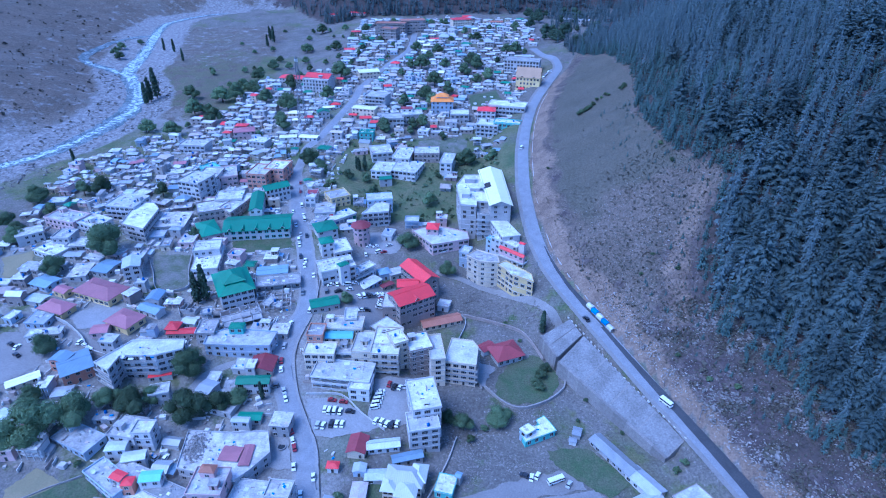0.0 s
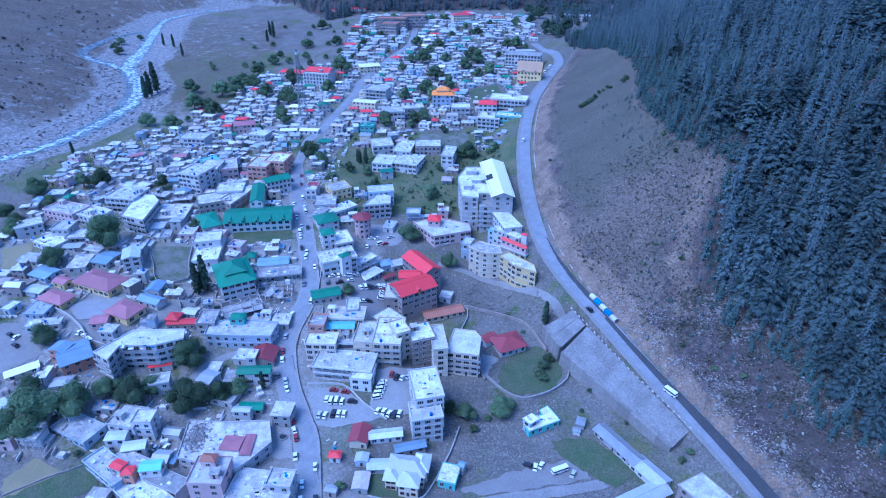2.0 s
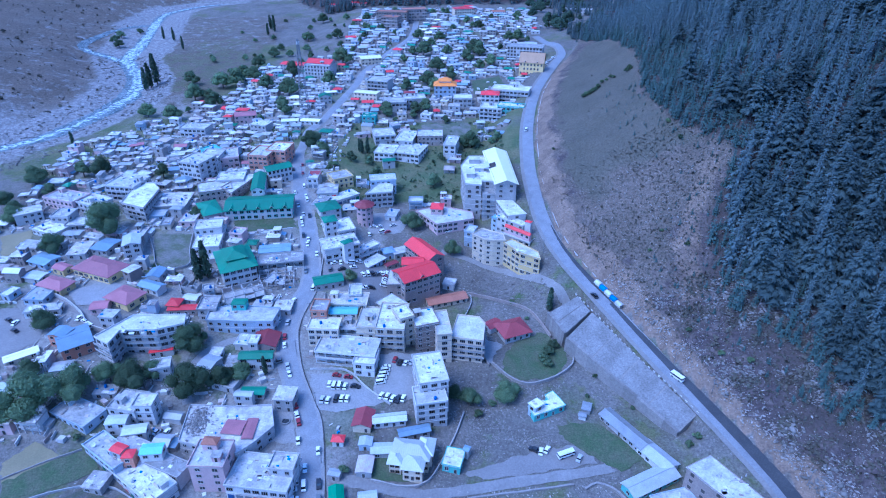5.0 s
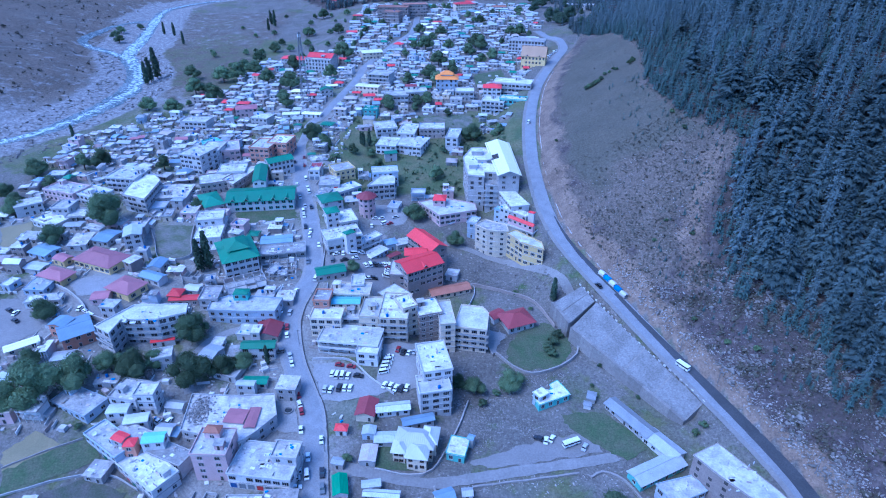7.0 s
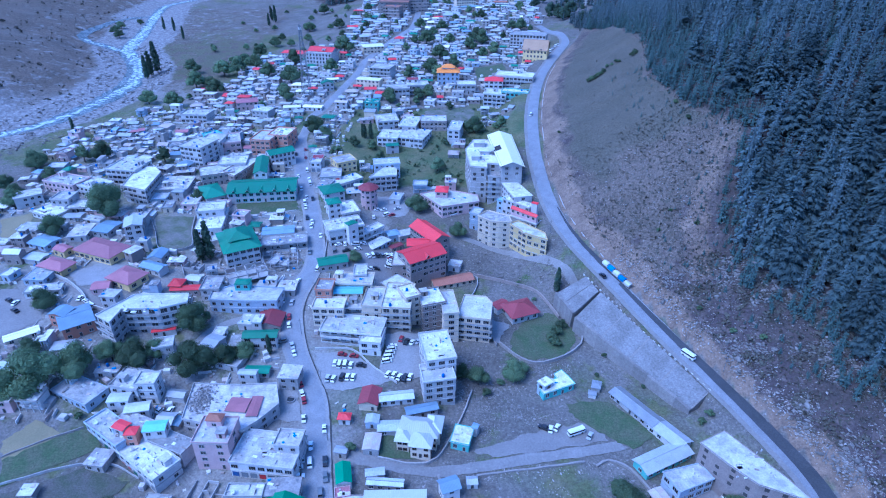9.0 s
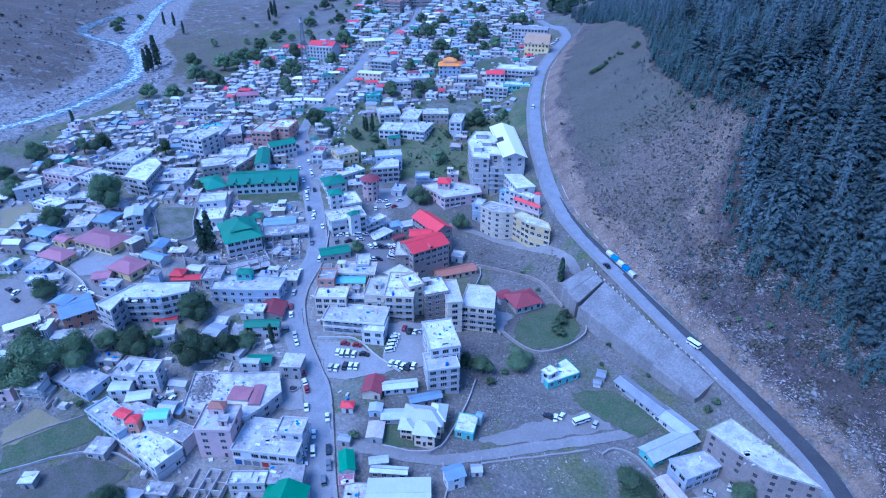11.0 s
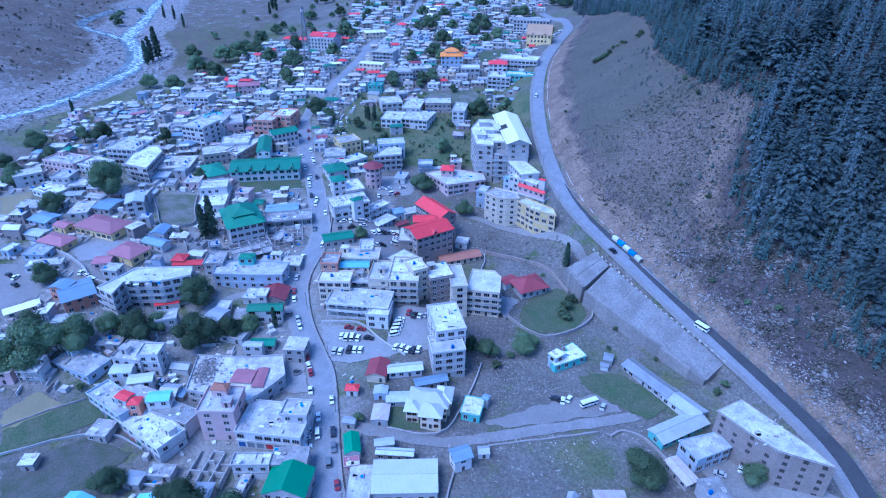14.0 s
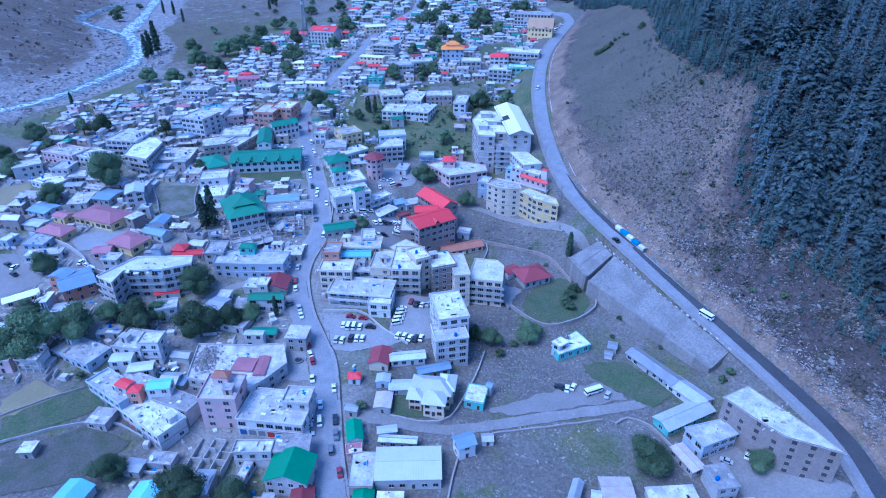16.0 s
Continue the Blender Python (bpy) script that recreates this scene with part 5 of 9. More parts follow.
roofed_house(-26.1, 164.9, 2, 9.5, 5.0, 1, seed=61, wall='grey', roof='tin', kind='gable', along='x', rise=0.6, over=0.4, name='shed', category='shed')
roofed_house(-44.2, 168.7, -3, 4.3, 3.0, 1, seed=62, wall='white', roof='red', kind='hip', rise=1.0, over=0.5, note='beside the main street')
roofed_house(-32.6, 157.7, -3, 5.8, 7.7, 1, seed=63, wall='grey', roof='rust', kind='gable', along='y', rise=0.5, over=0.3, name='shed', category='shed')
roofed_house(-43.5, 154.0, -12, 4.4, 2.8, 1, seed=64, wall='stone', roof='tin', kind='gable', along='x', rise=0.4, over=0.3, name='shed', category='shed')
roofed_house(-41.5, 144.4, 11, 5.1, 8.6, 1, seed=65, wall='white', roof='green', kind='gable', along='y', rise=1.2, over=0.3, note='beside the main street', name='shop', category='shop', fh=3.6)
roofed_house(-22.5, 131.1, 1, 21.0, 13.1, 1, seed=66, wall='white', roof='sheet', kind='gable', along='x', rise=0.8, over=0.3, note='beside the main street', name='market_hall', category='market hall', fh=4.6)
flat_house(-37.1, 128.9, -0, 7.4, 13.3, 1, seed=67, wall='brick', roof='concrete', style='low', room=False, shops=True, name='shop', category='shop', fh=4.2)
roofed_house(-36.0, 121.1, -1, 6.3, 4.4, 1, seed=68, wall='white', roof='green', kind='gable', along='y', rise=1.2, over=0.3, name='shop', category='shop')
roofed_house(-30.4, 145.3, 8, 6.5, 2.9, 1, seed=69, wall='stone', roof='tin', kind='gable', along='x', rise=0.4, over=0.3, name='shed', category='shed')
roofed_house(-26.5, 141.6, -5, 12.8, 2.9, 1, seed=70, wall='stone', roof='tin', kind='gable', along='x', rise=0.4, over=0.3, name='shed', category='shed')
flat_house(-40.8, 137.1, 10, 4.8, 3.6, 1, seed=71, wall='pink', roof='pink', style='low', room=False, shops=True, name='shop', category='shop')
flat_house(-27.6, 119.4, -1, 7.8, 3.9, 1, seed=72, wall='grey', roof='white', style='bare', room=False)
roofed_house(-59.7, 128.0, -6, 13.5, 11.0, 2, seed=73, wall='grey', roof='green', kind='gable', along='y', rise=3.2, over=0.5, note='beside the main street', name='shop', category='shop')
roofed_house(-54.8, 120.6, 5, 6.7, 4.7, 1, seed=74, wall='cream', roof='maroon', kind='gable', along='y', rise=1.5, over=0.4, name='shop', category='shop', fh=3.8)
flat_house(-73.2, 135.3, -0, 12.1, 4.7, 2, seed=75, wall='white', roof='concrete', style='slab', room=False)
flat_house(-60.9, 137.0, 2, 11.5, 7.0, 2, seed=76, wall='grey', roof='dirty', style='bare', room=False, shops=True, name='shop', category='shop')
flat_house(-69.0, 151.6, -8, 23.1, 15.1, 2, seed=77, wall='white', roof='concrete', style='slab', win='wide', note='beside the main street', shops=True, name='shop', category='shop', fh=3.4)
flat_house(-61.5, 153.4, -6, 9.0, 7.3, 3, seed=78, wall='white', roof='dirty', style='slab', room=False, name='shop', category='shop')
flat_house(-87.8, 154.4, -2, 12.6, 12.2, 4, seed=79, wall='pink', roof='concrete', style='plain', win='dark', step=4.0, name='apartment_building', category='apartment building')
rubble_roof = block([(-104.3, 164.4), (-80.5, 158.3), (-75.7, 163.5), (-70.0, 172.0), (-73.6, 183.4), (-88.8, 182.4), (-106.6, 183.5)], 2, seed=80, wall='grey', roof='dirty', style='slab', name='house', category='house', note='with a cluttered rubble-strewn roof', step=3.6)
roofed_house(-85.1, 171.0, -6, 8.0, 7.3, 2, seed=81, wall='grey', roof='pink', kind='gable', along='x', rise=0.3, over=0.1, name='roof_shelter', category='shelter', fh=3.5)
roofed_house(-78.7, 170.4, 1, 4.3, 10.6, 2, seed=82, wall='grey', roof='pink', kind='gable', along='y', rise=0.3, over=0.1, name='roof_shelter', category='shelter', fh=3.5)
roofed_house(-88.6, 157.8, -4, 5.6, 3.6, 4, seed=83, wall='pink', roof='brown', kind='hip', rise=1.2, over=0.3, name='roof_shelter', category='shelter', fh=3.8)
flat_house(-68.4, 187.6, -5, 7.9, 7.9, 2, seed=85, wall='grey', roof='dirty', style='bare', room=False, name='shop', category='shop')
roofed_house(-85.7, 187.4, -3, 7.5, 2.9, 2, seed=86, wall='white', roof='tin', kind='gable', along='x', rise=0.4, over=0.2, name='shed', category='shed')
flat_house(-130.5, 182.2, -11, 12.0, 10.9, 2, seed=88, wall='white', roof='concrete', style='slab')
flat_house(-122.4, 179.7, 0, 7.5, 6.8, 3, seed=89, wall='white', roof='white', style='slab', room=False)
flat_house(-150.0, 178.7, -25, 19.4, 10.3, 1, seed=90, wall='blue', roof='concrete', style='low', fh=3.6)
flat_house(-129.2, 160.0, -34, 20.3, 8.2, 2, seed=91, wall='blue', roof='concrete', style='slab', note='in a row of small shops', shops=True, name='market_building', category='building')
flat_house(-111.2, 148.9, -35, 21.7, 10.4, 2, seed=92, wall='white', roof='white', style='slab', note='in a row of small shops', shops=True, name='market_building', category='building')
flat_house(-105.4, 155.2, -24, 15.7, 6.7, 2, seed=93, wall='grey', roof='concrete', style='low', room=False)
flat_house(-121.5, 162.9, -23, 14.9, 5.9, 2, seed=94, wall='grey', roof='dirty', style='low', room=False)
roofed_house(-131.7, 173.3, 5, 7.9, 4.9, 2, seed=95, wall='white', roof='tin', kind='gable', along='x', rise=0.4, over=0.2, name='shed', category='shed')
roofed_house(-123.2, 169.4, 11, 8.9, 5.1, 2, seed=96, wall='white', roof='tin', kind='gable', along='x', rise=0.6, over=0.2, name='shed', category='shed')
roofed_house(-111.7, 158.6, 6, 7.9, 5.1, 3, seed=97, wall='white', roof='sky', kind='gable', along='x', rise=0.8, over=0.2, name='roof_shelter', category='shelter')
roofed_house(-123.8, 158.3, -23, 5.5, 4.3, 3, seed=98, wall='white', roof='red', kind='gable', along='x', rise=0.5, over=0.1, name='roof_shelter', category='shelter')
roofed_house(-119.3, 156.1, 3, 4.3, 4.3, 3, seed=99, wall='salmon', roof='red', kind='hip', rise=0.7, over=0.1, name='roof_shelter', category='shelter')
roofed_house(-125.6, 120.2, -14, 8.9, 8.8, 1, seed=100, wall='white', roof='sky', kind='gable', along='y', rise=1.6, over=0.4, note='beside the fields', fh=3.6)
roofed_house(-103.4, 121.0, -10, 8.8, 7.6, 1, seed=101, wall='white', roof='sky', kind='gable', along='y', rise=1.6, over=0.4, note='beside the fields', fh=3.6)
flat_house(-129.7, 149.7, -9, 7.1, 7.1, 1, seed=102, wall='stone', roof='dirty', style='bare', room=False)
roofed_house(-111.3, 131.5, -10, 5.9, 4.9, 1, seed=103, wall='stone', roof='tin', kind='gable', along='x', rise=0.4, over=0.3, name='shed', category='shed')
flat_house(-147.2, 136.0, 2, 4.4, 4.3, 1, seed=104, wall='stone', roof='white', style='bare', room=False)
flat_house(-75.3, 129.3, -9, 2.8, 7.8, 1, seed=106, wall='grey', roof='concrete', style='low', room=False)
block([(-153.6, 207.7), (-145.6, 202.7), (-144.9, 212.2), (-135.6, 212.5), (-129.2, 212.6), (-118.6, 217.4), (-120.1, 223.6), (-143.7, 222.8)], 4, seed=107, wall='white', roof='white', style='balcony', win='bay', step=3.3, note='with open galleries round a court', name='hotel', category='hotel', fh=3.3)
roofed_house(-167.4, 213.9, 36, 12.5, 15.1, 2, seed=108, wall='salmon', roof='blue', kind='gable', along='x', rise=1.4, over=0.7, note='with a blue-tinged roof')
roofed_house(-174.4, 216.4, -14, 7.7, 6.7, 2, seed=109, wall='salmon', roof='blue', kind='gable', along='y', rise=1.0, over=0.4)
roofed_house(-188.1, 207.1, 37, 12.6, 4.4, 1, seed=110, wall='cream', roof='cream', kind='gable', along='x', rise=0.6, name='shed', category='shed')
roofed_house(-180.9, 268.0, -22, 24.3, 13.2, 1, seed=111, wall='yellow', roof='pink', kind='hip', rise=2.4, over=0.8, win='wide', name='bungalow', category='house', note='inside a walled compound', fh=4.4)
roofed_house(-196.6, 253.6, -20, 15.5, 8.6, 1, seed=112, wall='yellow', roof='pink', kind='hip', rise=2.0, over=0.7, name='bungalow', category='house', note='inside a walled compound', fh=3.8)
roofed_house(-158.0, 244.6, -25, 14.6, 11.2, 1, seed=113, wall='yellow', roof='pink', kind='hip', rise=2.2, over=0.8, win='wide', name='bungalow', category='house', note='inside a walled compound', fh=4.2)
roofed_house(-201.3, 268.7, -24, 8.2, 5.7, 1, seed=114, wall='yellow', roof='pink', kind='gable', along='x', rise=1.0, over=0.4, name='bungalow', category='house', fh=3.6)
roofed_house(-166.8, 237.3, 9, 7.7, 6.9, 1, seed=115, wall='pink', roof='pink', kind='gable', along='x', rise=1.0, over=0.3)
roofed_house(-149.0, 254.0, -23, 12.3, 5.8, 1, seed=116, wall='white', roof='blue', kind='gable', along='x', rise=1.4, fh=3.6)
roofed_house(-150.7, 264.0, -3, 7.2, 9.0, 1, seed=117, wall='white', roof='blue', kind='gable', along='y', rise=1.4, over=0.3, fh=4.0)
roofed_house(-171.7, 286.6, 21, 8.6, 11.9, 3, seed=118, wall='white', roof='tin', kind='gable', along='y', rise=1.4, over=0.5, win='wide', note='with balconies', fh=2.9)
roofed_house(-188.6, 290.6, -14, 9.8, 12.2, 1, seed=119, wall='grey', roof='blue', kind='gable', along='x', rise=0.8, fh=3.6)
flat_house(-216.2, 335.2, -25, 18.2, 12.4, 2, seed=120, wall='white', roof='white', style='balcony')
flat_house(-235.7, 340.6, -20, 23.6, 13.1, 2, seed=121, wall='pink', roof='concrete', style='slab')
flat_house(-202.8, 354.2, -10, 19.4, 17.7, 3, seed=122, wall='white', roof='white', style='balcony', win='wide', name='hotel', category='hotel')
block([(-193.3, 324.4), (-177.7, 317.7), (-179.5, 345.0), (-186.5, 354.0), (-197.2, 353.9)], 3, seed=123, wall='white', roof='white', style='balcony', win='wide', name='hotel', category='hotel')
flat_house(-170.9, 341.0, 4, 20.8, 19.6, 1, seed=124, wall='grey', roof='dirty', style='bare', fh=4.0)
flat_house(-175.4, 324.9, 5, 12.6, 7.9, 1, seed=125, wall='blue', roof='tin', style='low', room=False)
flat_house(-152.8, 319.9, 2, 8.8, 11.7, 1, seed=126, wall='pink', roof='dirty', style='low', room=False)
flat_house(-249.6, 322.6, 35, 14.1, 10.4, 2, seed=127, wall='white', roof='concrete', style='low')
flat_house(-227.9, 310.0, -25, 17.3, 15.1, 1, seed=128, wall='white', roof='white', style='low', room=False)
flat_house(-225.9, 319.1, -2, 10.3, 10.5, 2, seed=129, wall='white', roof='concrete', style='slab')
roofed_house(-215.5, 276.8, -21, 11.9, 9.6, 1, seed=130, wall='blue', roof='blue', kind='gable', along='x', rise=0.8)
flat_house(-229.9, 290.5, -7, 11.5, 8.3, 1, seed=131, wall='white', roof='concrete', style='low', room=False)
flat_house(-201.3, 287.3, 7, 9.4, 14.2, 1, seed=132, wall='grey', roof='dirty', style='bare', room=False)
flat_house(-216.0, 315.1, 5, 11.2, 11.1, 1, seed=133, wall='grey', roof='concrete', style='gallery', room=False)
flat_house(-200.1, 245.9, -4, 10.3, 11.3, 1, seed=134, wall='blue', roof='tin', style='low', room=False)
flat_house(-192.4, 234.9, 10, 15.6, 6.0, 1, seed=135, wall='white', roof='concrete', style='low')
flat_house(-215.4, 247.1, -14, 4.5, 6.7, 1, seed=136, wall='blue', roof='white', style='low', room=False)
roofed_house(-211.2, 261.6, -13, 9.2, 6.2, 1, seed=137, wall='grey', roof='tin', kind='gable', along='x', rise=0.5)
flat_house(-157.5, 227.7, -7, 7.0, 5.9, 2, seed=138, wall='white', roof='white', style='low', room=False)
roofed_house(-114.1, 333.8, 7, 39.0, 19.6, 2, seed=139, wall='white', roof='teal', kind='gable', along='x', rise=2.6, over=0.8, win='teal', step=3.6, dormers=5, note='with a row of dormers', name='hotel', category='hotel', fh=3.4)
roofed_house(-144.6, 330.8, 31, 10.5, 20.0, 1, seed=140, wall='white', roof='teal', kind='hip', rise=2.4, over=0.8, name='hotel', category='hotel', fh=4.4)
roofed_house(-112.9, 375.6, 33, 16.4, 9.6, 3, seed=141, wall='white', roof='teal', kind='gable', along='x', rise=2.0, over=0.6, win='tall', step=2.4, note='beside the main street', name='hotel', category='hotel', fh=3.4)
roofed_house(-120.2, 355.6, 11, 7.6, 27.0, 3, seed=142, wall='white', roof='teal', kind='gable', along='y', rise=1.7, over=0.5, name='hotel', category='hotel', fh=3.3)
roofed_house(-111.6, 271.6, 27, 16.6, 23.0, 3, seed=143, wall='white', roof='teal', kind='hip', rise=4.4, over=1.2, win='wide', tiers=1, note='above a construction site', name='hall', category='hall', fh=3.5, along='y')
frame_house(-103.4, 253.2, 27, 19.0, 10.0, 2, seed=144, note='under scaffolding beside the green hall', grid=True)
frame_house(-90.1, 267.6, 11, 17.6, 17.0, 1, seed=145, note='beside the main street', grid=True)
flat_house(-90.4, 280.3, 11, 23.6, 9.9, 1, seed=146, wall='grey', roof='concrete', style='gallery', room=False, note='beside the main street', name='shop', category='shop', fh=4.0)
roofed_house(-96.0, 290.7, 10, 17.1, 8.8, 1, seed=147, wall='blue', roof='blue', kind='gable', along='x', rise=0.3, over=0.2, note='beside the hotel lawn', name='shed', category='shed')
flat_house(-134.6, 300.1, 8, 13.7, 25.8, 1, seed=148, wall='white', roof='white', style='low', room=False, name='hotel', category='hotel', fh=4.0)
flat_house(-136.8, 307.2, 11, 14.7, 11.8, 2, seed=149, wall='white', roof='white', style='slab', room=False, name='hotel', category='hotel')
block([(-114.0, 229.1), (-98.0, 228.0), (-82.7, 227.9), (-81.5, 238.4), (-106.4, 241.0), (-114.5, 236.6)], 2, seed=150, wall='blue', roof='concrete', style='slab', name='workshop', category='building', step=3.4, fh=3.4)
flat_house(-116.2, 241.0, 3, 8.7, 10.7, 2, seed=151, wall='grey', roof='dirty', style='slab')
roofed_house(-100.8, 239.3, 1, 6.8, 4.9, 3, seed=152, wall='turquoise', roof='teal', kind='hip', rise=0.8, over=0.2, name='roof_kiosk', category='kiosk')
roofed_house(-84.8, 221.5, -2, 11.4, 10.4, 1, seed=153, wall='brick', roof='maroon', kind='gable', along='y', rise=2.0, over=0.4, fh=3.6)
roofed_house(-85.6, 208.8, 2, 14.3, 5.1, 2, seed=154, wall='white', roof='teal', kind='gable', along='x', rise=1.2, over=0.5, win='wide')
roofed_house(-128.9, 240.0, 3, 13.6, 4.4, 1, seed=155, wall='brick', roof='red', kind='gable', along='x', rise=0.8, over=0.3, fh=3.6)
roofed_house(-133.6, 242.5, -4, 6.2, 6.5, 1, seed=156, wall='brick', roof='red', kind='hip', rise=1.4, over=0.3, fh=3.8)
roofed_house(-129.4, 213.0, 14, 10.1, 3.5, 1, seed=157, wall='white', roof='red', kind='gable', along='x', rise=0.4, over=0.1, name='porch', category='porch', fh=3.0)
flat_house(-124.9, 201.6, 15, 7.9, 6.3, 2, seed=158, wall='white', roof='concrete', style='slab', room=False)
flat_house(-89.0, 218.0, -1, 4.2, 5.7, 2, seed=159, wall='white', roof='white', style='low', room=False)
flat_house(-94.9, 221.4, -6, 6.4, 7.4, 1, seed=160, wall='white', roof='white', style='low', room=False)
flat_house(-81.5, 244.4, -0, 8.4, 8.5, 1, seed=161, wall='grey', roof='dirty', style='bare', room=False, name='shop', category='shop')
flat_house(-105.3, 213.2, -3, 4.8, 6.3, 1, seed=162, wall='white', roof='white', style='low', room=False)
flat_house(-59.6, 289.1, 23, 19.0, 12.2, 3, seed=163, wall='white', roof='white', style='slab', win='wide', step=3.2, note='beside the main street', name='hotel', category='hotel')
flat_house(-46.2, 296.6, 45, 14.6, 5.8, 2, seed=164, wall='white', roof='white', style='gallery', room=False, name='hotel', category='hotel')
roofed_house(-54.8, 284.3, 38, 5.7, 4.3, 4, seed=165, wall='white', roof='teal', kind='hip', rise=0.8, over=0.2, name='roof_kiosk', category='kiosk')
roofed_house(-72.9, 332.3, 26, 12.3, 12.6, 2, seed=166, wall='white', roof='teal', kind='hip', rise=1.8, over=0.6, note='beside the main street', name='hotel', category='hotel')
roofed_house(-68.2, 310.1, 22, 7.6, 8.0, 3, seed=167, wall='white', roof='teal', kind='hip', rise=1.4, over=0.3, note='beside the main street', name='hotel', category='hotel')
flat_house(-60.8, 312.9, 22, 10.1, 15.7, 2, seed=168, wall='white', roof='white', style='slab', room=False)
block([(-51.6, 348.7), (-35.1, 351.9), (-35.7, 362.6), (-43.8, 367.4)], 3, seed=169, wall='white', roof='white', style='balcony', win='wide', note='beside a walled yard', name='hotel', category='hotel')
flat_house(-42.7, 370.8, 9, 16.6, 9.8, 3, seed=170, wall='blue', roof='white', style='slab', room=False, name='hotel', category='hotel')
flat_house(-71.3, 373.5, 29, 13.4, 12.9, 2, seed=171, wall='yellow', roof='concrete', style='slab', room=False)
flat_house(-67.0, 352.5, 41, 19.3, 9.2, 1, seed=172, wall='white', roof='white', style='low', room=False, shops=True, name='shop', category='shop', fh=3.8)
flat_house(-77.2, 358.2, 6, 12.7, 14.6, 1, seed=173, wall='white', roof='concrete', style='low', room=False, shops=True, name='shop', category='shop', fh=3.6)
flat_house(-88.0, 370.9, -1, 6.8, 12.5, 2, seed=174, wall='white', roof='dirty', style='slab', room=False, shops=True, name='shop', category='shop')
roofed_house(-87.8, 375.3, 13, 6.8, 7.5, 2, seed=175, wall='white', roof='maroon', kind='gable', along='x', rise=0.4, over=0.2, name='shop', category='shop')
flat_house(-78.9, 342.5, -15, 6.9, 13.7, 1, seed=176, wall='white', roof='concrete', style='low', room=False, shops=True, name='shop', category='shop')
roofed_house(-62.4, 263.6, 18, 14.6, 7.9, 1, seed=177, wall='grey', roof='teal', kind='gable', along='x', rise=1.2, over=0.4, note='beside the main street', name='shop', category='shop', fh=4.0)
roofed_house(-42.0, 289.8, 49, 13.1, 6.7, 1, seed=178, wall='blue', roof='white', kind='hip', rise=1.0, over=0.6, name='pavilion', category='pavilion', fh=3.6)
roofed_house(-34.4, 301.2, 23, 6.6, 6.6, 1, seed=179, wall='blue', roof='blue', kind='hip', rise=1.4, over=0.3, fh=4.4)
roofed_house(-32.1, 291.4, 37, 7.9, 3.9, 1, seed=180, wall='brick', roof='maroon', kind='gable', along='x', rise=0.3, over=0.1, name='shed', category='shed', fh=3.0)
flat_house(-45.9, 247.3, 4, 5.8, 9.2, 3, seed=181, wall='white', roof='white', style='slab', room=False)
flat_house(-24.6, 303.3, 25, 15.4, 6.5, 1, seed=182, wall='white', roof='concrete', style='low', room=False, fh=3.8)
flat_house(-34.5, 339.4, -13, 6.4, 9.5, 1, seed=183, wall='white', roof='tin', style='low', room=False)
roofed_house(-0.6, 525.2, -1, 18.6, 13.4, 3, seed=184, wall='blue', roof='orange', kind='hip', rise=4.2, over=0.8, win='tall', tiers=1, note='with an upper pagoda tier', name='hotel', category='hotel', fh=3.6)
roofed_house(81.2, 577.3, -16, 22.2, 13.8, 3, seed=185, wall='yellow', roof='tan', kind='gable', along='x', rise=8.0, over=0.6, win='tall', dormers=2, note='beside the bypass road', name='hotel', category='hotel', fh=3.8)
flat_house(80.8, 626.9, -16, 35.1, 15.0, 4, seed=186, wall='grey', roof='concrete', style='slab', win='void', room=False, name='apartment_building', category='apartment building')
flat_house(55.2, 510.6, -16, 31.5, 15.0, 3, seed=187, wall='white', roof='white', style='balcony', win='wide', name='hotel', category='hotel', fh=3.6)
roofed_house(36.8, 501.3, -6, 15.0, 11.9, 4, seed=188, wall='white', roof='red', kind='hip', rise=2.2, over=0.3, win='wide', name='hotel', category='hotel')
flat_house(37.5, 483.3, -16, 17.9, 14.3, 3, seed=189, wall='white', roof='white', style='balcony', win='wide', name='hotel', category='hotel')
flat_house(52.6, 479.7, -16, 21.2, 9.4, 2, seed=190, wall='turquoise', roof='white', style='slab', win='wide', room=False, name='hotel', category='hotel', fh=3.6)
flat_house(14.1, 506.8, -1, 15.3, 12.2, 2, seed=191, wall='grey', roof='white', style='slab', win='wide', room=False, fh=3.6)
flat_house(-119.9, 588.3, -16, 26.0, 15.0, 4, seed=192, wall='grey', roof='concrete', style='slab', win='tall', name='hotel', category='hotel')
roofed_house(-119.6, 594.3, -16, 25.0, 14.2, 4, seed=193, wall='grey', roof='red', kind='gable', along='x', rise=3.0, over=0.4, win='tall', name='hotel', category='hotel', fh=3.3)
roofed_house(-151.0, 621.9, -16, 27.1, 14.4, 3, seed=194, wall='grey', roof='red', kind='gable', along='x', rise=1.0, over=0.3, name='hotel', category='hotel')
flat_house(-48.0, 444.2, 13, 15.5, 17.1, 2, seed=195, wall='white', roof='concrete', style='slab', win='wide', room=False)
flat_house(-43.8, 418.9, -9, 14.5, 18.3, 2, seed=196, wall='white', roof='white', style='low', win='wide', room=False)
flat_house(-26.1, 419.8, -17, 18.8, 21.1, 2, seed=197, wall='white', roof='white', style='low', win='wide', room=False)
flat_house(-30.1, 439.3, -9, 12.9, 21.7, 2, seed=198, wall='white', roof='concrete', style='slab', room=False)
flat_house(-12.5, 443.5, 1, 19.0, 16.2, 2, seed=199, wall='brick', roof='concrete', style='slab', room=False)
flat_house(3.6, 424.7, -10, 8.8, 19.9, 3, seed=200, wall='white', roof='white', style='slab', win='wide', room=False)
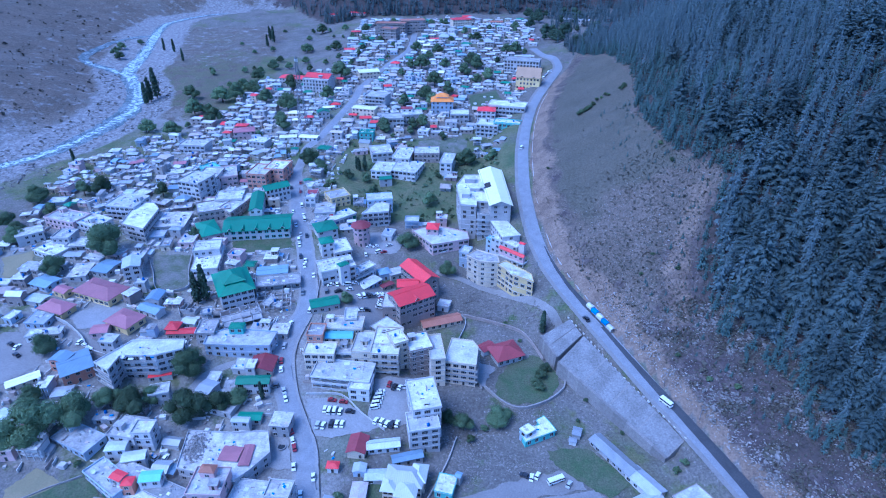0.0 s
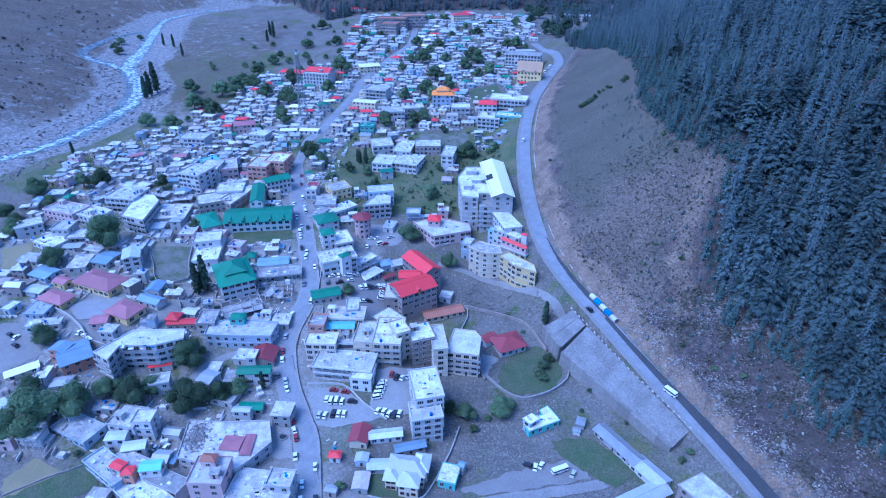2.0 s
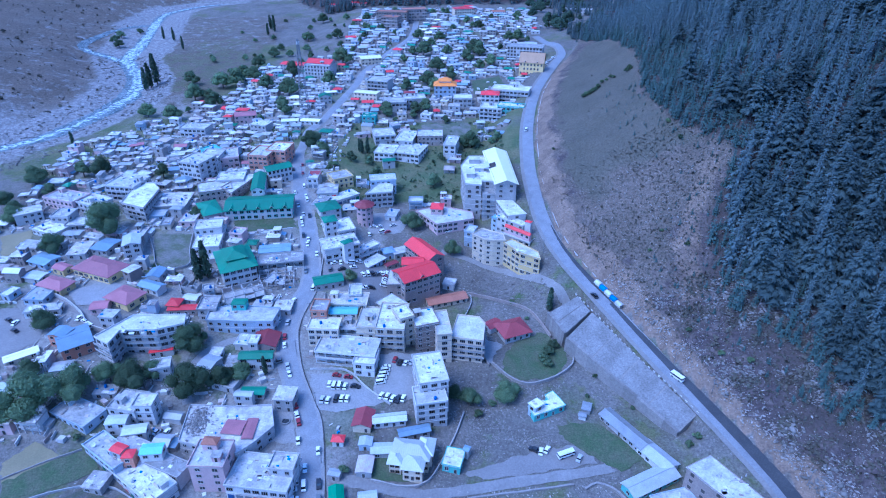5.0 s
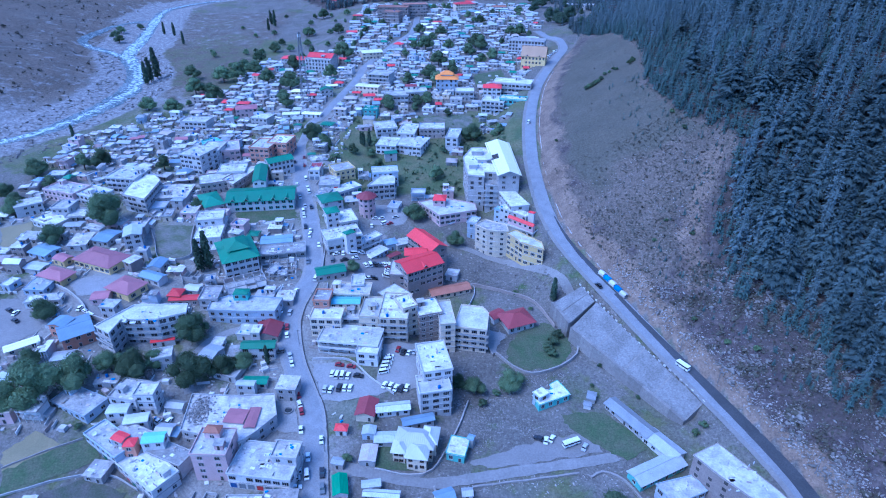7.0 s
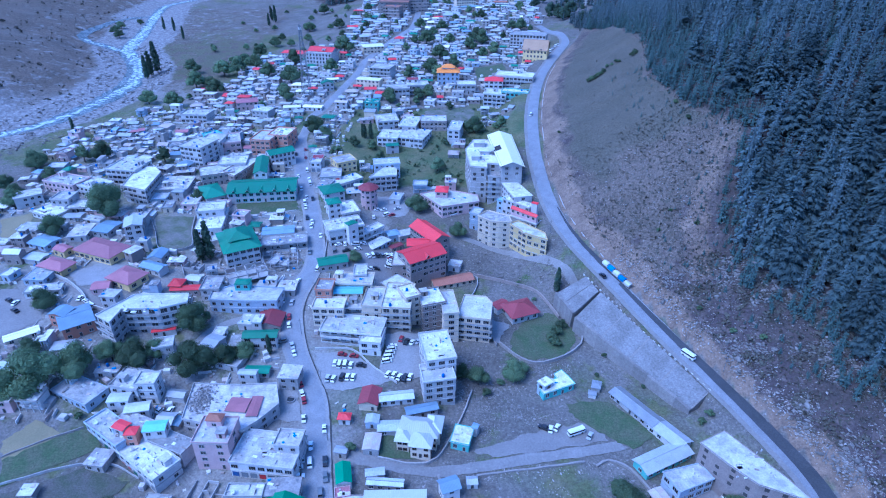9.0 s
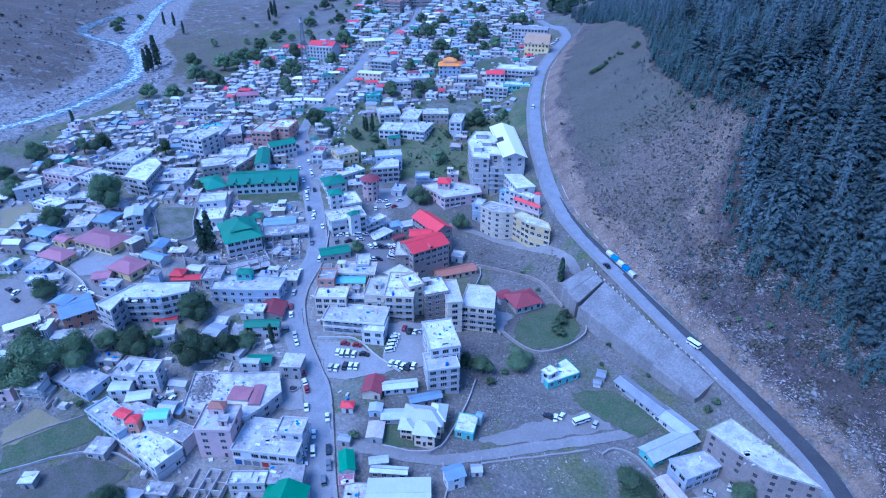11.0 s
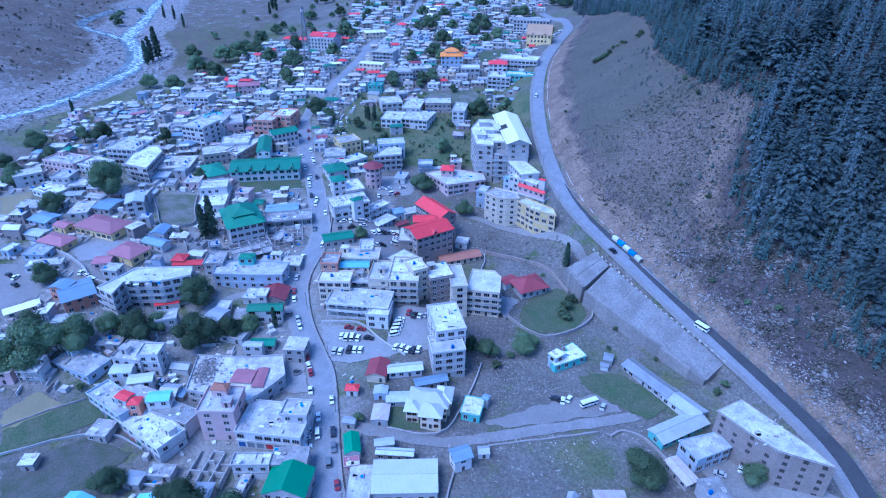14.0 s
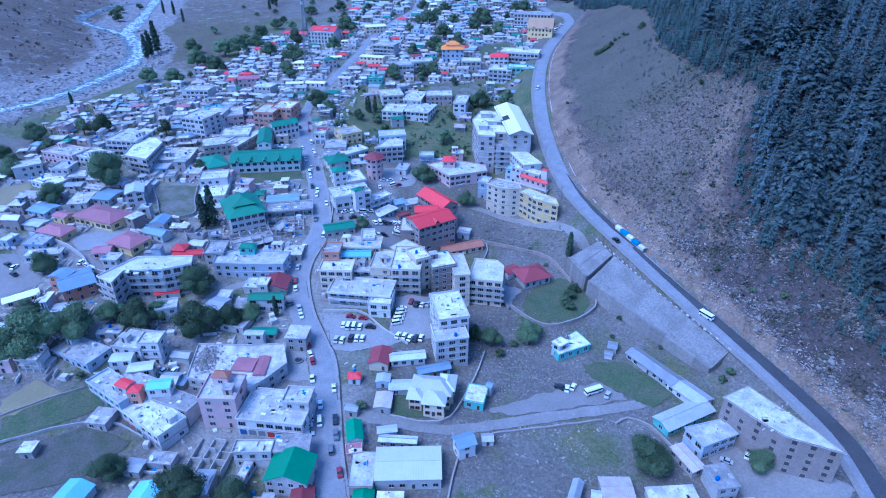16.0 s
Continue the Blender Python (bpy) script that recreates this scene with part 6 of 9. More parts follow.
flat_house(-42.9, 500.2, 7, 18.8, 14.2, 2, seed=201, wall='white', roof='concrete', style='slab', win='wide', room=False, name='hotel', category='hotel', fh=3.6)
flat_house(-26.8, 507.0, 7, 17.6, 14.1, 2, seed=202, wall='grey', roof='concrete', style='slab', win='wide', room=False, name='hotel', category='hotel', fh=3.6)
roofed_house(-30.9, 510.8, 6, 9.3, 7.3, 3, seed=203, wall='white', roof='maroon', kind='hip', rise=1.0, over=0.2)
flat_house(-61.5, 473.4, -6, 10.8, 8.7, 2, seed=204, wall='turquoise', roof='teal', style='slab', room=False)
roofed_house(-103.4, 513.0, 16, 10.0, 7.8, 2, seed=205, wall='white', roof='teal', kind='gable', along='y', rise=2.0, over=0.4, note='beside the main street', name='shop', category='shop')
roofed_house(-126.1, 475.0, 8, 13.2, 6.9, 1, seed=206, wall='white', roof='cream', kind='gable', along='x', rise=0.5, over=0.4, name='shop', category='shop')
roofed_house(-108.6, 472.0, -7, 14.9, 6.6, 1, seed=207, wall='white', roof='cream', kind='gable', along='x', rise=0.5, over=0.4, name='shop', category='shop')
roofed_house(-68.1, 520.4, -16, 20.9, 9.4, 2, seed=208, wall='cream', roof='cream', kind='gable', along='x', rise=0.6, over=0.3, name='shop', category='shop')
flat_house(-58.8, 540.5, -16, 19.6, 15.0, 3, seed=209, wall='grey', roof='concrete', style='gallery', room=False, name='hotel', category='hotel')
roofed_house(-75.3, 620.9, 16, 20.5, 14.4, 2, seed=210, wall='cream', roof='cream', kind='gable', along='x', rise=0.6, over=0.3, name='shop', category='shop')
roofed_house(-49.3, 641.9, -15, 9.2, 7.2, 2, seed=211, wall='white', roof='red', kind='hip', rise=1.6, over=0.3)
roofed_house(-165.7, 487.8, 16, 16.6, 12.7, 2, seed=212, wall='pink', roof='pink', kind='hip', rise=1.4, over=0.4)
flat_house(-128.2, 399.5, -10, 14.0, 18.7, 3, seed=213, wall='salmon', roof='white', style='slab', win='wide', room=False, name='hotel', category='hotel', fh=3.4)
flat_house(-118.0, 406.8, -10, 13.8, 16.6, 3, seed=214, wall='salmon', roof='white', style='slab', win='wide', room=False, name='hotel', category='hotel', fh=3.4)
flat_house(-154.6, 403.1, 19, 13.9, 19.8, 2, seed=215, wall='pink', roof='white', style='slab', win='wide', room=False, name='hotel', category='hotel', fh=3.6)
flat_house(-167.4, 380.8, -20, 16.7, 17.2, 4, seed=216, wall='white', roof='white', style='slab', win='wide', room=False, name='hotel', category='hotel')
flat_house(-162.7, 395.8, -1, 13.5, 18.4, 3, seed=217, wall='white', roof='concrete', style='balcony', win='wide', room=False, name='hotel', category='hotel')
flat_house(-196.2, 458.7, -7, 20.9, 13.4, 2, seed=218, wall='white', roof='white', style='slab', win='wide', room=False)
flat_house(-146.2, 463.5, -16, 13.9, 11.0, 2, seed=219, wall='white', roof='white', style='low', room=False)
flat_house(-169.1, 412.5, 46, 10.3, 11.7, 2, seed=220, wall='turquoise', roof='sky', style='slab', room=False)
roofed_house(-173.9, 372.0, -21, 9.0, 10.9, 1, seed=221, wall='white', roof='blue', kind='hip', rise=1.2, over=0.4)
block([(-134.2, 343.5), (-128.6, 361.9), (-126.2, 375.2), (-135.0, 372.8), (-143.3, 351.4)], 2, seed=222, wall='brick', roof='concrete', style='slab', name='building', category='building', step=4)
flat_house(-148.2, 353.8, 22, 19.7, 16.0, 2, seed=223, wall='brick', roof='concrete', style='slab', room=False)
flat_house(-141.6, 367.9, 7, 17.2, 14.1, 2, seed=224, wall='white', roof='white', style='slab', room=False)
flat_house(-64.0, 763.6, -16, 20.5, 15.0, 4, seed=225, wall='brick', roof='brown', style='slab', win='wide', room=False, name='hotel', category='hotel', fh=3.4)
flat_house(-64.4, 792.0, -7, 37.7, 15.0, 4, seed=226, wall='brick', roof='brown', style='slab', win='wide', room=False, name='hotel', category='hotel', fh=3.6)
flat_house(-38.4, 807.4, 13, 30.4, 15.0, 4, seed=227, wall='brick', roof='brown', style='slab', win='wide', room=False, name='hotel', category='hotel', fh=3.6)
roofed_house(23.9, 842.8, 15, 26.1, 14.2, 3, seed=228, wall='cream', roof='red', kind='hip', rise=1.8, over=0.4, name='hotel', category='hotel')
roofed_house(-158.6, 930.3, -4, 12.0, 6.0, 1, seed=229, wall='white', roof='red', kind='gable', along='x', rise=1.0, over=0.3)
roofed_house(-121.5, 923.7, -16, 24.3, 8.8, 1, seed=230, wall='white', roof='red', kind='gable', along='x', rise=1.0, over=0.3)
roofed_house(71.6, 858.3, -0, 17.3, 13.7, 1, seed=231, wall='white', roof='brown', kind='gable', along='x', rise=1.0, over=0.3)
flat_house(184.9, 838.8, -16, 14.7, 11.8, 2, seed=232, wall='white', roof='white', style='low', room=False)
flat_house(173.9, 875.9, -4, 16.9, 13.5, 1, seed=233, wall='white', roof='white', style='low', room=False)
roofed_house(-13.3, 290.3, -55, 22.7, 10.6, 4, seed=234, wall='brick', roof='red', kind='gable', along='x', rise=3.0, over=0.6, win='wide', dormers=0, note='above a car park', name='hotel', category='hotel', base=-2.6, fh=3.5)
roofed_house(-16.9, 267.4, 31, 20.7, 13.9, 4, seed=235, wall='brick', roof='red', kind='gable', along='x', rise=2.6, over=0.6, win='wide', dormers=1, note='above a car park', name='hotel', category='hotel', base=-2.6, fh=3.5)
roofed_house(-19.1, 278.7, 3, 11.6, 8.0, 4, seed=236, wall='brick', roof='red', kind='gable', along='x', rise=1.4, over=0.3, note='above a car park', name='hotel', category='hotel', base=-2.8, fh=3.5)
flat_house(-27.3, 267.3, -3, 8.2, 13.8, 3, seed=237, wall='brick', roof='white', style='low', room=False, note='at the foot of the red-roofed hotel', name='hotel', category='hotel', fh=3.4)


def gabled_tower():
    """The unfinished hotel with the pale sheet roof, its lower wing and its annex."""
    root = block([(29.0, 332.5), (41.2, 332.5), (39.3, 385.5), (24.9, 385.5)], 6, seed=8, wall='grey', roof='concrete', style='plain', win='dark', step=4.4, skip=0.35, note='on the slope below the bypass', name='hotel', category='hotel', base=13.0, fh=3.25)
    p = root.matrix_basis.translation
    a, b, c, e = (Vector((x - p.x, y - p.y, 19.9)) for x, y in ((27.9, 330.6), (42.4, 330.6), (40.3, 387.5), (23.8, 387.5)))
    up = Vector((0, 0, 2.9))
    f, g = (a + b) / 2 + up, (c + e) / 2 + up
    down = Vector((0, 0, -0.18))
    s = Shape()
    s.solid([a, b, c, e, f, g] + [q + down for q in (a, b, c, e, f, g)], [(0, 4, 5, 3), (4, 1, 2, 5), (6, 9, 11, 10), (10, 11, 8, 7), (0, 3, 9, 6), (1, 7, 8, 2), (0, 6, 10, 4), (4, 10, 7, 1), (3, 5, 11, 9), (5, 2, 8, 11)])
    sheet = part("sheet_roof", s, ROOFS["cream"], root)
    s = Shape()
    for q, r in ((a, b), (e, c)):
        q, r = q.lerp(r, 0.08), q.lerp(r, 0.92)
        t = (q + r) / 2 + up * 0.84
        inward = Vector((0, 1.6 if q.y < 0 else -1.6, 0))
        s.solid([q + inward, r + inward, t + inward, q + inward * 1.2, r + inward * 1.2, t + inward * 1.2], [(0, 1, 2), (5, 4, 3), (0, 2, 5, 3), (1, 4, 5, 2)])
    part("gable_wall", s, WALLS["grey"], root)
    s = Shape()
    q, r = a.lerp(e, 0.44), a.lerp(e, 0.57)
    q1, r1 = q.lerp(f.lerp(g, 0.44), 0.62), r.lerp(f.lerp(g, 0.57), 0.62)
    lift = Vector((0, 0, 0.05))
    q, r = q.lerp(q1, 0.05), r.lerp(r1, 0.05)
    s.solid([q + lift, q1 + lift, r1 + lift, r + lift, q + down, q1 + down, r1 + down, r + down], [(0, 1, 2, 3), (0, 4, 5, 1), (1, 5, 6, 2), (2, 6, 7, 3), (3, 7, 4, 0)])
    # the sheet is not cut: a dark slab on it paints the hole's shade
    part("roof_hole", s, VOID, sheet)
    s = Shape()
    s.solid([q + Vector((-2.6, 0.5, 0.2)), q + Vector((0.4, 0.2, 1.3)), r + Vector((0.2, 0.6, 2.2)), r + Vector((-3.0, 0.2, 0.5)), q + Vector((-2.6, 0.5, 0.05)), q + Vector((0.4, 0.2, 1.15)), r + Vector((0.2, 0.6, 2.05)), r + Vector((-3.0, 0.2, 0.35))],
            [(0, 1, 2, 3), (7, 6, 5, 4), (0, 4, 5, 1), (1, 5, 6, 2), (2, 6, 7, 3), (3, 7, 4, 0)])
    part("loose_sheet", s, ROOFS["sheet"], sheet)
    wing = block([(11.0, 338.5), (20.5, 336.5), (20.8, 343.0), (28.6, 342.0), (24.7, 385.0), (14.8, 385.0), (9.0, 368.0)], 6, seed=9, wall='grey', roof='white', style='slab', win='void', step=3.8, skip=0.2, note='joined to the gabled tower', name='hotel', category='hotel', base=10.4, fh=3.2)
    p = wing.matrix_basis.translation
    for x, y, w, d, h in ((14.5, 352, 5, 7, 2.6), (20.5, 361, 6, 5, 2.2), (18, 375, 7, 6, 2.8)):
        s = Shape()
        s.box(x - p.x - w / 2, x - p.x + w / 2, y - p.y - d / 2, y - p.y + d / 2, 19.3, 19.4 + h)
        s.box(x - p.x - w / 2 - 0.3, x - p.x + w / 2 + 0.3, y - p.y - d / 2 - 0.3, y - p.y + d / 2 + 0.3, 19.4 + h, 19.6 + h, 1)
        part("roof_room", s, [WALLS["grey"], ROOFS["white"]], wing)
    block([(21.4, 334.6), (28.7, 333.8), (28.5, 341.4), (21.3, 342.4)], 5, seed=10, wall='grey', roof='concrete', style='balcony', win='void', step=3.4, note='forming an open stair tower', name='hotel', category='hotel', base=8.6, fh=3.2)
    return block([(29.6, 331.6), (39.0, 331.6), (45.2, 313.6), (34.8, 311.2)], 3, seed=7, wall='white', roof='white', style='slab', win='dark', step=3.2, note='below the gabled tower', name='hotel', category='hotel', base=12.0, fh=3.3, low=0.15)


gabled_tower()


def villa(cx, cy, rot):
    """A cream house under several hipped roofs of pale sheet."""
    root = thing("villa", pose(cx, cy, gz(cx, cy), 0, 0, rot), "two-storey cream villa under several hipped roofs of pale sheet", "house")
    for x, y, w, d, h, rise, along in ((0, 2.6, 14.0, 8.6, 6.0, 2.9, "x"), (1.8, -3.4, 7.4, 6.6, 5.9, 2.5, "y"), (-5.2, -2.2, 4.6, 5.2, 5.8, 2.0, "y"), (5.4, 5.0, 5.0, 7.6, 5.9, 2.2, "y")):
        s = Shape()
        s.box(x - w / 2, x + w / 2, y - d / 2, y + d / 2, -3, h)
        part("wall", s, WALLS["cream"], root)
        s = Shape()
        pitched(s, w, d, h + 0.1, rise, 0.8, "hip", along)
        s.v = [(a + x, b + y, c) for a, b, c in s.v]
        rf = part("roof", s, ROOFS["sheet"], root)
        s = Shape()
        k = max((w if along == "x" else d) / 2 + 0.8 - ((d if along == "x" else w) / 2 + 0.8) * 0.95, 0.1)
        s.beam((x - k, y, h + 0.2 + rise), (x + k, y, h + 0.2 + rise), 0.2) if along == "x" else s.beam((x, y - k, h + 0.2 + rise), (x, y + k, h + 0.2 + rise), 0.2)
        part("ridge_cap", s, ROOFS["sheet"], rf)
    for x, y in ((-0.4, -6.72), (3.9, -6.72), (-6.2, -4.82), (-4.3, -4.82), (6.0, -1.7)):
        for f in range(2):
            part("window", WINDOW["wood"], None, root, at_=pose(x, y, 3.0 * f + 0.9))
    part("door", DOOR["door"], None, root, at_=pose(1.8, -6.72, 0.1))
    for y in (-4.6, -1.8, 2.4):
        for f in range(2):
            part("window", WINDOW["wood"], None, root, at_=pose(5.52 if y < 0 else 7.92, y, 3.0 * f + 0.9, 0, 0, 90))


villa(-15.4, 160.6, -8)
# ---- smaller houses between them ----
OCC = np.zeros((480, 440), bool)  # what is built on, in squares of 2 m: y from 80, x from -480


def mark(x, y, rot, w, d, test=False):
    """Takes a turned rectangle of ground, or tells whether it is free."""
    r = math.hypot(w, d) / 2
    j0, j1 = int((x - r + 480) // 2), int((x + r + 480) // 2) + 1
    i0, i1 = int((y - r - 80) // 2), int((y + r - 80) // 2) + 1
    if i0 < 0 or j0 < 0 or i1 >= OCC.shape[0] or j1 >= OCC.shape[1]:
        return False
    yy, xx = np.mgrid[i0:i1 + 1, j0:j1 + 1]
    px, py = xx * 2 - 479 - x, yy * 2 + 81 - y
    c, s = math.cos(radians(rot)), math.sin(radians(rot))
    inside = (np.abs(c * px + s * py) <= w / 2 + 0.6) & (np.abs(-s * px + c * py) <= d / 2 + 0.6)
    if test:
        return not (OCC[i0:i1 + 1, j0:j1 + 1] & inside).any()
    OCC[i0:i1 + 1, j0:j1 + 1] |= inside
    return True


for ob in [o for o in bpy.data.objects if o.parent is None and o.type == "EMPTY" and any(c.name.startswith(("wall", "floor_slab")) for c in o.children)]:
    body = [c for c in ob.children if c.name.startswith(("wall", "floor_slab"))][0]
    v = [c[:2] for c in body.bound_box]
    x0, x1, y0, y1 = min(a for a, b in v), max(a for a, b in v), min(b for a, b in v), max(b for a, b in v)
    p = ob.matrix_basis @ Vector(((x0 + x1) / 2, (y0 + y1) / 2, 0))
    mark(p.x, p.y, math.degrees(ob.matrix_basis.to_euler().z), x1 - x0, y1 - y0)
for line, wid in ((MAIN[:21], 12), (MAIN[20:], 8), (BYPASS, 20), (CROSS, 6), (TRACK, 8), (RIVER, 50)):
    for x, y in smooth_line(line, 4.0):
        mark(float(x), float(y), 0, wid, wid)
for ob in list(bpy.data.objects):
    if ob.name.startswith(("lawn", "car_park", "field", "yard", "forecourt", "bus_yard", "lane", "courtyard")):
        co = np.array([v.co[:2] for v in ob.data.vertices])
        for x, y in co[::2]:
            mark(float(x), float(y), 0, 4, 4)


def roofless_house(x, y, rot, w, d, note):
    """Bare walls of rooms without a roof."""
    root = thing("roofless_house", pose(x, y, gz(x, y), 0, 0, rot), "roofless grey block walls of an unfinished house " + note, "building")
    rng = random.Random(int(x * 3 + y))
    for k in range(4):
        u = -w / 2 + w * k / 3
        s = Shape()
        s.box(u - 0.12, u + 0.12, -d / 2, d / 2, -2, rng.choice((1.8, 2.4, 2.6)))
        part("block_wall", s, WALLS["grey"], root)
        v = -d / 2 + d * k / 3
        for i in range(3):
            if rng.random() < 0.8:
                s = Shape()
                s.box(-w / 2 + w * i / 3 + 0.13, -w / 2 + w * (i + rng.choice((0.6, 1.0, 1.0))) / 3 - 0.13, v - 0.12, v + 0.12, -2, rng.choice((1.2, 2.2, 2.5)))
                part("block_wall", s, WALLS["grey"], root)
    mark(x, y, rot, w + 2, d + 2)


for x, y, rot, w, d in ((-88, 136.2, -8, 12.5, 13.0), (-133, 246, 8, 11, 9), (-141, 256, 2, 9, 8), (-131, 258, -10, 8, 6), (-146, 247, 5, 8, 8)):
    if mark(x, y, rot, w - 5, d - 5, True):
        roofless_house(x, y, rot, w, d, "on bare ground")


def small_house(x, y, rot, w, d, n, wall, roof, sheet, seed, note=""):
    """A plain village house grown by bits: wing, veranda, lean-to, a room on the roof."""
    rng = random.Random(seed)
    fh = rng.uniform(2.6, 3.0)
    h = n * fh
    corners = [(-w / 2, -d / 2), (w / 2, -d / 2), (w / 2, d / 2), (-w / 2, d / 2)]
    root = root_of(x, y, rot, turned(x, y, rot, corners), n, wall, roof, "house", "house", note)
    side = rng.choice((-1, 1))
    porch = 1.5 if d > 4.6 and rng.random() < 0.55 else 0.0
    winged = w > 7.0 and rng.random() < 0.5
    split = side * w * rng.uniform(0.02, 0.2)
    blocks = [(-w / 2, w / 2, -d / 2 + porch, d / 2, h)]
    if winged:
        low = h - rng.choice((0.0, 0.5, 0.9)) if n == 1 else h - fh
        blocks = [(min(split, side * w / 2), max(split, side * w / 2), -d / 2 + porch, d / 2, h), (min(split, -side * w / 2), max(split, -side * w / 2), -d / 2 + (0 if porch else d * rng.uniform(0.15, 0.4)), d / 2 - d * rng.uniform(0, 0.25), low)]
    s, t, e = Shape(), Shape(), Shape()
    o = rng.uniform(0.15, 0.45)
    for k, (x0, x1, y0, y1, z) in enumerate(blocks):
        s.box(x0, x1, y0, y1, -4, z)
        front = y0 - (porch if k == 0 else 0)
        if sheet and k == 0:
            q = Shape()
            rise = rng.uniform(0.5, 1.5)
            pitched(q, x1 - x0, y1 - front, z + 0.1, rise, 0.4, rng.choice(("gable", "gable", "hip")), "x")
            t.solid([(a + (x0 + x1) / 2, b + (front + y1) / 2, c) for a, b, c in q.v], q.f)
            s.solid([(x0, front + 0.05, z - 0.02), (x0, y1 - 0.05, z - 0.02), (x0, (front + y1) / 2, z + rise * 0.85), (x1, front + 0.05, z - 0.02), (x1, y1 - 0.05, z - 0.02), (x1, (front + y1) / 2, z + rise * 0.85)], [(0, 2, 1), (3, 4, 5)])
        else:
            t.box(x0 - o, x1 + o, front - o, y1 + o, z, z + 0.2)
            if k == 0 and rng.random() < 0.5:
                parapet_ring(e, [(x0 - o + 0.02, front - o + 0.02), (x1 + o - 0.02, front - o + 0.02), (x1 + o - 0.02, y1 + o - 0.02), (x0 - o + 0.02, y1 + o - 0.02)], z + 0.19, rng.choice((0.35, 0.6, 0.9)), 0.18)
    part("wall", s, WALLS[wall], root)
    part("roof", t, ROOFS[roof], root)
    if e.v:
        part("parapet", e, WALLS[rng.choice((wall, "grey"))], root)
    x0, x1, y0, y1, z = blocks[0]
    if porch:
        k = max(2, int((x1 - x0) // 2.8))
        comb = [(x0, z), (x0, -3.0)]
        for i in range(k):
            a, b = x0 + (x1 - x0) * i / k, x0 + (x1 - x0) * (i + 1) / k
            comb += [(a + (0.26 if i == 0 else 0.15), -3.0), (a + (0.26 if i == 0 else 0.15), z - 0.35), (b - (0.26 if i == k - 1 else 0.15), z - 0.35), (b - (0.26 if i == k - 1 else 0.15), -3.0)]
        comb += [(x1, -3.0), (x1, z)]
        q, c = Shape(), len(comb)
        q.solid([(a, y0 - porch, b) for a, b in comb] + [(a, y0 - porch + 0.26, b) for a, b in comb], [tuple(range(c)), tuple(range(2 * c - 1, c - 1, -1))] + [(i, i + c, (i + 1) % c + c, (i + 1) % c) for i in range(c)])
        part("veranda", q, WALLS[wall], root)
        for f in range(1, n):
            q = Shape()
            q.box(x0 + 0.03, x1 - 0.03, y0 - porch + 0.27, y0 - 0.01, f * fh - 0.15, f * fh)
            part("balcony_floor", q, ROOFS["concrete"], root)
    if rng.random() < 0.35:
        q = Shape()
        a, b, out = rng.uniform(-d / 2 + 0.3, 0), d / 2 - 0.3, rng.uniform(1.8, 2.8)
        xs = -side * w / 2
        top, lowz = min(2.5, z - 0.2), 1.9
        q.solid([(xs, a, top), (xs - side * out, a, lowz), (xs - side * out, b, lowz), (xs, b, top), (xs, a, top - 0.12), (xs - side * out, a, lowz - 0.12), (xs - side * out, b, lowz - 0.12), (xs, b, top - 0.12)],
                [(0, 1, 2, 3), (7, 6, 5, 4), (0, 4, 5, 1), (1, 5, 6, 2), (2, 6, 7, 3), (3, 7, 4, 0)])
        q.box(min(xs - side * (out - 0.2), xs - side * 0.02), max(xs - side * (out - 0.2), xs - side * 0.02), a + 0.2, b - 0.2, -3, 1.85, 1)
        part("lean_to", q, [ROOFS[rng.choice(("tin", "rust", "tin", "blue"))], WALLS[rng.choice(("stone", "brick", "grey"))]], root)
    if not sheet and w > 6.5 and d > 5.5 and rng.random() < 0.4:
        q = Shape()
        a, b = rng.uniform(0.35, 0.55) * (x1 - x0), rng.uniform(0.4, 0.6) * (y1 - y0)
        ax = x0 if rng.random() < 0.5 else x1 - a
        q.box(ax, ax + a, y1 - b, y1, z + 0.19, z + 2.6)
        q.box(ax - 0.3, ax + a + 0.3, y1 - b - 0.5, y1 + 0.2, z + 2.6, z + 2.78, 1)
        # door and window as thin boxes, dark colour for the shade within
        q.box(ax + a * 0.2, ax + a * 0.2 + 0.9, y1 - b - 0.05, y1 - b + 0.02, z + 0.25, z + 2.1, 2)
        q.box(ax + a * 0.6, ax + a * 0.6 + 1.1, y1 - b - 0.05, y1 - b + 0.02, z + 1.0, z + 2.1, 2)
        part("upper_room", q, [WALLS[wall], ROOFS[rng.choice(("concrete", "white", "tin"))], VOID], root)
    kind = rng.choice(("small", "wood", "dark", "wood", "dark"))
    for k, (x0, x1, y0, y1, z) in enumerate(blocks):
        wall_openings(root, (x0, y0), (x1, y0), max(1, int(z // fh)), kind, rng.choice((3.0, 3.6, 4.2)), rng, fh, skip=0.25, doors=k == 0)
    if not sheet:
        ROOFTOPS.append((x, y, rot, w, d, root.matrix_basis.translation.z + h + 0.2))
        if rng.random() < 0.2:
            water_tank(root.matrix_basis @ pose(rng.uniform(-w / 4, w / 4), rng.uniform(-d / 4, d / 4), h + 0.2), rng.random() < 0.7)
    return root


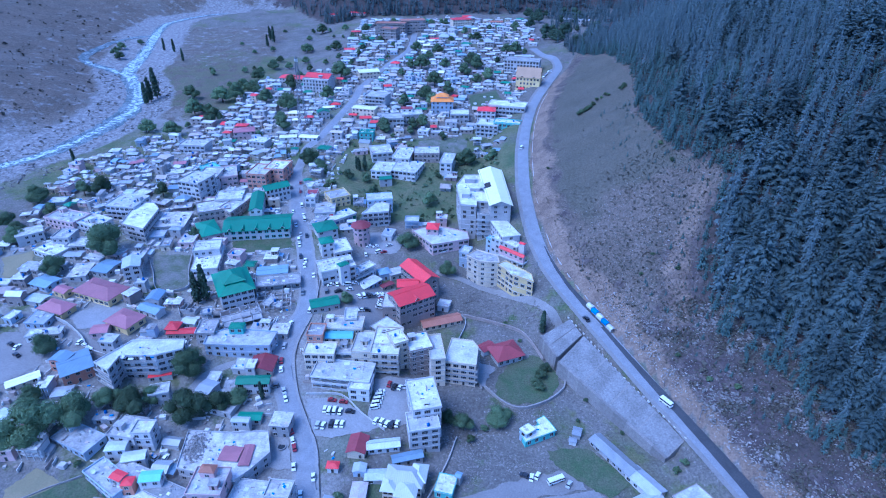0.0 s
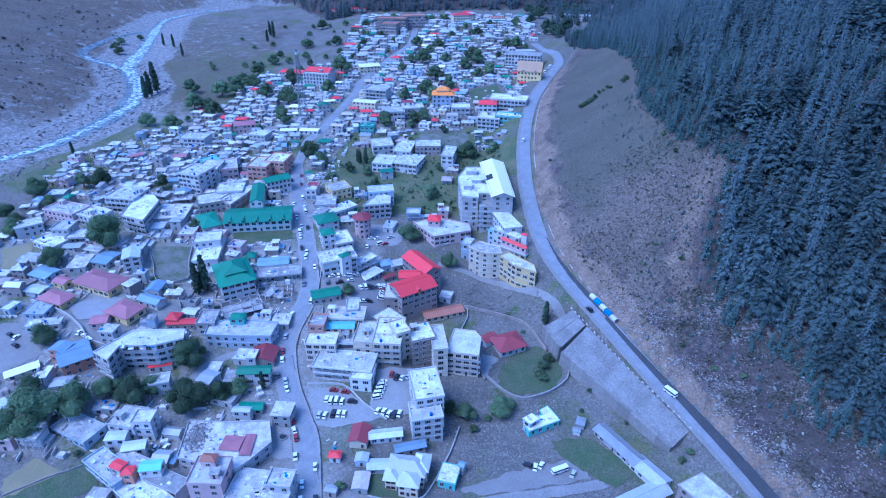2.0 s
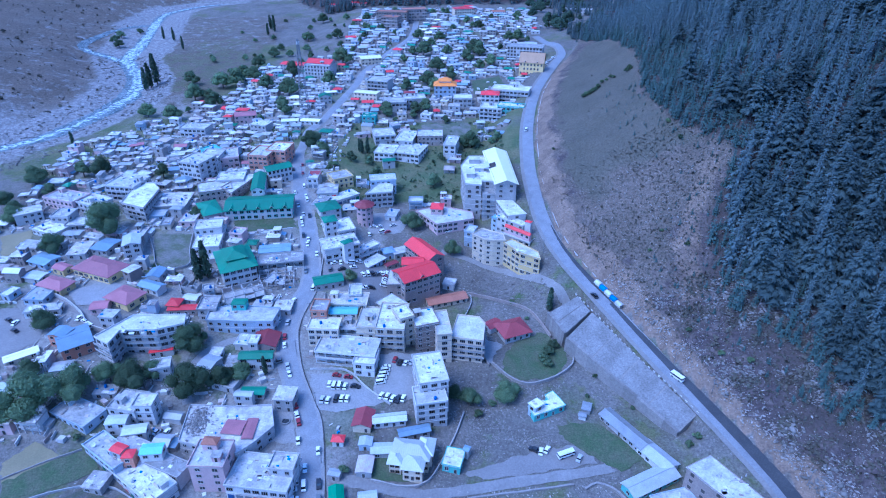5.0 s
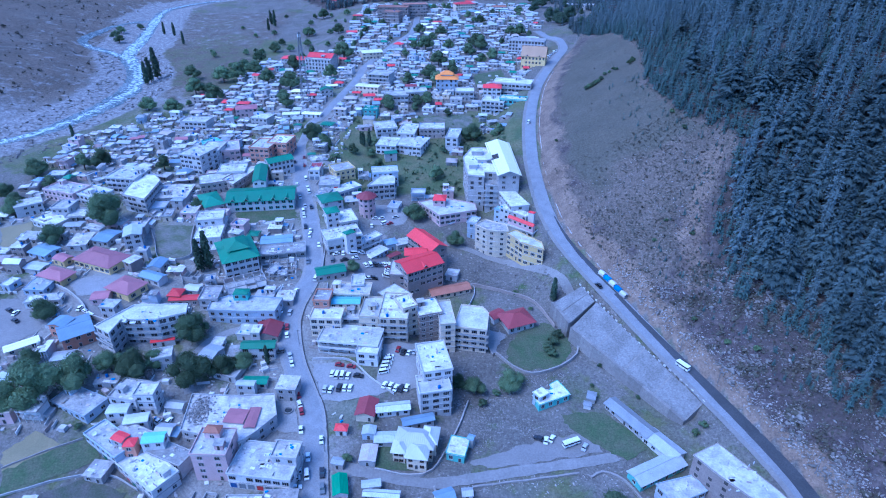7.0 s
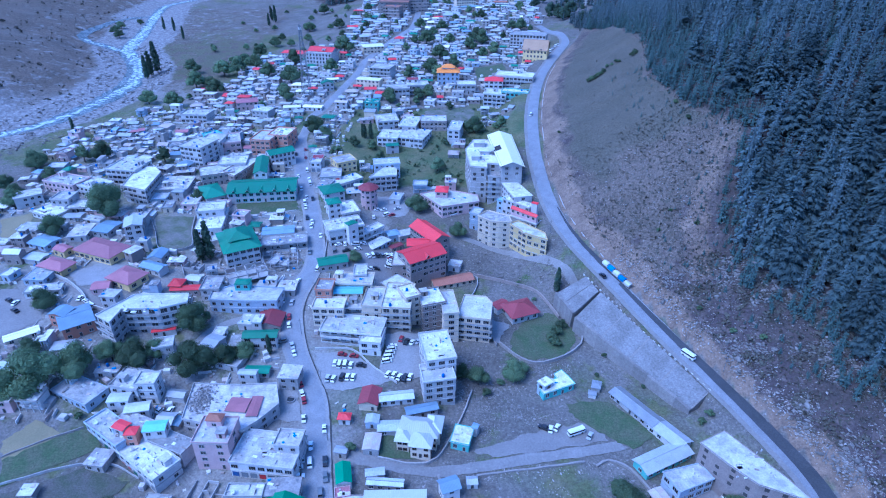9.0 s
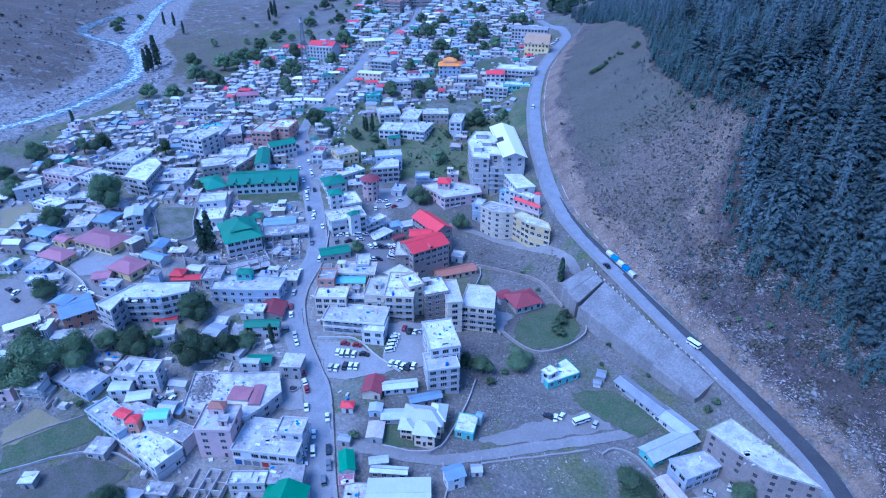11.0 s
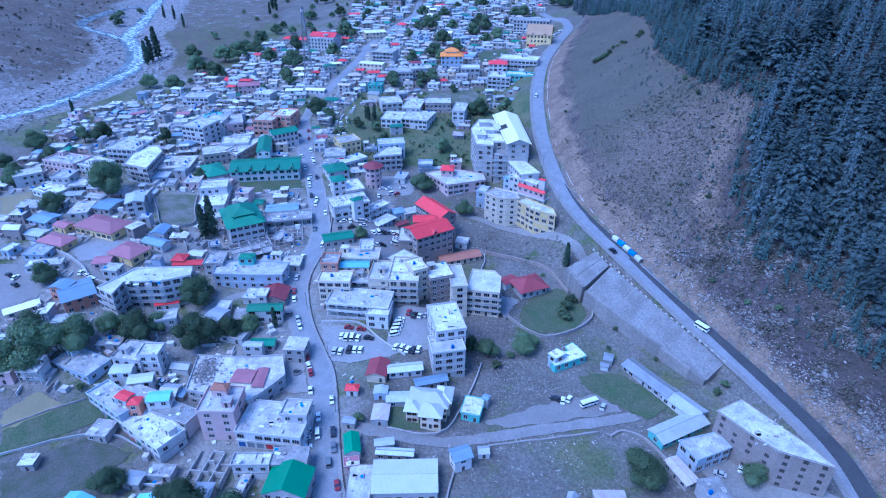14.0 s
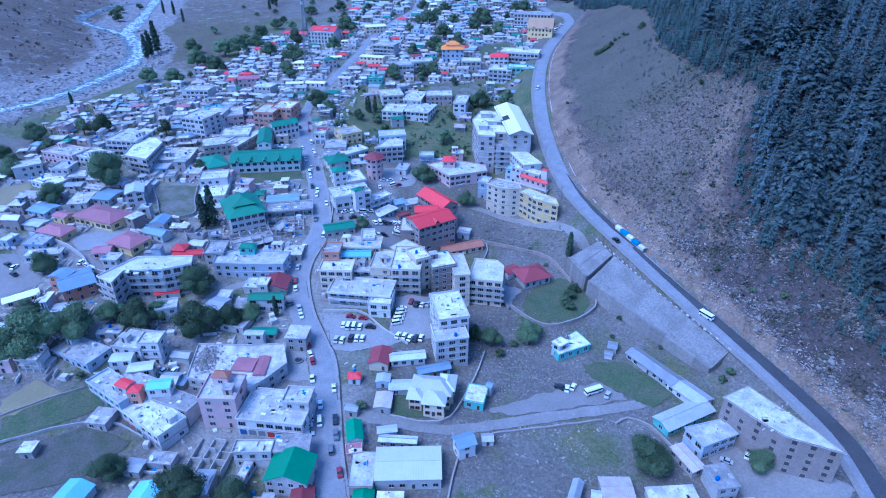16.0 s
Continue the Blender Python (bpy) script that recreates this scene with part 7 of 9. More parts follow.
def infill(x0, x1, y0, y1, tries, size, storeys, seed, clear, turn=12.0):
    """Houses strewn where there is room; clear(x, y) tells where none stand."""
    rng = random.Random(seed)
    for k in range(tries):
        x, y = rng.uniform(x0, x1), rng.uniform(y0, y1)
        w, d = rng.uniform(*size), rng.uniform(*size) * 0.8
        rot = rng.gauss(-4, turn)
        if clear(x, y) or not mark(x, y, rot, w + 0.4, d + 0.4, True):
            continue
        mark(x, y, rot, w, d)
        n = rng.choice(storeys)
        wall = rng.choice(("white", "white", "grey", "grey", "brick", "stone", "cream", "blue", "white", "pink"))
        flat = rng.random() < 0.64
        roof = rng.choice(("concrete", "concrete", "white", "white", "dirty")) if flat else rng.choice(("tin", "tin", "tin", "rust", "blue", "tin", "tin", "teal", "tin", "pink", "rust", "blue", "sheet"))
        small_house(x, y, rot, w, d, n if flat else min(n, 2), wall, roof, not flat, seed * 1000 + k)


def riverside(x, y):
    return x - at(RIV, y) < 62 or at(BYX, y) - x < 16


def town_left(x, y):
    if any(abs(x - a) < w and abs(y - b) < h for a, b, w, h in ((-153, 290, 18, 17), (-140, 251, 10, 10), (-176, 251, 12, 9), (-205, 222, 15, 13), (-118, 205, 8, 8), (-160, 212, 8, 6))):
        return True
    return riverside(x, y) or (y < 165 and x < -112) or (x > -62 - (y > 260) * 12) or (x < -225 and y < 260)


def town_mid(x, y):
    return riverside(x, y) or (x > -40 and 355 < y < 475 and ripple(x, y, 25.0, 3.0) > -0.35) or (-90 < x < -55 and 380 < y < 440)


def town_far(x, y):
    return riverside(x, y) or (y > 540 and x < -195) or (x < -215 and y > 505) or (-200 < x < -110 and y > 640)


def street_shops():
    """Rows of small shops along the main street."""
    rng = random.Random(4)
    line = smooth_line(MAIN, 5.4)
    nrm = sides(line)
    for (x, y), (nx, ny) in zip(line, nrm):
        if not 118 < y < 470:
            continue
        for side in (-1, 1):
            w, d = rng.uniform(3.8, 5.2), rng.uniform(3.6, 5.5)
            off = 5.6 + d / 2
            px, py = x + nx * side * off, y + ny * side * off
            rot = math.degrees(math.atan2(nx * side, -ny * side))
            if rng.random() < 0.25 or not mark(px, py, rot, w - 1.6, d - 1.6, True):
                continue
            mark(px, py, rot, w, d)
            if rng.random() < 0.6:
                flat_house(px, py, rot, w, d, 1, rng.choice(("white", "grey", "cream", "blue", "brick")), rng.choice(("concrete", "dirty", "white")), "bare", "small", 3.0, "shop", "shop", "beside the main street", seed=int(x * 7 + y), shops=True, fh=3.0, sides=False, room=False)
            else:
                roofed_house(px, py, rot, w, d, 1, rng.choice(("white", "grey", "brick")), rng.choice(("tin", "teal", "blue", "rust", "maroon", "sky", "tin")), "gable", "x", 0.5, "small", 3.0, "shop", "shop", "beside the main street", seed=int(x * 7 + y), fh=2.9, over=0.35, shops=True, sides_=False)


street_shops()
# ground kept for trees
FAR_TREES = [(-253, 352, 1.3), (-260, 328, 1.4), (-271, 336, 1.5), (-273, 370, 1.5), (-245, 379, 1.5), (-234, 384, 1.4), (-191, 378, 1.4), (-8, 586, 1.7), (30, 649, 1.9), (35, 637, 1.8), (44, 604, 1.5), (-102, 614, 2.1),
             (-250, 496, 1.5), (-226, 489, 1.6), (-224, 536, 1.8), (-201, 519, 1.6), (-243, 583, 1.7), (-199, 581, 2.0), (-210, 572, 2.0), (-141, 542, 1.9), (-151, 606, 1.7), (-22, 638, 1.8), (-16, 551, 1.6)]
tree_rng = random.Random(9)
for k in range(80):
    x, y = tree_rng.uniform(-215, 95), 480 + 390 * tree_rng.random() ** 1.1
    if not riverside(x, y) and mark(x, y, 0, 6, 6, True):
        FAR_TREES.append((x, y, tree_rng.uniform(0.8, 1.6)))
for x, y, s in FAR_TREES:
    mark(x, y, 0, 8 * s, 8 * s)
infill(-262, -66, 115, 330, 3200, (5, 11), (1, 1, 1, 2), 11, town_left)
infill(-275, -112, 330, 480, 2000, (5, 10.5), (1, 1, 1, 1, 2), 12, town_left)
infill(-98, 45, 330, 480, 500, (6, 11), (1, 1, 2), 13, town_mid)


def far_houses():
    """The small houses of the far town, too many to count."""
    keys_w, keys_r = list(WALLS), list(ROOFS)
    mats = [WALLS[k] for k in keys_w] + [ROOFS[k] for k in keys_r] + [GLASS]
    s = Shape()
    rng = random.Random(77)
    flat, sheet = ("concrete", "white", "dirty", "dirty", "concrete"), ("tin", "tin", "tin", "rust", "blue", "red", "teal", "tin", "tin", "tin", "cream", "rust", "tin")
    for x0, x1, y0, y1, tries, size in ((-215, 100, 480, 660, 14000, (4.5, 10.5)), (-130, 112, 660, 880, 4200, (6, 12))):
        for k in range(tries):
            x, y = rng.uniform(x0, x1), rng.uniform(y0, y1)
            w, d, rot = rng.uniform(*size), rng.uniform(*size) * 0.75, rng.gauss(-4, 12)
            if town_far(x, y) or not mark(x, y, rot, w + 0.6, d + 0.6, True):
                continue
            mark(x, y, rot, w, d)
            h = 2.7 * rng.choice((1, 1, 1, 1, 1, 1, 2))
            wall = keys_w.index(rng.choice(("white", "grey", "grey", "brick", "cream", "blue", "stone", "stone", "white", "brick")))
            part_ = Shape()
            part_.box(-w / 2, w / 2, -d / 2, d / 2, -3, h, wall)
            if rng.random() < 0.48:
                part_.box(-w / 2 - 0.15, w / 2 + 0.15, -d / 2 - 0.15, d / 2 + 0.15, h, h + 0.4, len(keys_w) + keys_r.index(rng.choice(flat)))
                if rng.random() < 0.3:
                    part_.box(-w / 4, w / 8, -d / 8, d / 3, h + 0.25, h + 2.5, wall)
            else:
                pitched(part_, w, d, h + 0.1, rng.uniform(0.7, 1.8), 0.45, rng.choice(("gable", "hip")), "x", 0.16, len(keys_w) + keys_r.index(rng.choice(sheet)))
            for f in range(int(h // 2.6)):
                for i in range(max(1, int(w // 3.4))):
                    u = -w / 2 + w * (i + 0.5) / max(1, int(w // 3.4))
                    part_.box(u - 0.7, u + 0.7, -d / 2 - 0.06, -d / 2 + 0.04, f * 2.7 + 0.8, f * 2.7 + 2.0, len(mats) - 1)
            m = pose(x, y, gz(x, y), 0, 0, rot)
            base = len(s.v)
            s.v += [tuple(m @ Vector(p)) for p in part_.v]
            s.f += [tuple(base + i for i in f) for f in part_.f]
            s.m += part_.m
    tagged(new("far_houses", s.mesh("far_houses", mats)), "crowded small white and grey houses of the far town", "houses", kind="stuff")


far_houses()


def clutter():
    """Bricks, boards, sheets and starter columns left on roofs and in yards, each too small to tell apart."""
    s = Shape()
    mats = [ROOFS["dirty"], WALLS["grey"], ROOFS["white"], WALLS["brick"], CLOTH[0], CLOTH[1], ROOFS["rust"], VOID]
    rng = random.Random(31)

    def bit(x, y, z, w, d, h, rot, m):
        q = Shape()
        q.box(-w / 2, w / 2, -d / 2, d / 2, -0.1, h)
        c, n = math.cos(rot), math.sin(rot)
        k = len(s.v)
        s.v += [(x + c * a - n * b, y + n * a + c * b, z + e) for a, b, e in q.v]
        s.f += [tuple(k + i for i in f) for f in q.f]
        s.m += [m] * 6

    for cx, cy, rot, w, d, z in ROOFTOPS:
        if cy > 480:
            continue
        r = radians(rot)
        c, n = math.cos(r), math.sin(r)
        for k in range(int(3 + w * d * (0.07 if w * d < 200 else 0.12))):
            u, v = rng.uniform(-0.44, 0.44) * w, rng.uniform(-0.44, 0.44) * d
            kind = rng.random()
            x, y = cx + c * u - n * v, cy + n * u + c * v
            if kind < 0.35:
                bit(x, y, z, 0.28, 0.28, rng.uniform(0.4, 1.1), r, 1)
            elif kind < 0.6:
                bit(x, y, z, rng.uniform(0.5, 1.6), rng.uniform(0.3, 1.0), rng.uniform(0.2, 0.6), r + rng.uniform(-0.4, 0.4), rng.choice((0, 3, 4, 5, 1)))
            elif kind < 0.68:
                bit(x, y, z, rng.uniform(1.2, 2.6), 0.14, rng.uniform(0.3, 0.8), r + rng.choice((0, 1.5708)), rng.choice((1, 2, 3)))
            else:
                bit(x, y, z, rng.uniform(1.0, 3.0), rng.uniform(0.8, 2.0), 0.12, r + rng.uniform(-0.3, 0.3), rng.choice((0, 4, 6, 1, 2, 0)))
    for k in range(6500):
        x, y = rng.uniform(-262, -45), rng.uniform(118, 470)
        if town_left(x, y) and not (-62 < x < -45 and y < 180):
            continue
        if not mark(x, y, 0, 1.5, 1.5, True):
            continue
        kind = rng.random()
        z = gz(x, y)
        if kind < 0.3:
            bit(x, y, z, rng.uniform(3, 9), 0.25, rng.uniform(0.7, 1.6), rng.choice((0, 1.57)) + rng.gauss(-0.05, 0.15), rng.choice((1, 1, 3, 2)))
        elif kind < 0.5:
            bit(x, y, z, rng.uniform(1.5, 3.5), rng.uniform(1.2, 2.5), rng.uniform(1.2, 2.3), rng.gauss(0, 0.3), rng.choice((0, 1, 2, 3, 4, 6)))
        else:
            bit(x, y, z, rng.uniform(0.4, 1.8), rng.uniform(0.4, 1.4), rng.uniform(0.15, 0.7), rng.uniform(0, 3), rng.choice((0, 0, 1, 2, 3, 4, 5, 6)))
    for k in range(2600):
        x, y = rng.uniform(-210, 95), rng.uniform(470, 680)
        if town_far(x, y) or not mark(x, y, 0, 1.5, 1.5, True):
            continue
        bit(x, y, gz(x, y), rng.uniform(1.0, 5.0), rng.choice((0.3, 1.2, 2.2)), rng.uniform(0.4, 1.9), rng.gauss(0, 0.3), rng.choice((0, 1, 2, 4, 2, 6)))
    tagged(new("yard_clutter", s.mesh("yard_clutter", mats)), "odds and ends of building material on roofs and in yards", "clutter", kind="stuff")


clutter()
# ---- trees ----
def mesh_of(name, verts, faces, materials, slots=None):
    me = bpy.data.meshes.new(name)
    me.from_pydata(verts.tolist() if hasattr(verts, "tolist") else verts, [], faces.tolist() if hasattr(faces, "tolist") else faces)
    for m in materials:
        me.materials.append(m)
    if slots is not None:
        me.polygons.foreach_set("material_index", slots)
    return me


def leaf_cards(rng, centres, radii, count, size):
    """Small folded leaf clumps over the shells of several lumps."""
    k = rng.randint(0, len(centres), count)
    v = rng.normal(size=(count, 3))
    v /= np.linalg.norm(v, axis=1)[:, None]
    v[:, 2] = np.where(v[:, 2] < -0.45, -v[:, 2], v[:, 2])
    p = centres[k] + v * radii[k][:, None] * (0.70 + 0.38 * rng.rand(count, 1)) * np.array([1, 1, 0.85])
    a = np.cross(v, rng.normal(size=(count, 3)))
    a /= np.linalg.norm(a, axis=1)[:, None]
    b = np.cross(v, a) + 0.5 * v * (rng.rand(count, 1) - 0.5)
    s = (size * (0.6 + 0.8 * rng.rand(count)))[:, None]
    mid = p + v * s * 0.25
    verts = np.stack([p - a * s, mid - b * s * 0.7, p + a * s, mid + b * s * 0.7], 1).reshape(-1, 3)
    i = np.arange(count)[:, None] * 4
    return verts, np.concatenate([i + [0, 1, 2], i + [0, 2, 3]], 1).reshape(-1, 3)


def trunk_shape(h, r, limbs, rng):
    s = Shape()
    s.tube(0, 0, -1.0, h * 0.35, r, r * 0.75, 7)
    s.tube(0, 0, h * 0.35, h * 0.62, r * 0.75, r * 0.35, 6)
    for k in range(limbs):
        a = 2 * math.pi * k / limbs + rng.rand()
        z = h * (0.25 + 0.2 * rng.rand())
        s.beam((0, 0, z), (math.cos(a) * h * 0.24, math.sin(a) * h * 0.24, z + h * 0.27), r * 0.55)
    return s


def broadleaf(seed, h, w, material, count=1500, size=0.55):
    rng = np.random.RandomState(seed)
    n = 11
    ang, rad = rng.rand(n) * 6.28, rng.rand(n) ** 0.6 * w * 0.34
    centres = np.stack([np.cos(ang) * rad, np.sin(ang) * rad, h * (0.30 + 0.50 * rng.rand(n) * (1 - 0.5 * rad / (w * 0.34)))], 1)
    centres[0] = (0, 0, h * 0.72)
    radii = w * (0.16 + 0.12 * rng.rand(n))
    v, f = leaf_cards(rng, centres, radii, count, size)
    for c, r in zip(centres, radii):
        bm = bmesh.new()
        bmesh.ops.create_icosphere(bm, subdivisions=2, radius=float(r) * 0.70)
        w_ = np.array([q.co[:] for q in bm.verts]) * (0.82 + 0.36 * rng.rand(len(bm.verts), 1)) * np.array([1, 1, 0.85]) + c
        f = np.concatenate([f, np.array([[q.index for q in g.verts] for g in bm.faces]) + len(v)])
        v = np.concatenate([v, w_])
        bm.free()
    return trunk_shape(h, h * 0.035, 5, rng).mesh("trunk", BARK), mesh_of("crown", v, f, [material])


def column_tree(seed, h, w, material, count=800):
    rng = np.random.RandomState(seed)
    n = 12
    z = np.linspace(0.12, 0.93, n)
    centres = np.stack([rng.normal(size=n) * 0.18, rng.normal(size=n) * 0.18, z * h], 1)
    radii = w * 0.5 * np.interp(z, [0, 0.25, 0.6, 1.0], [0.55, 1.0, 0.8, 0.25])
    v, f = leaf_cards(rng, centres, radii, count, 0.5)
    s = Shape()
    s.tube(0, 0, -1, h * 0.8, h * 0.018, 0.05, 6)
    return s.mesh("trunk", BARK), mesh_of("crown", v, f, [material])


def conifer_arrays(seed, h, w, tiers, boughs, pairs=3, bare=0.06, power=0.85, sag=0.45):
    """Whorls of drooping boughs round a slim core; each bough is a feather of short twigs."""
    rng = np.random.RandomState(seed)
    n = 5
    verts = [(0, 0, h * 0.93)] + [(w * 0.11 * math.cos(6.283 * j / n), w * 0.11 * math.sin(6.283 * j / n), h * bare) for j in range(n)]
    faces = [(0, 1 + j, 1 + (j + 1) % n) for j in range(n)]
    for k in range(tiers):
        u = (k + 0.7 * rng.rand()) / tiers
        z, turn = h * (bare + (1 - bare) * u ** 0.92), rng.rand() * 6.283
        full = w * 0.5 * (1 - u) ** power * (0.78 + 0.35 * rng.rand()) + 0.25
        count = max(4, int(round(boughs * (0.5 + 0.5 * (1 - u)))))
        for j in range(count):
            a = turn + 6.283 * (j + 0.6 * rng.rand()) / count
            reach = full * (0.55 + 0.6 * rng.rand())
            lift = reach * (0.12 + 0.2 * rng.rand()) * (1 - 0.7 * u) + 0.5 * u * reach
            dip = reach * sag * (0.6 + 0.8 * rng.rand())
            c, s_ = math.cos(a), math.sin(a)

            def on(f, side=0.0, low=0.0):
                r = reach * f
                return (r * c - side * s_, r * s_ + side * c, z + lift * min(1, 2 * f) - dip * f * f - low)

            for q in range(pairs):
                f = 0.25 + 0.62 * (q + 0.5 * rng.rand()) / pairs
                root_w = min(0.20, 0.55 / pairs)
                long = reach * (0.34 - 0.17 * f + (0.22 if pairs == 1 else 0)) * (0.7 + 0.6 * rng.rand()) + 0.18
                for side in (-1, 1):
                    i = len(verts)
                    verts += [on(f - root_w), on(f + root_w), on(f + 0.14 + 0.1 * rng.rand(), side * long, long * (0.15 + 0.3 * rng.rand()))]
                    faces.append((i, i + 1, i + 2) if side > 0 else (i + 1, i, i + 2))
            i = len(verts)
            t = reach * 0.07 + 0.12
            verts += [on(0.62, t), on(0.62, -t), on(1.05, 0.0, 0.1 * reach * rng.rand())]
            faces.append((i + 1, i + 2, i))
    return np.array(verts), np.array(faces)


def tree_kinds():
    kinds = {}
    for name, (trunk, crown), label in (
            ("walnut", broadleaf(1, 10, 11.5, LEAF[0], 5200, 0.20), "large spreading broadleaf tree with a dark green crown"),
            ("walnut_b", broadleaf(2, 9.5, 12, LEAF[0], 5200, 0.20), "large spreading broadleaf tree with an uneven dark crown"),
            ("willow", broadleaf(3, 8.5, 8.5, LEAF[1], 2400, 0.21), "medium broadleaf tree with a grey-green crown"),
            ("far_tree", broadleaf(8, 9.5, 10, LEAF[0], 700, 0.42), "broadleaf tree with a dark green crown between houses"),
            ("bush", broadleaf(4, 4.5, 5, LEAF[1], 600, 0.27), "low rounded green bush"),
            ("poplar", column_tree(5, 15, 3.6, LEAF[2]), "tall narrow dark green poplar tree"),
            ("poplar_b", column_tree(6, 13, 3.0, LEAF[2]), "slim dark green poplar tree")):
        t = thing("tree" if name != "bush" else "bush", pose(0, -900, 0), label, "tree" if name != "bush" else "bush", "town trees")
        part("trunk", trunk, None, t)
        part("crown", crown, None, t)
        kinds[name] = t
    return kinds


TREES = tree_kinds()
PLACED = set()


def tree(kind, x, y, scale=1.0, turn=0.0):
    m = pose(x, y, gz(x, y) - 0.15, 0, 0, turn) @ Matrix.Diagonal((scale, scale, scale * (0.92 + 0.16 * ((x * 7.3) % 1)), 1))
    if kind not in PLACED:
        PLACED.add(kind)
        TREES[kind].matrix_basis = m
        return TREES[kind]
    t = copy_thing(TREES[kind], m)
    t.matrix_basis = m
    return t


for x, y, s in ((-197, 306, 1.35), (-217, 287, 0.8), (-119, 216, 1.0), (-111, 193.4, 1.05), (-98, 197, 0.8), (-134, 195.6, 0.95), (-154, 189, 1.1), (-169, 180, 1.4), (-178, 174, 0.9), (-180, 198, 0.7), (23.6, 196.6, 0.75), (-21.6, 326, 0.9),
                (2.7, 304, 0.65), (-101, 428, 0.9), (-91.5, 417, 0.8), (18, 432, 1.0), (-52, 267, 0.01 + 0.5), (-152, 327, 0.5), (54.8, 131.8, 1.0), (-92.6, 122, 1.0), (-75.6, 121, 0.8), (-129, 200, 0.6), (-145, 196, 0.7), (-188, 224, 0.8), (-118, 128, 0.75), (-258, 320, 0.8), (-92, 202, 0.6), (2.3, 197, 0.5), (9, 192, 0.6)):
    tree("walnut" if int(x * 3) % 2 else "walnut_b", x, y, s * 1.5, x * 37)
for x, y, s in FAR_TREES + [(-40.4, 155.8, 0.6), (93.6, 131.3, 0.95)]:
    tree("far_tree" if y > 400 else "willow" if int(x) % 3 else "walnut_b", x, y, s, x * 23)
for x, y, s in ((-129, 264, 1.35), (-125.8, 267, 1.5), (-131, 268, 1.1), (51.8, 254, 1.05), (-81, 203.5, 0.7), (-282, 436, 0.9), (-62, 420, 0.9), (-58, 421, 1.0), (-64, 422, 0.8), (-282, 580, 1.9), (-279, 588, 2.1), (-283, 572, 1.6),
                (-341, 765, 1.0), (-325, 755, 1.1), (-301, 718, 1.0), (-215, 800, 1.4), (-222, 812, 1.3), (-218, 780, 1.2), (-226, 825, 1.3)):
    tree("poplar" if int(x) % 2 else "poplar_b", x, y, s, x * 31)
rng = random.Random(5)
for k in range(45):
    x, y = rng.uniform(-90, 40), rng.uniform(355, 478)
    if not riverside(x, y) and mark(x, y, 0, 4, 4, True):
        tree(rng.choice(("bush", "bush", "bush", "far_tree")), x, y, rng.uniform(0.6, 1.15), rng.uniform(0, 360))
for k in range(90):
    x, y = rng.uniform(-270, 100), rng.uniform(400, 860)
    if not riverside(x, y) and mark(x, y, 0, 3, 3, True):
        tree("far_tree", x, y, rng.uniform(0.45, 1.0), rng.uniform(0, 360))
for k in range(60):
    x, y = rng.uniform(-260, -85), rng.uniform(150, 400)
    if not riverside(x, y) and mark(x, y, 0, 3, 3, True):
        tree(rng.choice(("bush", "bush", "willow")), x, y, rng.uniform(0.35, 0.8), rng.uniform(0, 360))
for x, y, s in ((102.5, 449, 0.8), (104.8, 450.2, 0.9), (107, 450.6, 0.85), (109.4, 451.4, 0.9), (111.8, 452.6, 0.8), (114, 454.6, 0.8), (117.5, 459, 0.7), (121, 460, 0.6), (124.5, 462, 0.7), (126, 459, 0.6), (136, 462, 0.9), (139, 466, 1.0), (70.5, 381, 0.5), (102.5, 266.5, 0.5), (110, 275, 0.5), (118.5, 261, 0.6), (131, 349, 0.7), (131.5, 328, 0.7), (108, 218, 0.6), (117, 203, 0.7), (126, 196, 0.7), (47, 224, 1.3), (50, 229, 1.2), (46, 216, 1.0), (66, 209, 0.5), (78, 190, 0.45), (44, 219, 1.3), (29, 200, 1.0), (60, 197, 0.45), (33, 262, 0.6), (40, 250, 0.5), (12, 186, 0.9), (18, 192, 0.8), (-2, 144, 0.5), (98, 171, 0.8), (94, 168, 0.7), (-390, 745, 2.6), (-380, 730, 2.4), (-395, 770, 2.2), (-385, 800, 1.8)):
    tree("bush", x, y, s, x * 41)

# conifers of the hillside: the foremost as trees of their own, the rest as one wood
PINES = [conifer_arrays(20 + k, (27, 31, 24, 29)[k], (16.0, 18.0, 14.0, 18.5)[k], 26, 12, 6, 0.10, 0.62, 0.24) for k in range(4)]
BROAD = [conifer_arrays(80 + k, (27, 31, 24)[k], (16.0, 18.0, 14.0)[k], 20, 10, 3, 0.10, 0.62, 0.26) for k in range(3)]
TALL = [conifer_arrays(40 + k, (24, 27, 21, 29)[k], (9.0, 10.0, 8.5, 11.0)[k], 15, 7, 2, 0.05, 0.80, 0.36) for k in range(4)]
YOUNG = [conifer_arrays(60 + k, (9, 11, 8, 12, 10)[k], (4.8, 5.4, 4.6, 5.8, 4.6)[k], 8, 6, 1, 0.03, 0.80, 0.40) for k in range(5)]
THIN = [conifer_arrays(30 + k, 20 + 2 * k, 10.0, 7, 5, 1, 0.04, 0.8, 0.45) for k in range(3)]


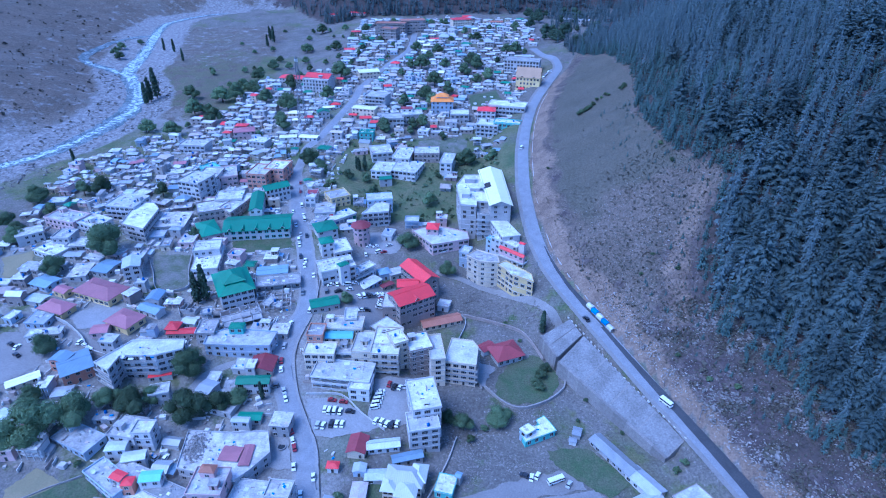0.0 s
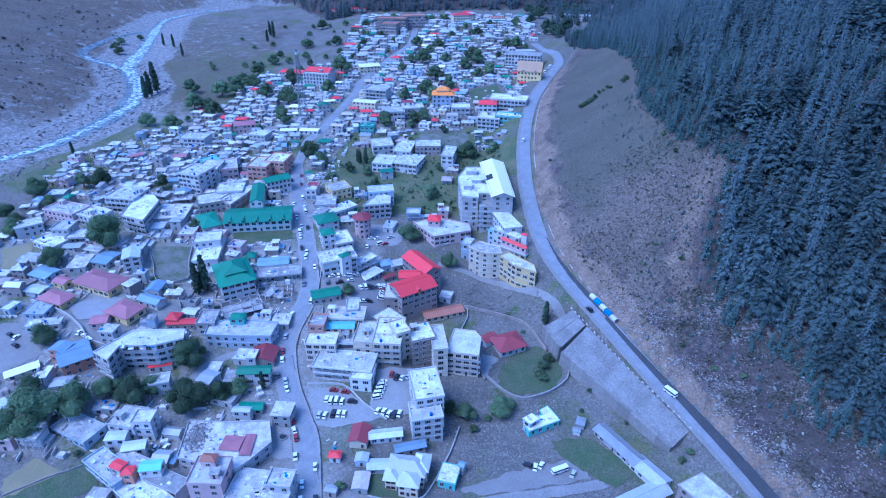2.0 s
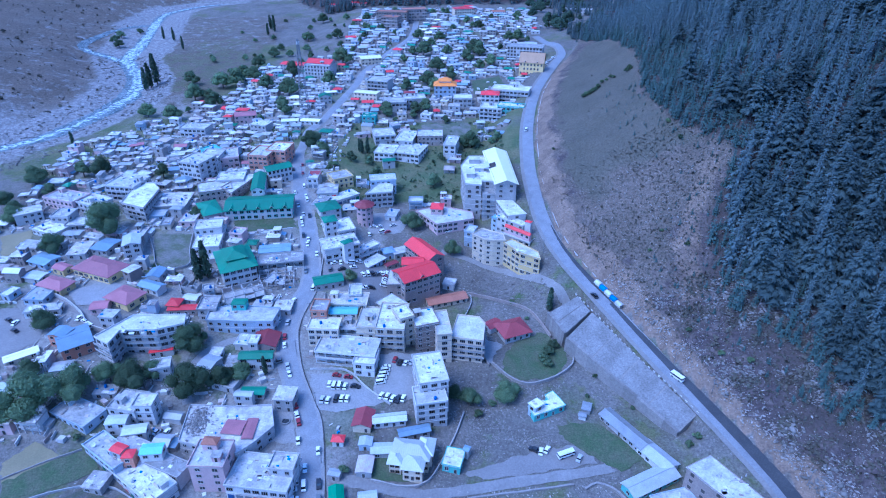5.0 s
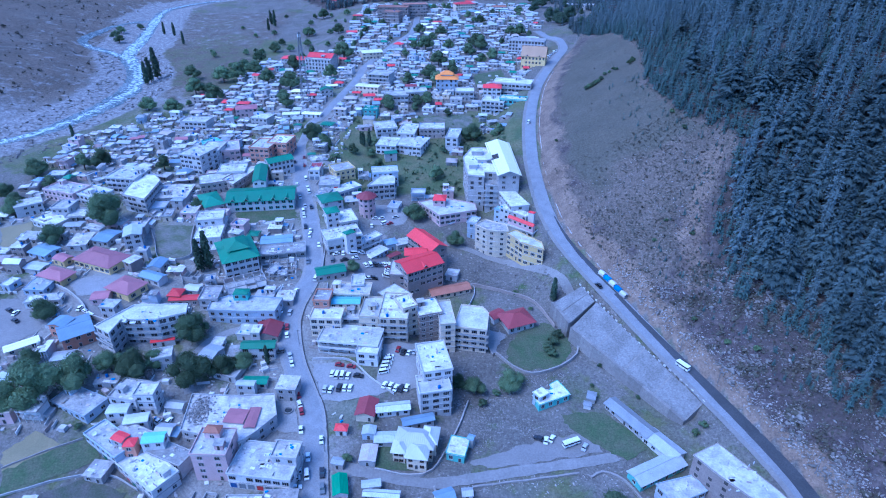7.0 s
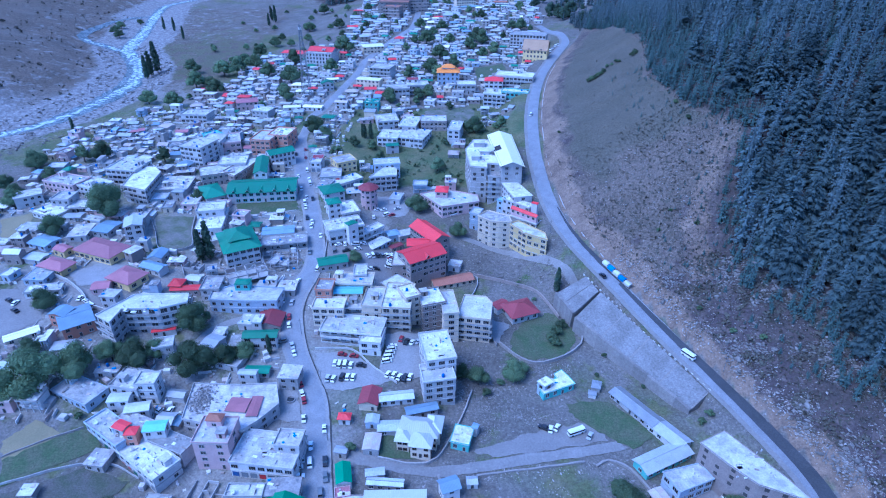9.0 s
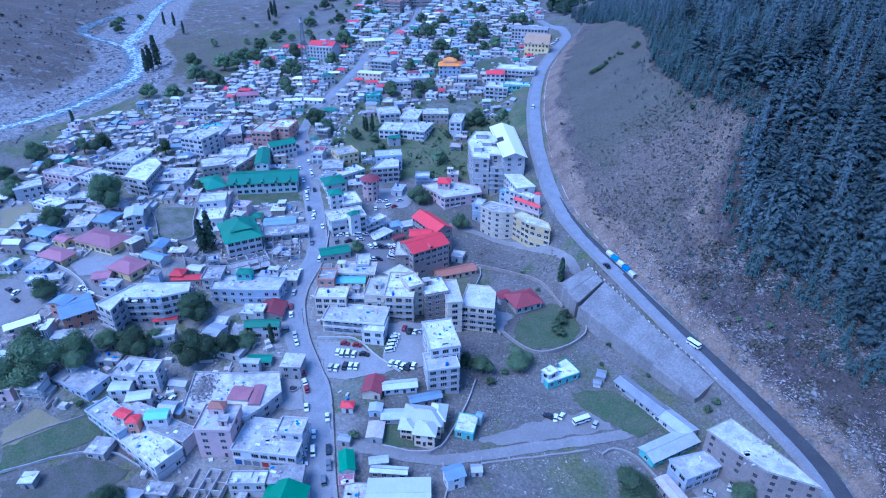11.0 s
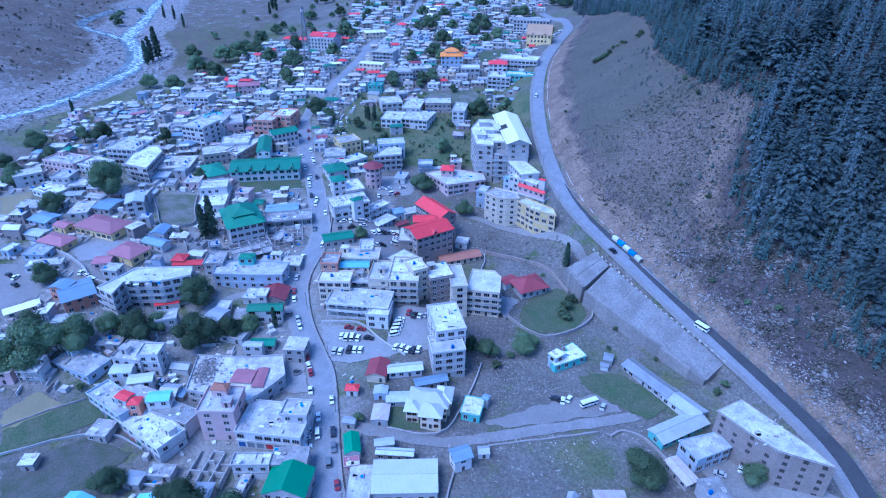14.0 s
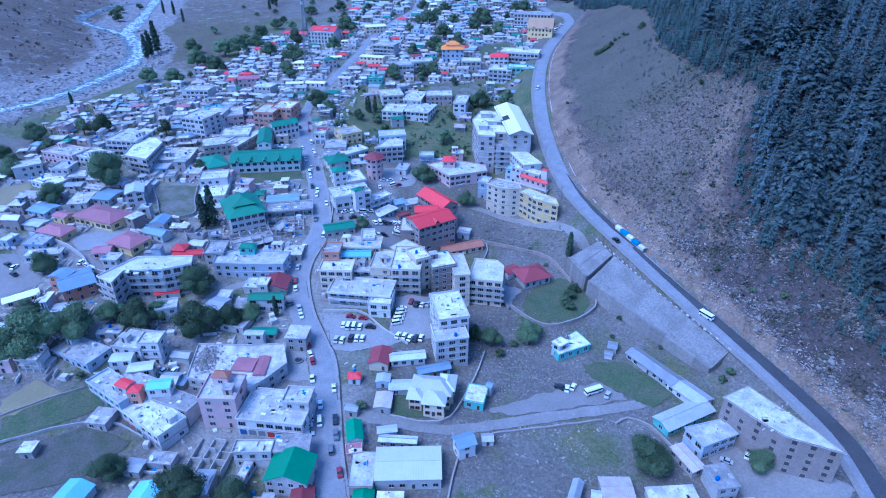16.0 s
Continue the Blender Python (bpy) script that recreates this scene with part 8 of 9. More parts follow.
def join(name, templates, places, material, label, category, smooth=False):
    """Many copies of a few shapes as one mesh."""
    vs, fs, base = [], [], 0
    for k, (x, y, z, s, a, up) in enumerate(places):
        v, f = templates[k % len(templates)]
        c, n = math.cos(a), math.sin(a)
        p = np.stack([(c * v[:, 0] - n * v[:, 1]) * s + x, (n * v[:, 0] + c * v[:, 1]) * s + y, v[:, 2] * s * up + z], 1)
        vs.append(p)
        fs.append(f + base)
        base += len(v)
    v, f = np.concatenate(vs).astype(np.float32), np.concatenate(fs).astype(np.int32)
    me = bpy.data.meshes.new(name)
    me.vertices.add(len(v))
    me.vertices.foreach_set("co", v.ravel())
    k = f.shape[1]
    me.loops.add(f.size)
    me.loops.foreach_set("vertex_index", f.ravel())
    me.polygons.add(len(f))
    me.polygons.foreach_set("loop_start", np.arange(0, f.size, k, dtype=np.int32))
    me.update(calc_edges=True)
    if smooth:
        me.polygons.foreach_set("use_smooth", np.ones(len(f), bool))
    me.materials.append(material)
    return tagged(new(name, me), label, category, kind="stuff")


pine_things = []
for k, (v, f) in enumerate(PINES):
    t = thing("pine_tree", pose(0, -900, 0), "tall dark conifer with drooping tiers on the hillside", "tree", "hillside conifers")
    s = Shape()
    s.tube(0, 0, -1.5, (25, 29, 22, 27)[k], 0.42, 0.05, 6)
    part("trunk", s, BARK, t)
    crown = mesh_of("crown", v, f, [OLD_PINE])
    crown.polygons.foreach_set("use_smooth", [True] * len(f))
    part("crown", crown, None, t)
    pine_things.append(t)
rng = random.Random(8)
old_trees, tall_trees, young_trees, first = [], [], [], 0
taken = {}


def room_for(x, y, r):
    """Keeps the crowns of the wood apart."""
    i, j = int(x // 8), int(y // 8)
    for a in (i - 1, i, i + 1):
        for b in (j - 1, j, j + 1):
            for px, py, pr in taken.get((a, b), ()):
                if (px - x) ** 2 + (py - y) ** 2 < (0.72 * (r + pr)) ** 2:
                    return False
    taken.setdefault((i, j), []).append((x, y, r))
    return True


def bare_glade(x, y):
    """Stony glades inside the wood."""
    return ripple(x, y, 19.0, 9.0) > 0.66


def wood_right(y):
    return min(150 + 0.36 * y, 295)


for stage, tries in (("old", 2600), ("tall", 7000), ("young", 30000)):
    for k in range(tries):
        py = 120 + 590 * rng.random() ** 1.25
        edge = float(at(FOREST, py))
        right = wood_right(py)
        px = edge - 4 + (right - edge + 4) * rng.random()
        inner = px - edge
        lower = py < 300
        if inner > 240 or bare_glade(px, py) and (stage != "young" or rng.random() < 0.85):
            continue
        if stage == "old":
            if inner < (4 if py < 215 else 9) or not (py < 285 or ripple(px, py, 40.0, 2.0) > 0.35) or py > 480:
                continue
            s = rng.uniform(0.62, 1.05)
            r = 6.6 * s
        elif stage == "tall":
            if inner < (5 if py > 470 or lower else 34 + 26 * float(ripple(px, py, 30.0, 7.0))):
                continue
            s = rng.uniform(0.6, 1.15)
            r = 3.6 * s
        else:
            if inner < 8 and rng.random() < 0.5 or lower and inner < 30 and rng.random() < 0.6:
                continue
            s = rng.choice((0.45, 0.6, 0.75, 0.9, 1.0, 1.15, 1.3))
            r = 1.7 * s
        if not room_for(px, py, r):
            continue
        place = (px, py, gz(px, py) - 0.3, s, rng.uniform(0, 6.28), rng.uniform(0.88, 1.15))
        if stage == "old" and py < 330 and first < 90:
            m = pose(px, py, place[2], 0, 0, rng.uniform(0, 360)) @ Matrix.Diagonal((s, s, s, 1))
            if first < 4:
                pine_things[first].matrix_basis = m
            else:
                t = copy_thing(pine_things[first % 4], m)
                t.matrix_basis = m
            first += 1
        else:
            {"old": old_trees, "tall": tall_trees, "young": young_trees}[stage].append(place)
for k in range(230):
    py = rng.uniform(175, 430)
    px = float(at(FOREST, py)) - 30 * rng.random() ** 1.6
    if px - float(at(BYX, py)) > 22:
        young_trees.append((px, py, gz(px, py), rng.uniform(0.16, 0.5), rng.uniform(0, 6.28), 0.9))
join("old_pine_wood", BROAD, old_trees, OLD_PINE, "old broad conifers high on the slope", "wood", True)
join("pine_wood", TALL, tall_trees, PINE, "dense dark conifer wood on the steep hillside", "wood", True)
join("young_pine_wood", YOUNG, young_trees, YOUNG_PINE, "thicket of young conifers along the edge of the wood", "wood", True)
far = []
for k in range(2700):
    px, py = rng.uniform(-420, 430), 900 + 330 * rng.random() ** 1.7
    if py > head_line(px) + 12 and px > -275 + 0.4 * (py - 950):
        far.append((px, py, gz(px, py), rng.uniform(0.6, 1.1), rng.uniform(0, 6.28), 1.0))
for k in range(1300):
    px, py = rng.uniform(200, 480), rng.uniform(120, 700)
    if px > wood_right(py):
        far.append((px, py, gz(px, py), rng.uniform(0.7, 1.1), rng.uniform(0, 6.28), 1.0))
for k in range(1500):
    px, py = rng.uniform(108, 400), rng.uniform(650, 930)
    if px > np.interp(py, [650, 690, 760, 940], [142, 136, 134, 150]) and not (135 < px < 212 and 730 < py < 818):
        far.append((px, py, gz(px, py), rng.uniform(0.5, 1.0), rng.uniform(0, 6.28), 1.0))
join("far_wood", THIN, far, PINE, "dark wooded mountainside at the head of the valley", "wood", True)

crown = [c for c in TREES["far_tree"].children if c.name.startswith("crown")][0].data
GROVE = (np.array([v.co[:] for v in crown.vertices]), np.array([p.vertices[:] for p in crown.polygons]))
grove = []
for k in range(60):
    px, py = rng.uniform(96, 190), rng.uniform(690, 905)
    if px > np.interp(py, [690, 760, 905], [128, 118, 100]) and not (140 < px < 205 and 790 < py < 850):
        grove.append((px, py, gz(px, py), rng.uniform(0.8, 1.7), rng.uniform(0, 6.28), 1.1))
join("far_grove", [GROVE], grove, LEAF[2], "dark broadleaf grove where the bypass leaves the town", "trees")

# shrubs and stones of the slopes and the river bed
TUFT = []
for k in range(3):
    r_ = np.random.RandomState(50 + k)
    TUFT.append(leaf_cards(r_, np.array([[0, 0, 0.25], [0.3, 0.1, 0.2], [-0.25, 0.2, 0.2]]), np.array([0.4, 0.3, 0.3]), 8, 0.36))
STONE_SHAPE = []
for k in range(4):
    bm = bmesh.new()
    bmesh.ops.create_icosphere(bm, subdivisions=1, radius=0.5)
    r_ = random.Random(60 + k)
    for v in bm.verts:
        v.co = Vector((v.co.x * r_.uniform(0.5, 2.3), v.co.y * r_.uniform(0.3, 1.0), v.co.z * r_.uniform(0.25, 0.9)))
    STONE_SHAPE.append((np.array([v.co[:] for v in bm.verts]), np.array([[v.index for v in f.verts] for f in bm.faces])))
    bm.free()


def strew(name, shapes, material, x0, x1, y0, y1, count, size, keep, label, category, seed):
    r = random.Random(seed)
    out = []
    while len(out) < count:
        x, y = r.uniform(x0, x1), r.uniform(y0, y1)
        if keep(x, y, r):
            s = r.uniform(*size) * (1 + 1.6 * r.random() ** 6)
            out.append((x, y, gz(x, y) + (0.05 if shapes is TUFT else 0.12) * s, s, r.uniform(0, 6.28), r.uniform(0.8, 1.2)))
    return join(name, shapes, out, material, label, category)


def open_slope(x, y, r):
    inner = x - float(at(FOREST, y))
    return x - float(at(BYX, y)) > 11 and inner < 12 and r.random() < (0.03 if y > 350 and inner < -5 else 0.35 if y > 300 and inner < -40 else 1.0)


strew("hill_shrubs", TUFT, SHRUB, 60, 165, 150, 520, 12000, (0.22, 0.62), open_slope, "dry dark shrubs dotted over the grassy hillside", "shrubs", 1)
strew("hill_stones", STONE_SHAPE, ROCK, 60, 175, 125, 330, 3000, (0.2, 0.6), lambda x, y, r: x - float(at(BYX, y)) > 8 and x - float(at(FOREST, y)) < 10 and (y < 240 or r.random() < 0.4) and ripple(x, y, 9.0, 5.0) > -0.4 + 0.6 * r.random(), "loose pale stones on the scree slope", "stones", 2)
strew("scree_shrubs", TUFT, SHRUB, 84, 190, 118, 245, 4200, (0.3, 0.95), lambda x, y, r: x - float(at(BYX, y)) > 14 and x - float(at(FOREST, y)) < 16 and ripple(x, y, 8.0, 4.0) > -0.2 + 0.7 * r.random(), "dark scrub between the boulders", "shrubs", 11)
strew("scree_boulders", STONE_SHAPE, ROCK, 84, 178, 118, 240, 3200, (0.25, 1.05), lambda x, y, r: x - float(at(BYX, y)) > 8 and ripple(x, y, 11.0, 1.0) > 0.6 * r.random() and x - float(at(FOREST, y)) < 14, "pale angular boulders above the road cutting", "boulders", 3)
strew("cutting_stones", STONE_SHAPE, ROCK, 80, 160, 112, 262, 3000, (0.15, 0.6), lambda x, y, r: 6.5 < x - float(at(BYX, y)) < 9 + 15 * r.random() ** 1.5 and ripple(x, y, 7.0, 2.0) > -0.5 + 0.7 * r.random(), "broken pale rock along the road cutting", "stones", 12)
strew("field_stones", STONE_SHAPE, ROCK, -12, 50, 156, 205, 2200, (0.14, 0.45), lambda x, y, r: mark(x, y, 0, 1, 1, True) and ripple(x, y, 14.0, 3.0) > -0.3 + 0.5 * r.random(), "stones scattered on the rough field", "stones", 4)
strew("rubble", STONE_SHAPE, ROCK, 12, 52, 255, 290, 1300, (0.18, 0.7), lambda x, y, r: y < 299 - 0.62 * x * 0.9 and y > 274 - 0.42 * x, "heaps of pale rubble below the yellow hotel", "stones", 5)
r_ = random.Random(91)
join("roof_rubble", STONE_SHAPE, [(r_.gauss(-100.5, 2.2), r_.gauss(174.5, 3.6), rubble_roof.matrix_basis.translation.z + 6.7 + 0.5 * r_.random() ** 2, r_.uniform(0.3, 1.1), r_.uniform(0, 6.28), 0.8) for k in range(420)], ROCK, "heap of broken concrete left on a flat roof", "rubble")
strew("near_stones", STONE_SHAPE, ROCK, -6, 60, 118, 152, 600, (0.12, 0.38), lambda x, y, r: abs(y - 150) < 3 or ripple(x, y, 9.0, 2.0) > 0.2, "stones along the dirt track", "stones", 6)
strew("river_stones", STONE_SHAPE, ROCK, -420, -230, 330, 700, 2200, (0.4, 1.5), lambda x, y, r: 9 < abs(x - float(at(RIV, y))) < (75 if y < 440 else 34), "grey boulders along the river bed", "boulders", 7)
strew("bank_shrubs", TUFT, SHRUB, -620, -300, 420, 900, 900, (0.6, 1.9), lambda x, y, r: x - float(at(RIV, y)) < -32, "dark scrub on the far river bank", "shrubs", 8)
strew("meadow_shrubs", TUFT, LEAF[1], -60, 40, 355, 475, 420, (0.5, 1.6), lambda x, y, r: not riverside(x, y) and mark(x, y, 0, 1, 1, True), "rough green growth on the unbuilt slope", "shrubs", 9)

# ---- vehicles ----
def car_kind(name, paint, length, width, height, label, category, bonnet=0.28, boot=0.16):
    t = thing(name, pose(0, -900, 0), label, category, "parked vehicles")
    L, W = length / 2, width / 2
    waist = height * 0.56

    def hull(prof, w0, w1, m=0):
        s = Shape()
        n = len(prof)
        s.solid([(x, -w0 if z < waist + 0.01 else -w1, z) for x, z in prof] + [(x, w0 if z < waist + 0.01 else w1, z) for x, z in prof],
                [tuple(range(n)), tuple(range(2 * n - 1, n - 1, -1))] + [(i, i + n, (i + 1) % n + n, (i + 1) % n) for i in range(n)])
        return s

    body = hull([(-L, 0.35), (-L + 0.1, waist * 0.92), (-L + boot * length, waist), (L - bonnet * length, waist), (L - 0.12, waist * 0.82), (L, 0.38), (L - 0.1, 0.25), (-L + 0.1, 0.25)], W, W)
    bd = part("body", body, paint, t)
    x0, x1 = -L + boot * length, L - bonnet * length
    glass = hull([(x0 + 0.02, waist - 0.02), (x0 + 0.30, height - 0.08), (x1 - 0.55, height - 0.08), (x1 - 0.02, waist - 0.02)], W * 0.97, W * 0.86)
    part("cabin_glass", glass, GLASS, bd)
    s = Shape()
    s.box(x0 + 0.28, x1 - 0.5, -W * 0.84, W * 0.84, height - 0.09, height)
    part("roof", s, paint, bd)
    for x in (-L * 0.62, L * 0.64):
        for y in (-W + 0.1, W - 0.1):
            s = Shape()
            k = 8
            ring = [(0.31 * math.cos(6.283 * i / k), 0.31 * math.sin(6.283 * i / k)) for i in range(k)]
            s.solid([(x + a, y - 0.1, 0.31 + b) for a, b in ring] + [(x + a, y + 0.1, 0.31 + b) for a, b in ring],
                    [tuple(range(k)), tuple(range(2 * k - 1, k - 1, -1))] + [(i, i + k, (i + 1) % k + k, (i + 1) % k) for i in range(k)])
            part("wheel", s, TYRE, t)
    return t


CARS = [car_kind("car", PAINT["white"], 4.0, 1.66, 1.5, "white hatchback parked on grey ground", "car"), car_kind("car", PAINT["silver"], 4.3, 1.7, 1.46, "silver saloon car parked in the town", "car", 0.27, 0.22),
        car_kind("car", PAINT["black"], 4.5, 1.78, 1.7, "dark estate car parked in the town", "car"), car_kind("van", PAINT["white"], 4.6, 1.75, 1.95, "white van parked in the town", "van", 0.12, 0.03),
        car_kind("car", PAINT["maroon"], 4.1, 1.68, 1.5, "dark red car parked in the town", "car"), car_kind("jeep", PAINT["grey"], 4.2, 1.75, 1.85, "grey jeep parked in the town", "car", 0.3, 0.03)]
USED = set()


def car(k, x, y, rot, lift=0.32):
    e = 1.2
    c, s = math.cos(radians(rot)), math.sin(radians(rot))
    slope = math.degrees(math.atan2(gz(x + c * e, y + s * e) - gz(x - c * e, y - s * e), 2 * e))
    m = pose(x, y, gz(x, y) + lift, 0, -slope, rot)
    if k not in USED:
        USED.add(k)
        CARS[k].matrix_basis = m
        return
    copy_thing(CARS[k], m)


def road_heading(line, x, y):
    p = smooth_line(line, 3.0)
    i = int(np.argmin(((p - (x, y)) ** 2).sum(1)))
    i = min(max(i, 1), len(p) - 2)
    t = p[i + 1] - p[i - 1]
    return math.degrees(math.atan2(t[1], t[0]))


rng = random.Random(21)
MIX = (0, 0, 0, 1, 3, 0, 2, 5, 0, 1, 3, 0, 4, 2)
for x, y in ((-60.3, 169.4), (-55.4, 157.4), (-54.5, 150.1), (-48.9, 138.7), (-44.9, 130.2), (-64.7, 186.4), (-63.2, 181.7), (-61.8, 178.3), (-70.6, 203), (-72.2, 207.5), (-76.3, 220.3), (-77.3, 225.7), (-77.8, 235.2), (-83.9, 328.2), (-87.9, 329.9), (-79.3, 296.9), (-79.5, 301.5)):
    car(rng.choice(MIX), x, y, road_heading(MAIN, x, y) + rng.choice((0, 180)), 0.36)
for x, y in ((-58.9, 155), (-57.8, 152.6), (-58.6, 148.4), (-57.4, 145), (-80.9, 225.7), (-77, 210.1), (-82.3, 236.8), (-84, 243.1), (-84.6, 239.8), (-85, 234.7), (-61.7, 236.7), (-61.3, 224.7)):
    car(rng.choice(MIX), x, y, rng.choice((10, 195, 100, 20)), 0.3)
kerb = smooth_line(MAIN, 5.5)
for i, ((x, y), (nx, ny)) in enumerate(zip(kerb, sides(kerb))):
    if 115 < y < 400 and rng.random() < 0.55:
        k = rng.choice((-1, 1)) * 3.1
        if all((x + nx * k - o.matrix_basis.translation.x) ** 2 + (y + ny * k - o.matrix_basis.translation.y) ** 2 > 25 for o in bpy.data.objects if o.name.startswith(("car", "van", "jeep")) and o.parent is None and o.type == "EMPTY"):
            car(rng.choice(MIX), float(x + nx * k), float(y + ny * k), road_heading(MAIN, x, y) + rng.choice((0, 180)), 0.36)
for x, y in ((-52.1, 197.6), (-49.9, 196.9), (-47.6, 196.9), (-45.2, 196.4), (-54, 189.4), (-51.5, 189.1), (-48.1, 190), (-45.8, 190), (-43.5, 189.9)):
    car(rng.choice(MIX), x, y, 84 + rng.uniform(-6, 6), 0.24)
for x, y in ((-49.6, 202.4), (-44.4, 201.4), (-40.8, 196.2)):
    car(rng.choice((2, 1, 4)), x, y, -8, 0.24)
for x, y in ((-24.6, 211.5), (-22.2, 209.9), (-19.7, 210.1), (-17.2, 211.5), (-29.1, 191.4), (-26.6, 191), (-24.2, 189.9), (-21.9, 189.6), (-19.8, 190)):
    car(rng.choice(MIX), x, y, 72 + rng.uniform(-6, 6), 0.28)
for k in range(5):
    car(rng.choice((0, 0, 3)), -28.1 - 0.5 * k, 207.2 - 2.2 * k, 12 + rng.uniform(-4, 4), 0.28)
for k in range(7):
    car(rng.choice(MIX), -33.8 - 0.1 * k, 283 - 2.4 * k, 8 + rng.uniform(-5, 5), 0.24)
for k in range(6):
    car(rng.choice(MIX), -45.6 + 2.7 * k * 0.85, 273.6 + 2.2 * k * 0.85, 118 + rng.uniform(-6, 6), 0.24)
for x, y in ((-43.3, 261.5), (-40.5, 262.7), (-46.2, 260.2), (-61.9, 280.4), (-58.4, 281), (-53.2, 281.7), (-49.2, 284.9), (-63.3, 275.3), (-56.9, 275.2), (-51.4, 278.1), (-44.3, 287), (-41.7, 327.7), (-45.7, 327.4), (-46.9, 318.4), (-36.3, 322.2), (-39.4, 322.4), (-33.4, 329), (-4.9, 322.9), (0.4, 322.6)):
    car(rng.choice(MIX), x, y, rng.choice((15, 100, 30, 200)), 0.26)
for x, y in ((33.1, 168.4), (35.8, 167.6), (38.3, 168.4), (50.4, 164.4), (-206.2, 229.1), (-202.4, 227.5), (-173.8, 230.5), (-170.6, 228.4), (-167.1, 225.7), (-199.9, 222.4), (-117, 173), (-113.2, 173.1), (90.6, 136.4), (82.6, 134.1)):
    car(rng.choice(MIX), x, y, rng.choice((75, 60, 150)), 0.24)
for x, y in ((101.5, 600.8), (104, 606), (107, 611), (99, 596), (96.5, 591), (58.2, 426.6), (72.9, 250.5), (-130.5, 379.8), (-112.3, 364.3), (-115.6, 361.7), (-160.6, 345.8)):
    car(rng.choice((0, 3, 1, 2)), x, y, rng.choice((100, 70)) if y > 280 else 117, 0.36)


def bus(x, y, rot, length=7.0, note="parked on the earth yard"):
    t = thing("minibus", pose(x, y, gz(x, y) + 0.3, 0, 0, rot), "white minibus with dark windows " + note, "bus")
    L = length / 2
    s = Shape()
    s.box(-L, L, -1.05, 1.05, 0.4, 1.35)
    s.box(L - 0.05, L + 0.12, -0.95, 0.95, 0.42, 0.9)
    b = part("body", s, PAINT["white"], t)
    s = Shape()
    s.box(-L + 0.05, L - 0.08, -1.02, 1.02, 1.34, 2.15)
    part("window_band", s, GLASS, b)
    s = Shape()
    s.box(-L, L - 0.05, -1.05, 1.05, 2.14, 2.42)
    s.box(-L + 0.8, L - 2.0, -0.7, 0.7, 2.42, 2.56)
    part("roof", s, PAINT["white"], b)
    for px in (-L * 0.6, L * 0.62):
        for py in (-0.95, 0.95):
            s = Shape()
            ring = [(0.42 * math.cos(6.283 * i / 10), 0.42 * math.sin(6.283 * i / 10)) for i in range(10)]
            s.solid([(px + a, py - 0.13, 0.42 + c) for a, c in ring] + [(px + a, py + 0.13, 0.42 + c) for a, c in ring],
                    [tuple(range(10)), tuple(range(19, 9, -1))] + [(i, i + 10, (i + 1) % 10 + 10, (i + 1) % 10) for i in range(10)])
            part("wheel", s, TYRE, t)


bus(45.3, 165.8, 22)
bus(98.2, 198.6, -58, 6.0, "driving on the bypass road")
bus(-167.8, 397.9, 40, 7.5, "parked between the houses")

# ---- fixtures ----
def pole(x, y, h, arm, rot):
    t = thing("power_pole", pose(x, y, gz(x, y), 0, 0, rot), "grey steel power pole with a crossarm beside the road", "pole", "power poles")
    s = Shape()
    s.tube(0, 0, -1, h, 0.14, 0.08, 8)
    part("shaft", s, STEEL, t)
    s = Shape()
    s.box(-arm, arm, -0.06, 0.06, h - 0.7, h - 0.58)
    part("crossarm", s, STEEL, t)


for x, y in ((129, 147), (110, 190), (100, 208), (84, 262), (76, 283), (52, 286), (48, 320), (-41.5, 121.8), (-49.5, 160), (-55.8, 186), (-69.5, 215), (-67.5, 240), (-66.2, 278.4), (-78.5, 325), (-98, 380)):
    pole(x, y, 8.5, 0.9, 20)


def mast(x, y, h):
    """A lattice telecoms mast."""
    t = thing("telecom_mast", pose(x, y, gz(x, y)), "tall grey lattice telecom mast rising above the roofs", "mast")
    n = 14
    half = [3.0 * (1 - k / n) + 0.55 for k in range(n + 1)]
    for sx, sy in ((-1, -1), (1, -1), (1, 1), (-1, 1)):
        s = Shape()
        s.beam((sx * half[0], sy * half[0], -1), (sx * half[n], sy * half[n], h), 0.34)
        part("leg", s, STEEL, t)
    for k in range(n):
        s = Shape()
        z0, z1, a, b = h * k / n, h * (k + 1) / n, half[k], half[k + 1]
        for (ax, ay), (bx, by) in (((-1, -1), (1, -1)), ((1, -1), (1, 1)), ((1, 1), (-1, 1)), ((-1, 1), (-1, -1))):
            s.beam((ax * a, ay * a, z0), (bx * b, by * b, z1), 0.17)
            s.beam((bx * a, by * a, z0), (ax * b, ay * b, z1), 0.17)
            s.beam((ax * a, ay * a, z0), (bx * a, by * a, z0), 0.17)
        part("bracing", s, STEEL, t)
    for k in range(6):
        s = Shape()
        a = k * 1.047
        s.box(math.cos(a) * 1.1 - 0.2, math.cos(a) * 1.1 + 0.2, math.sin(a) * 1.1 - 0.2, math.sin(a) * 1.1 + 0.2, h - 4, h - 1.6)
        part("antenna", s, WHITE_PLASTIC, t)


mast(-118, 497, 58)


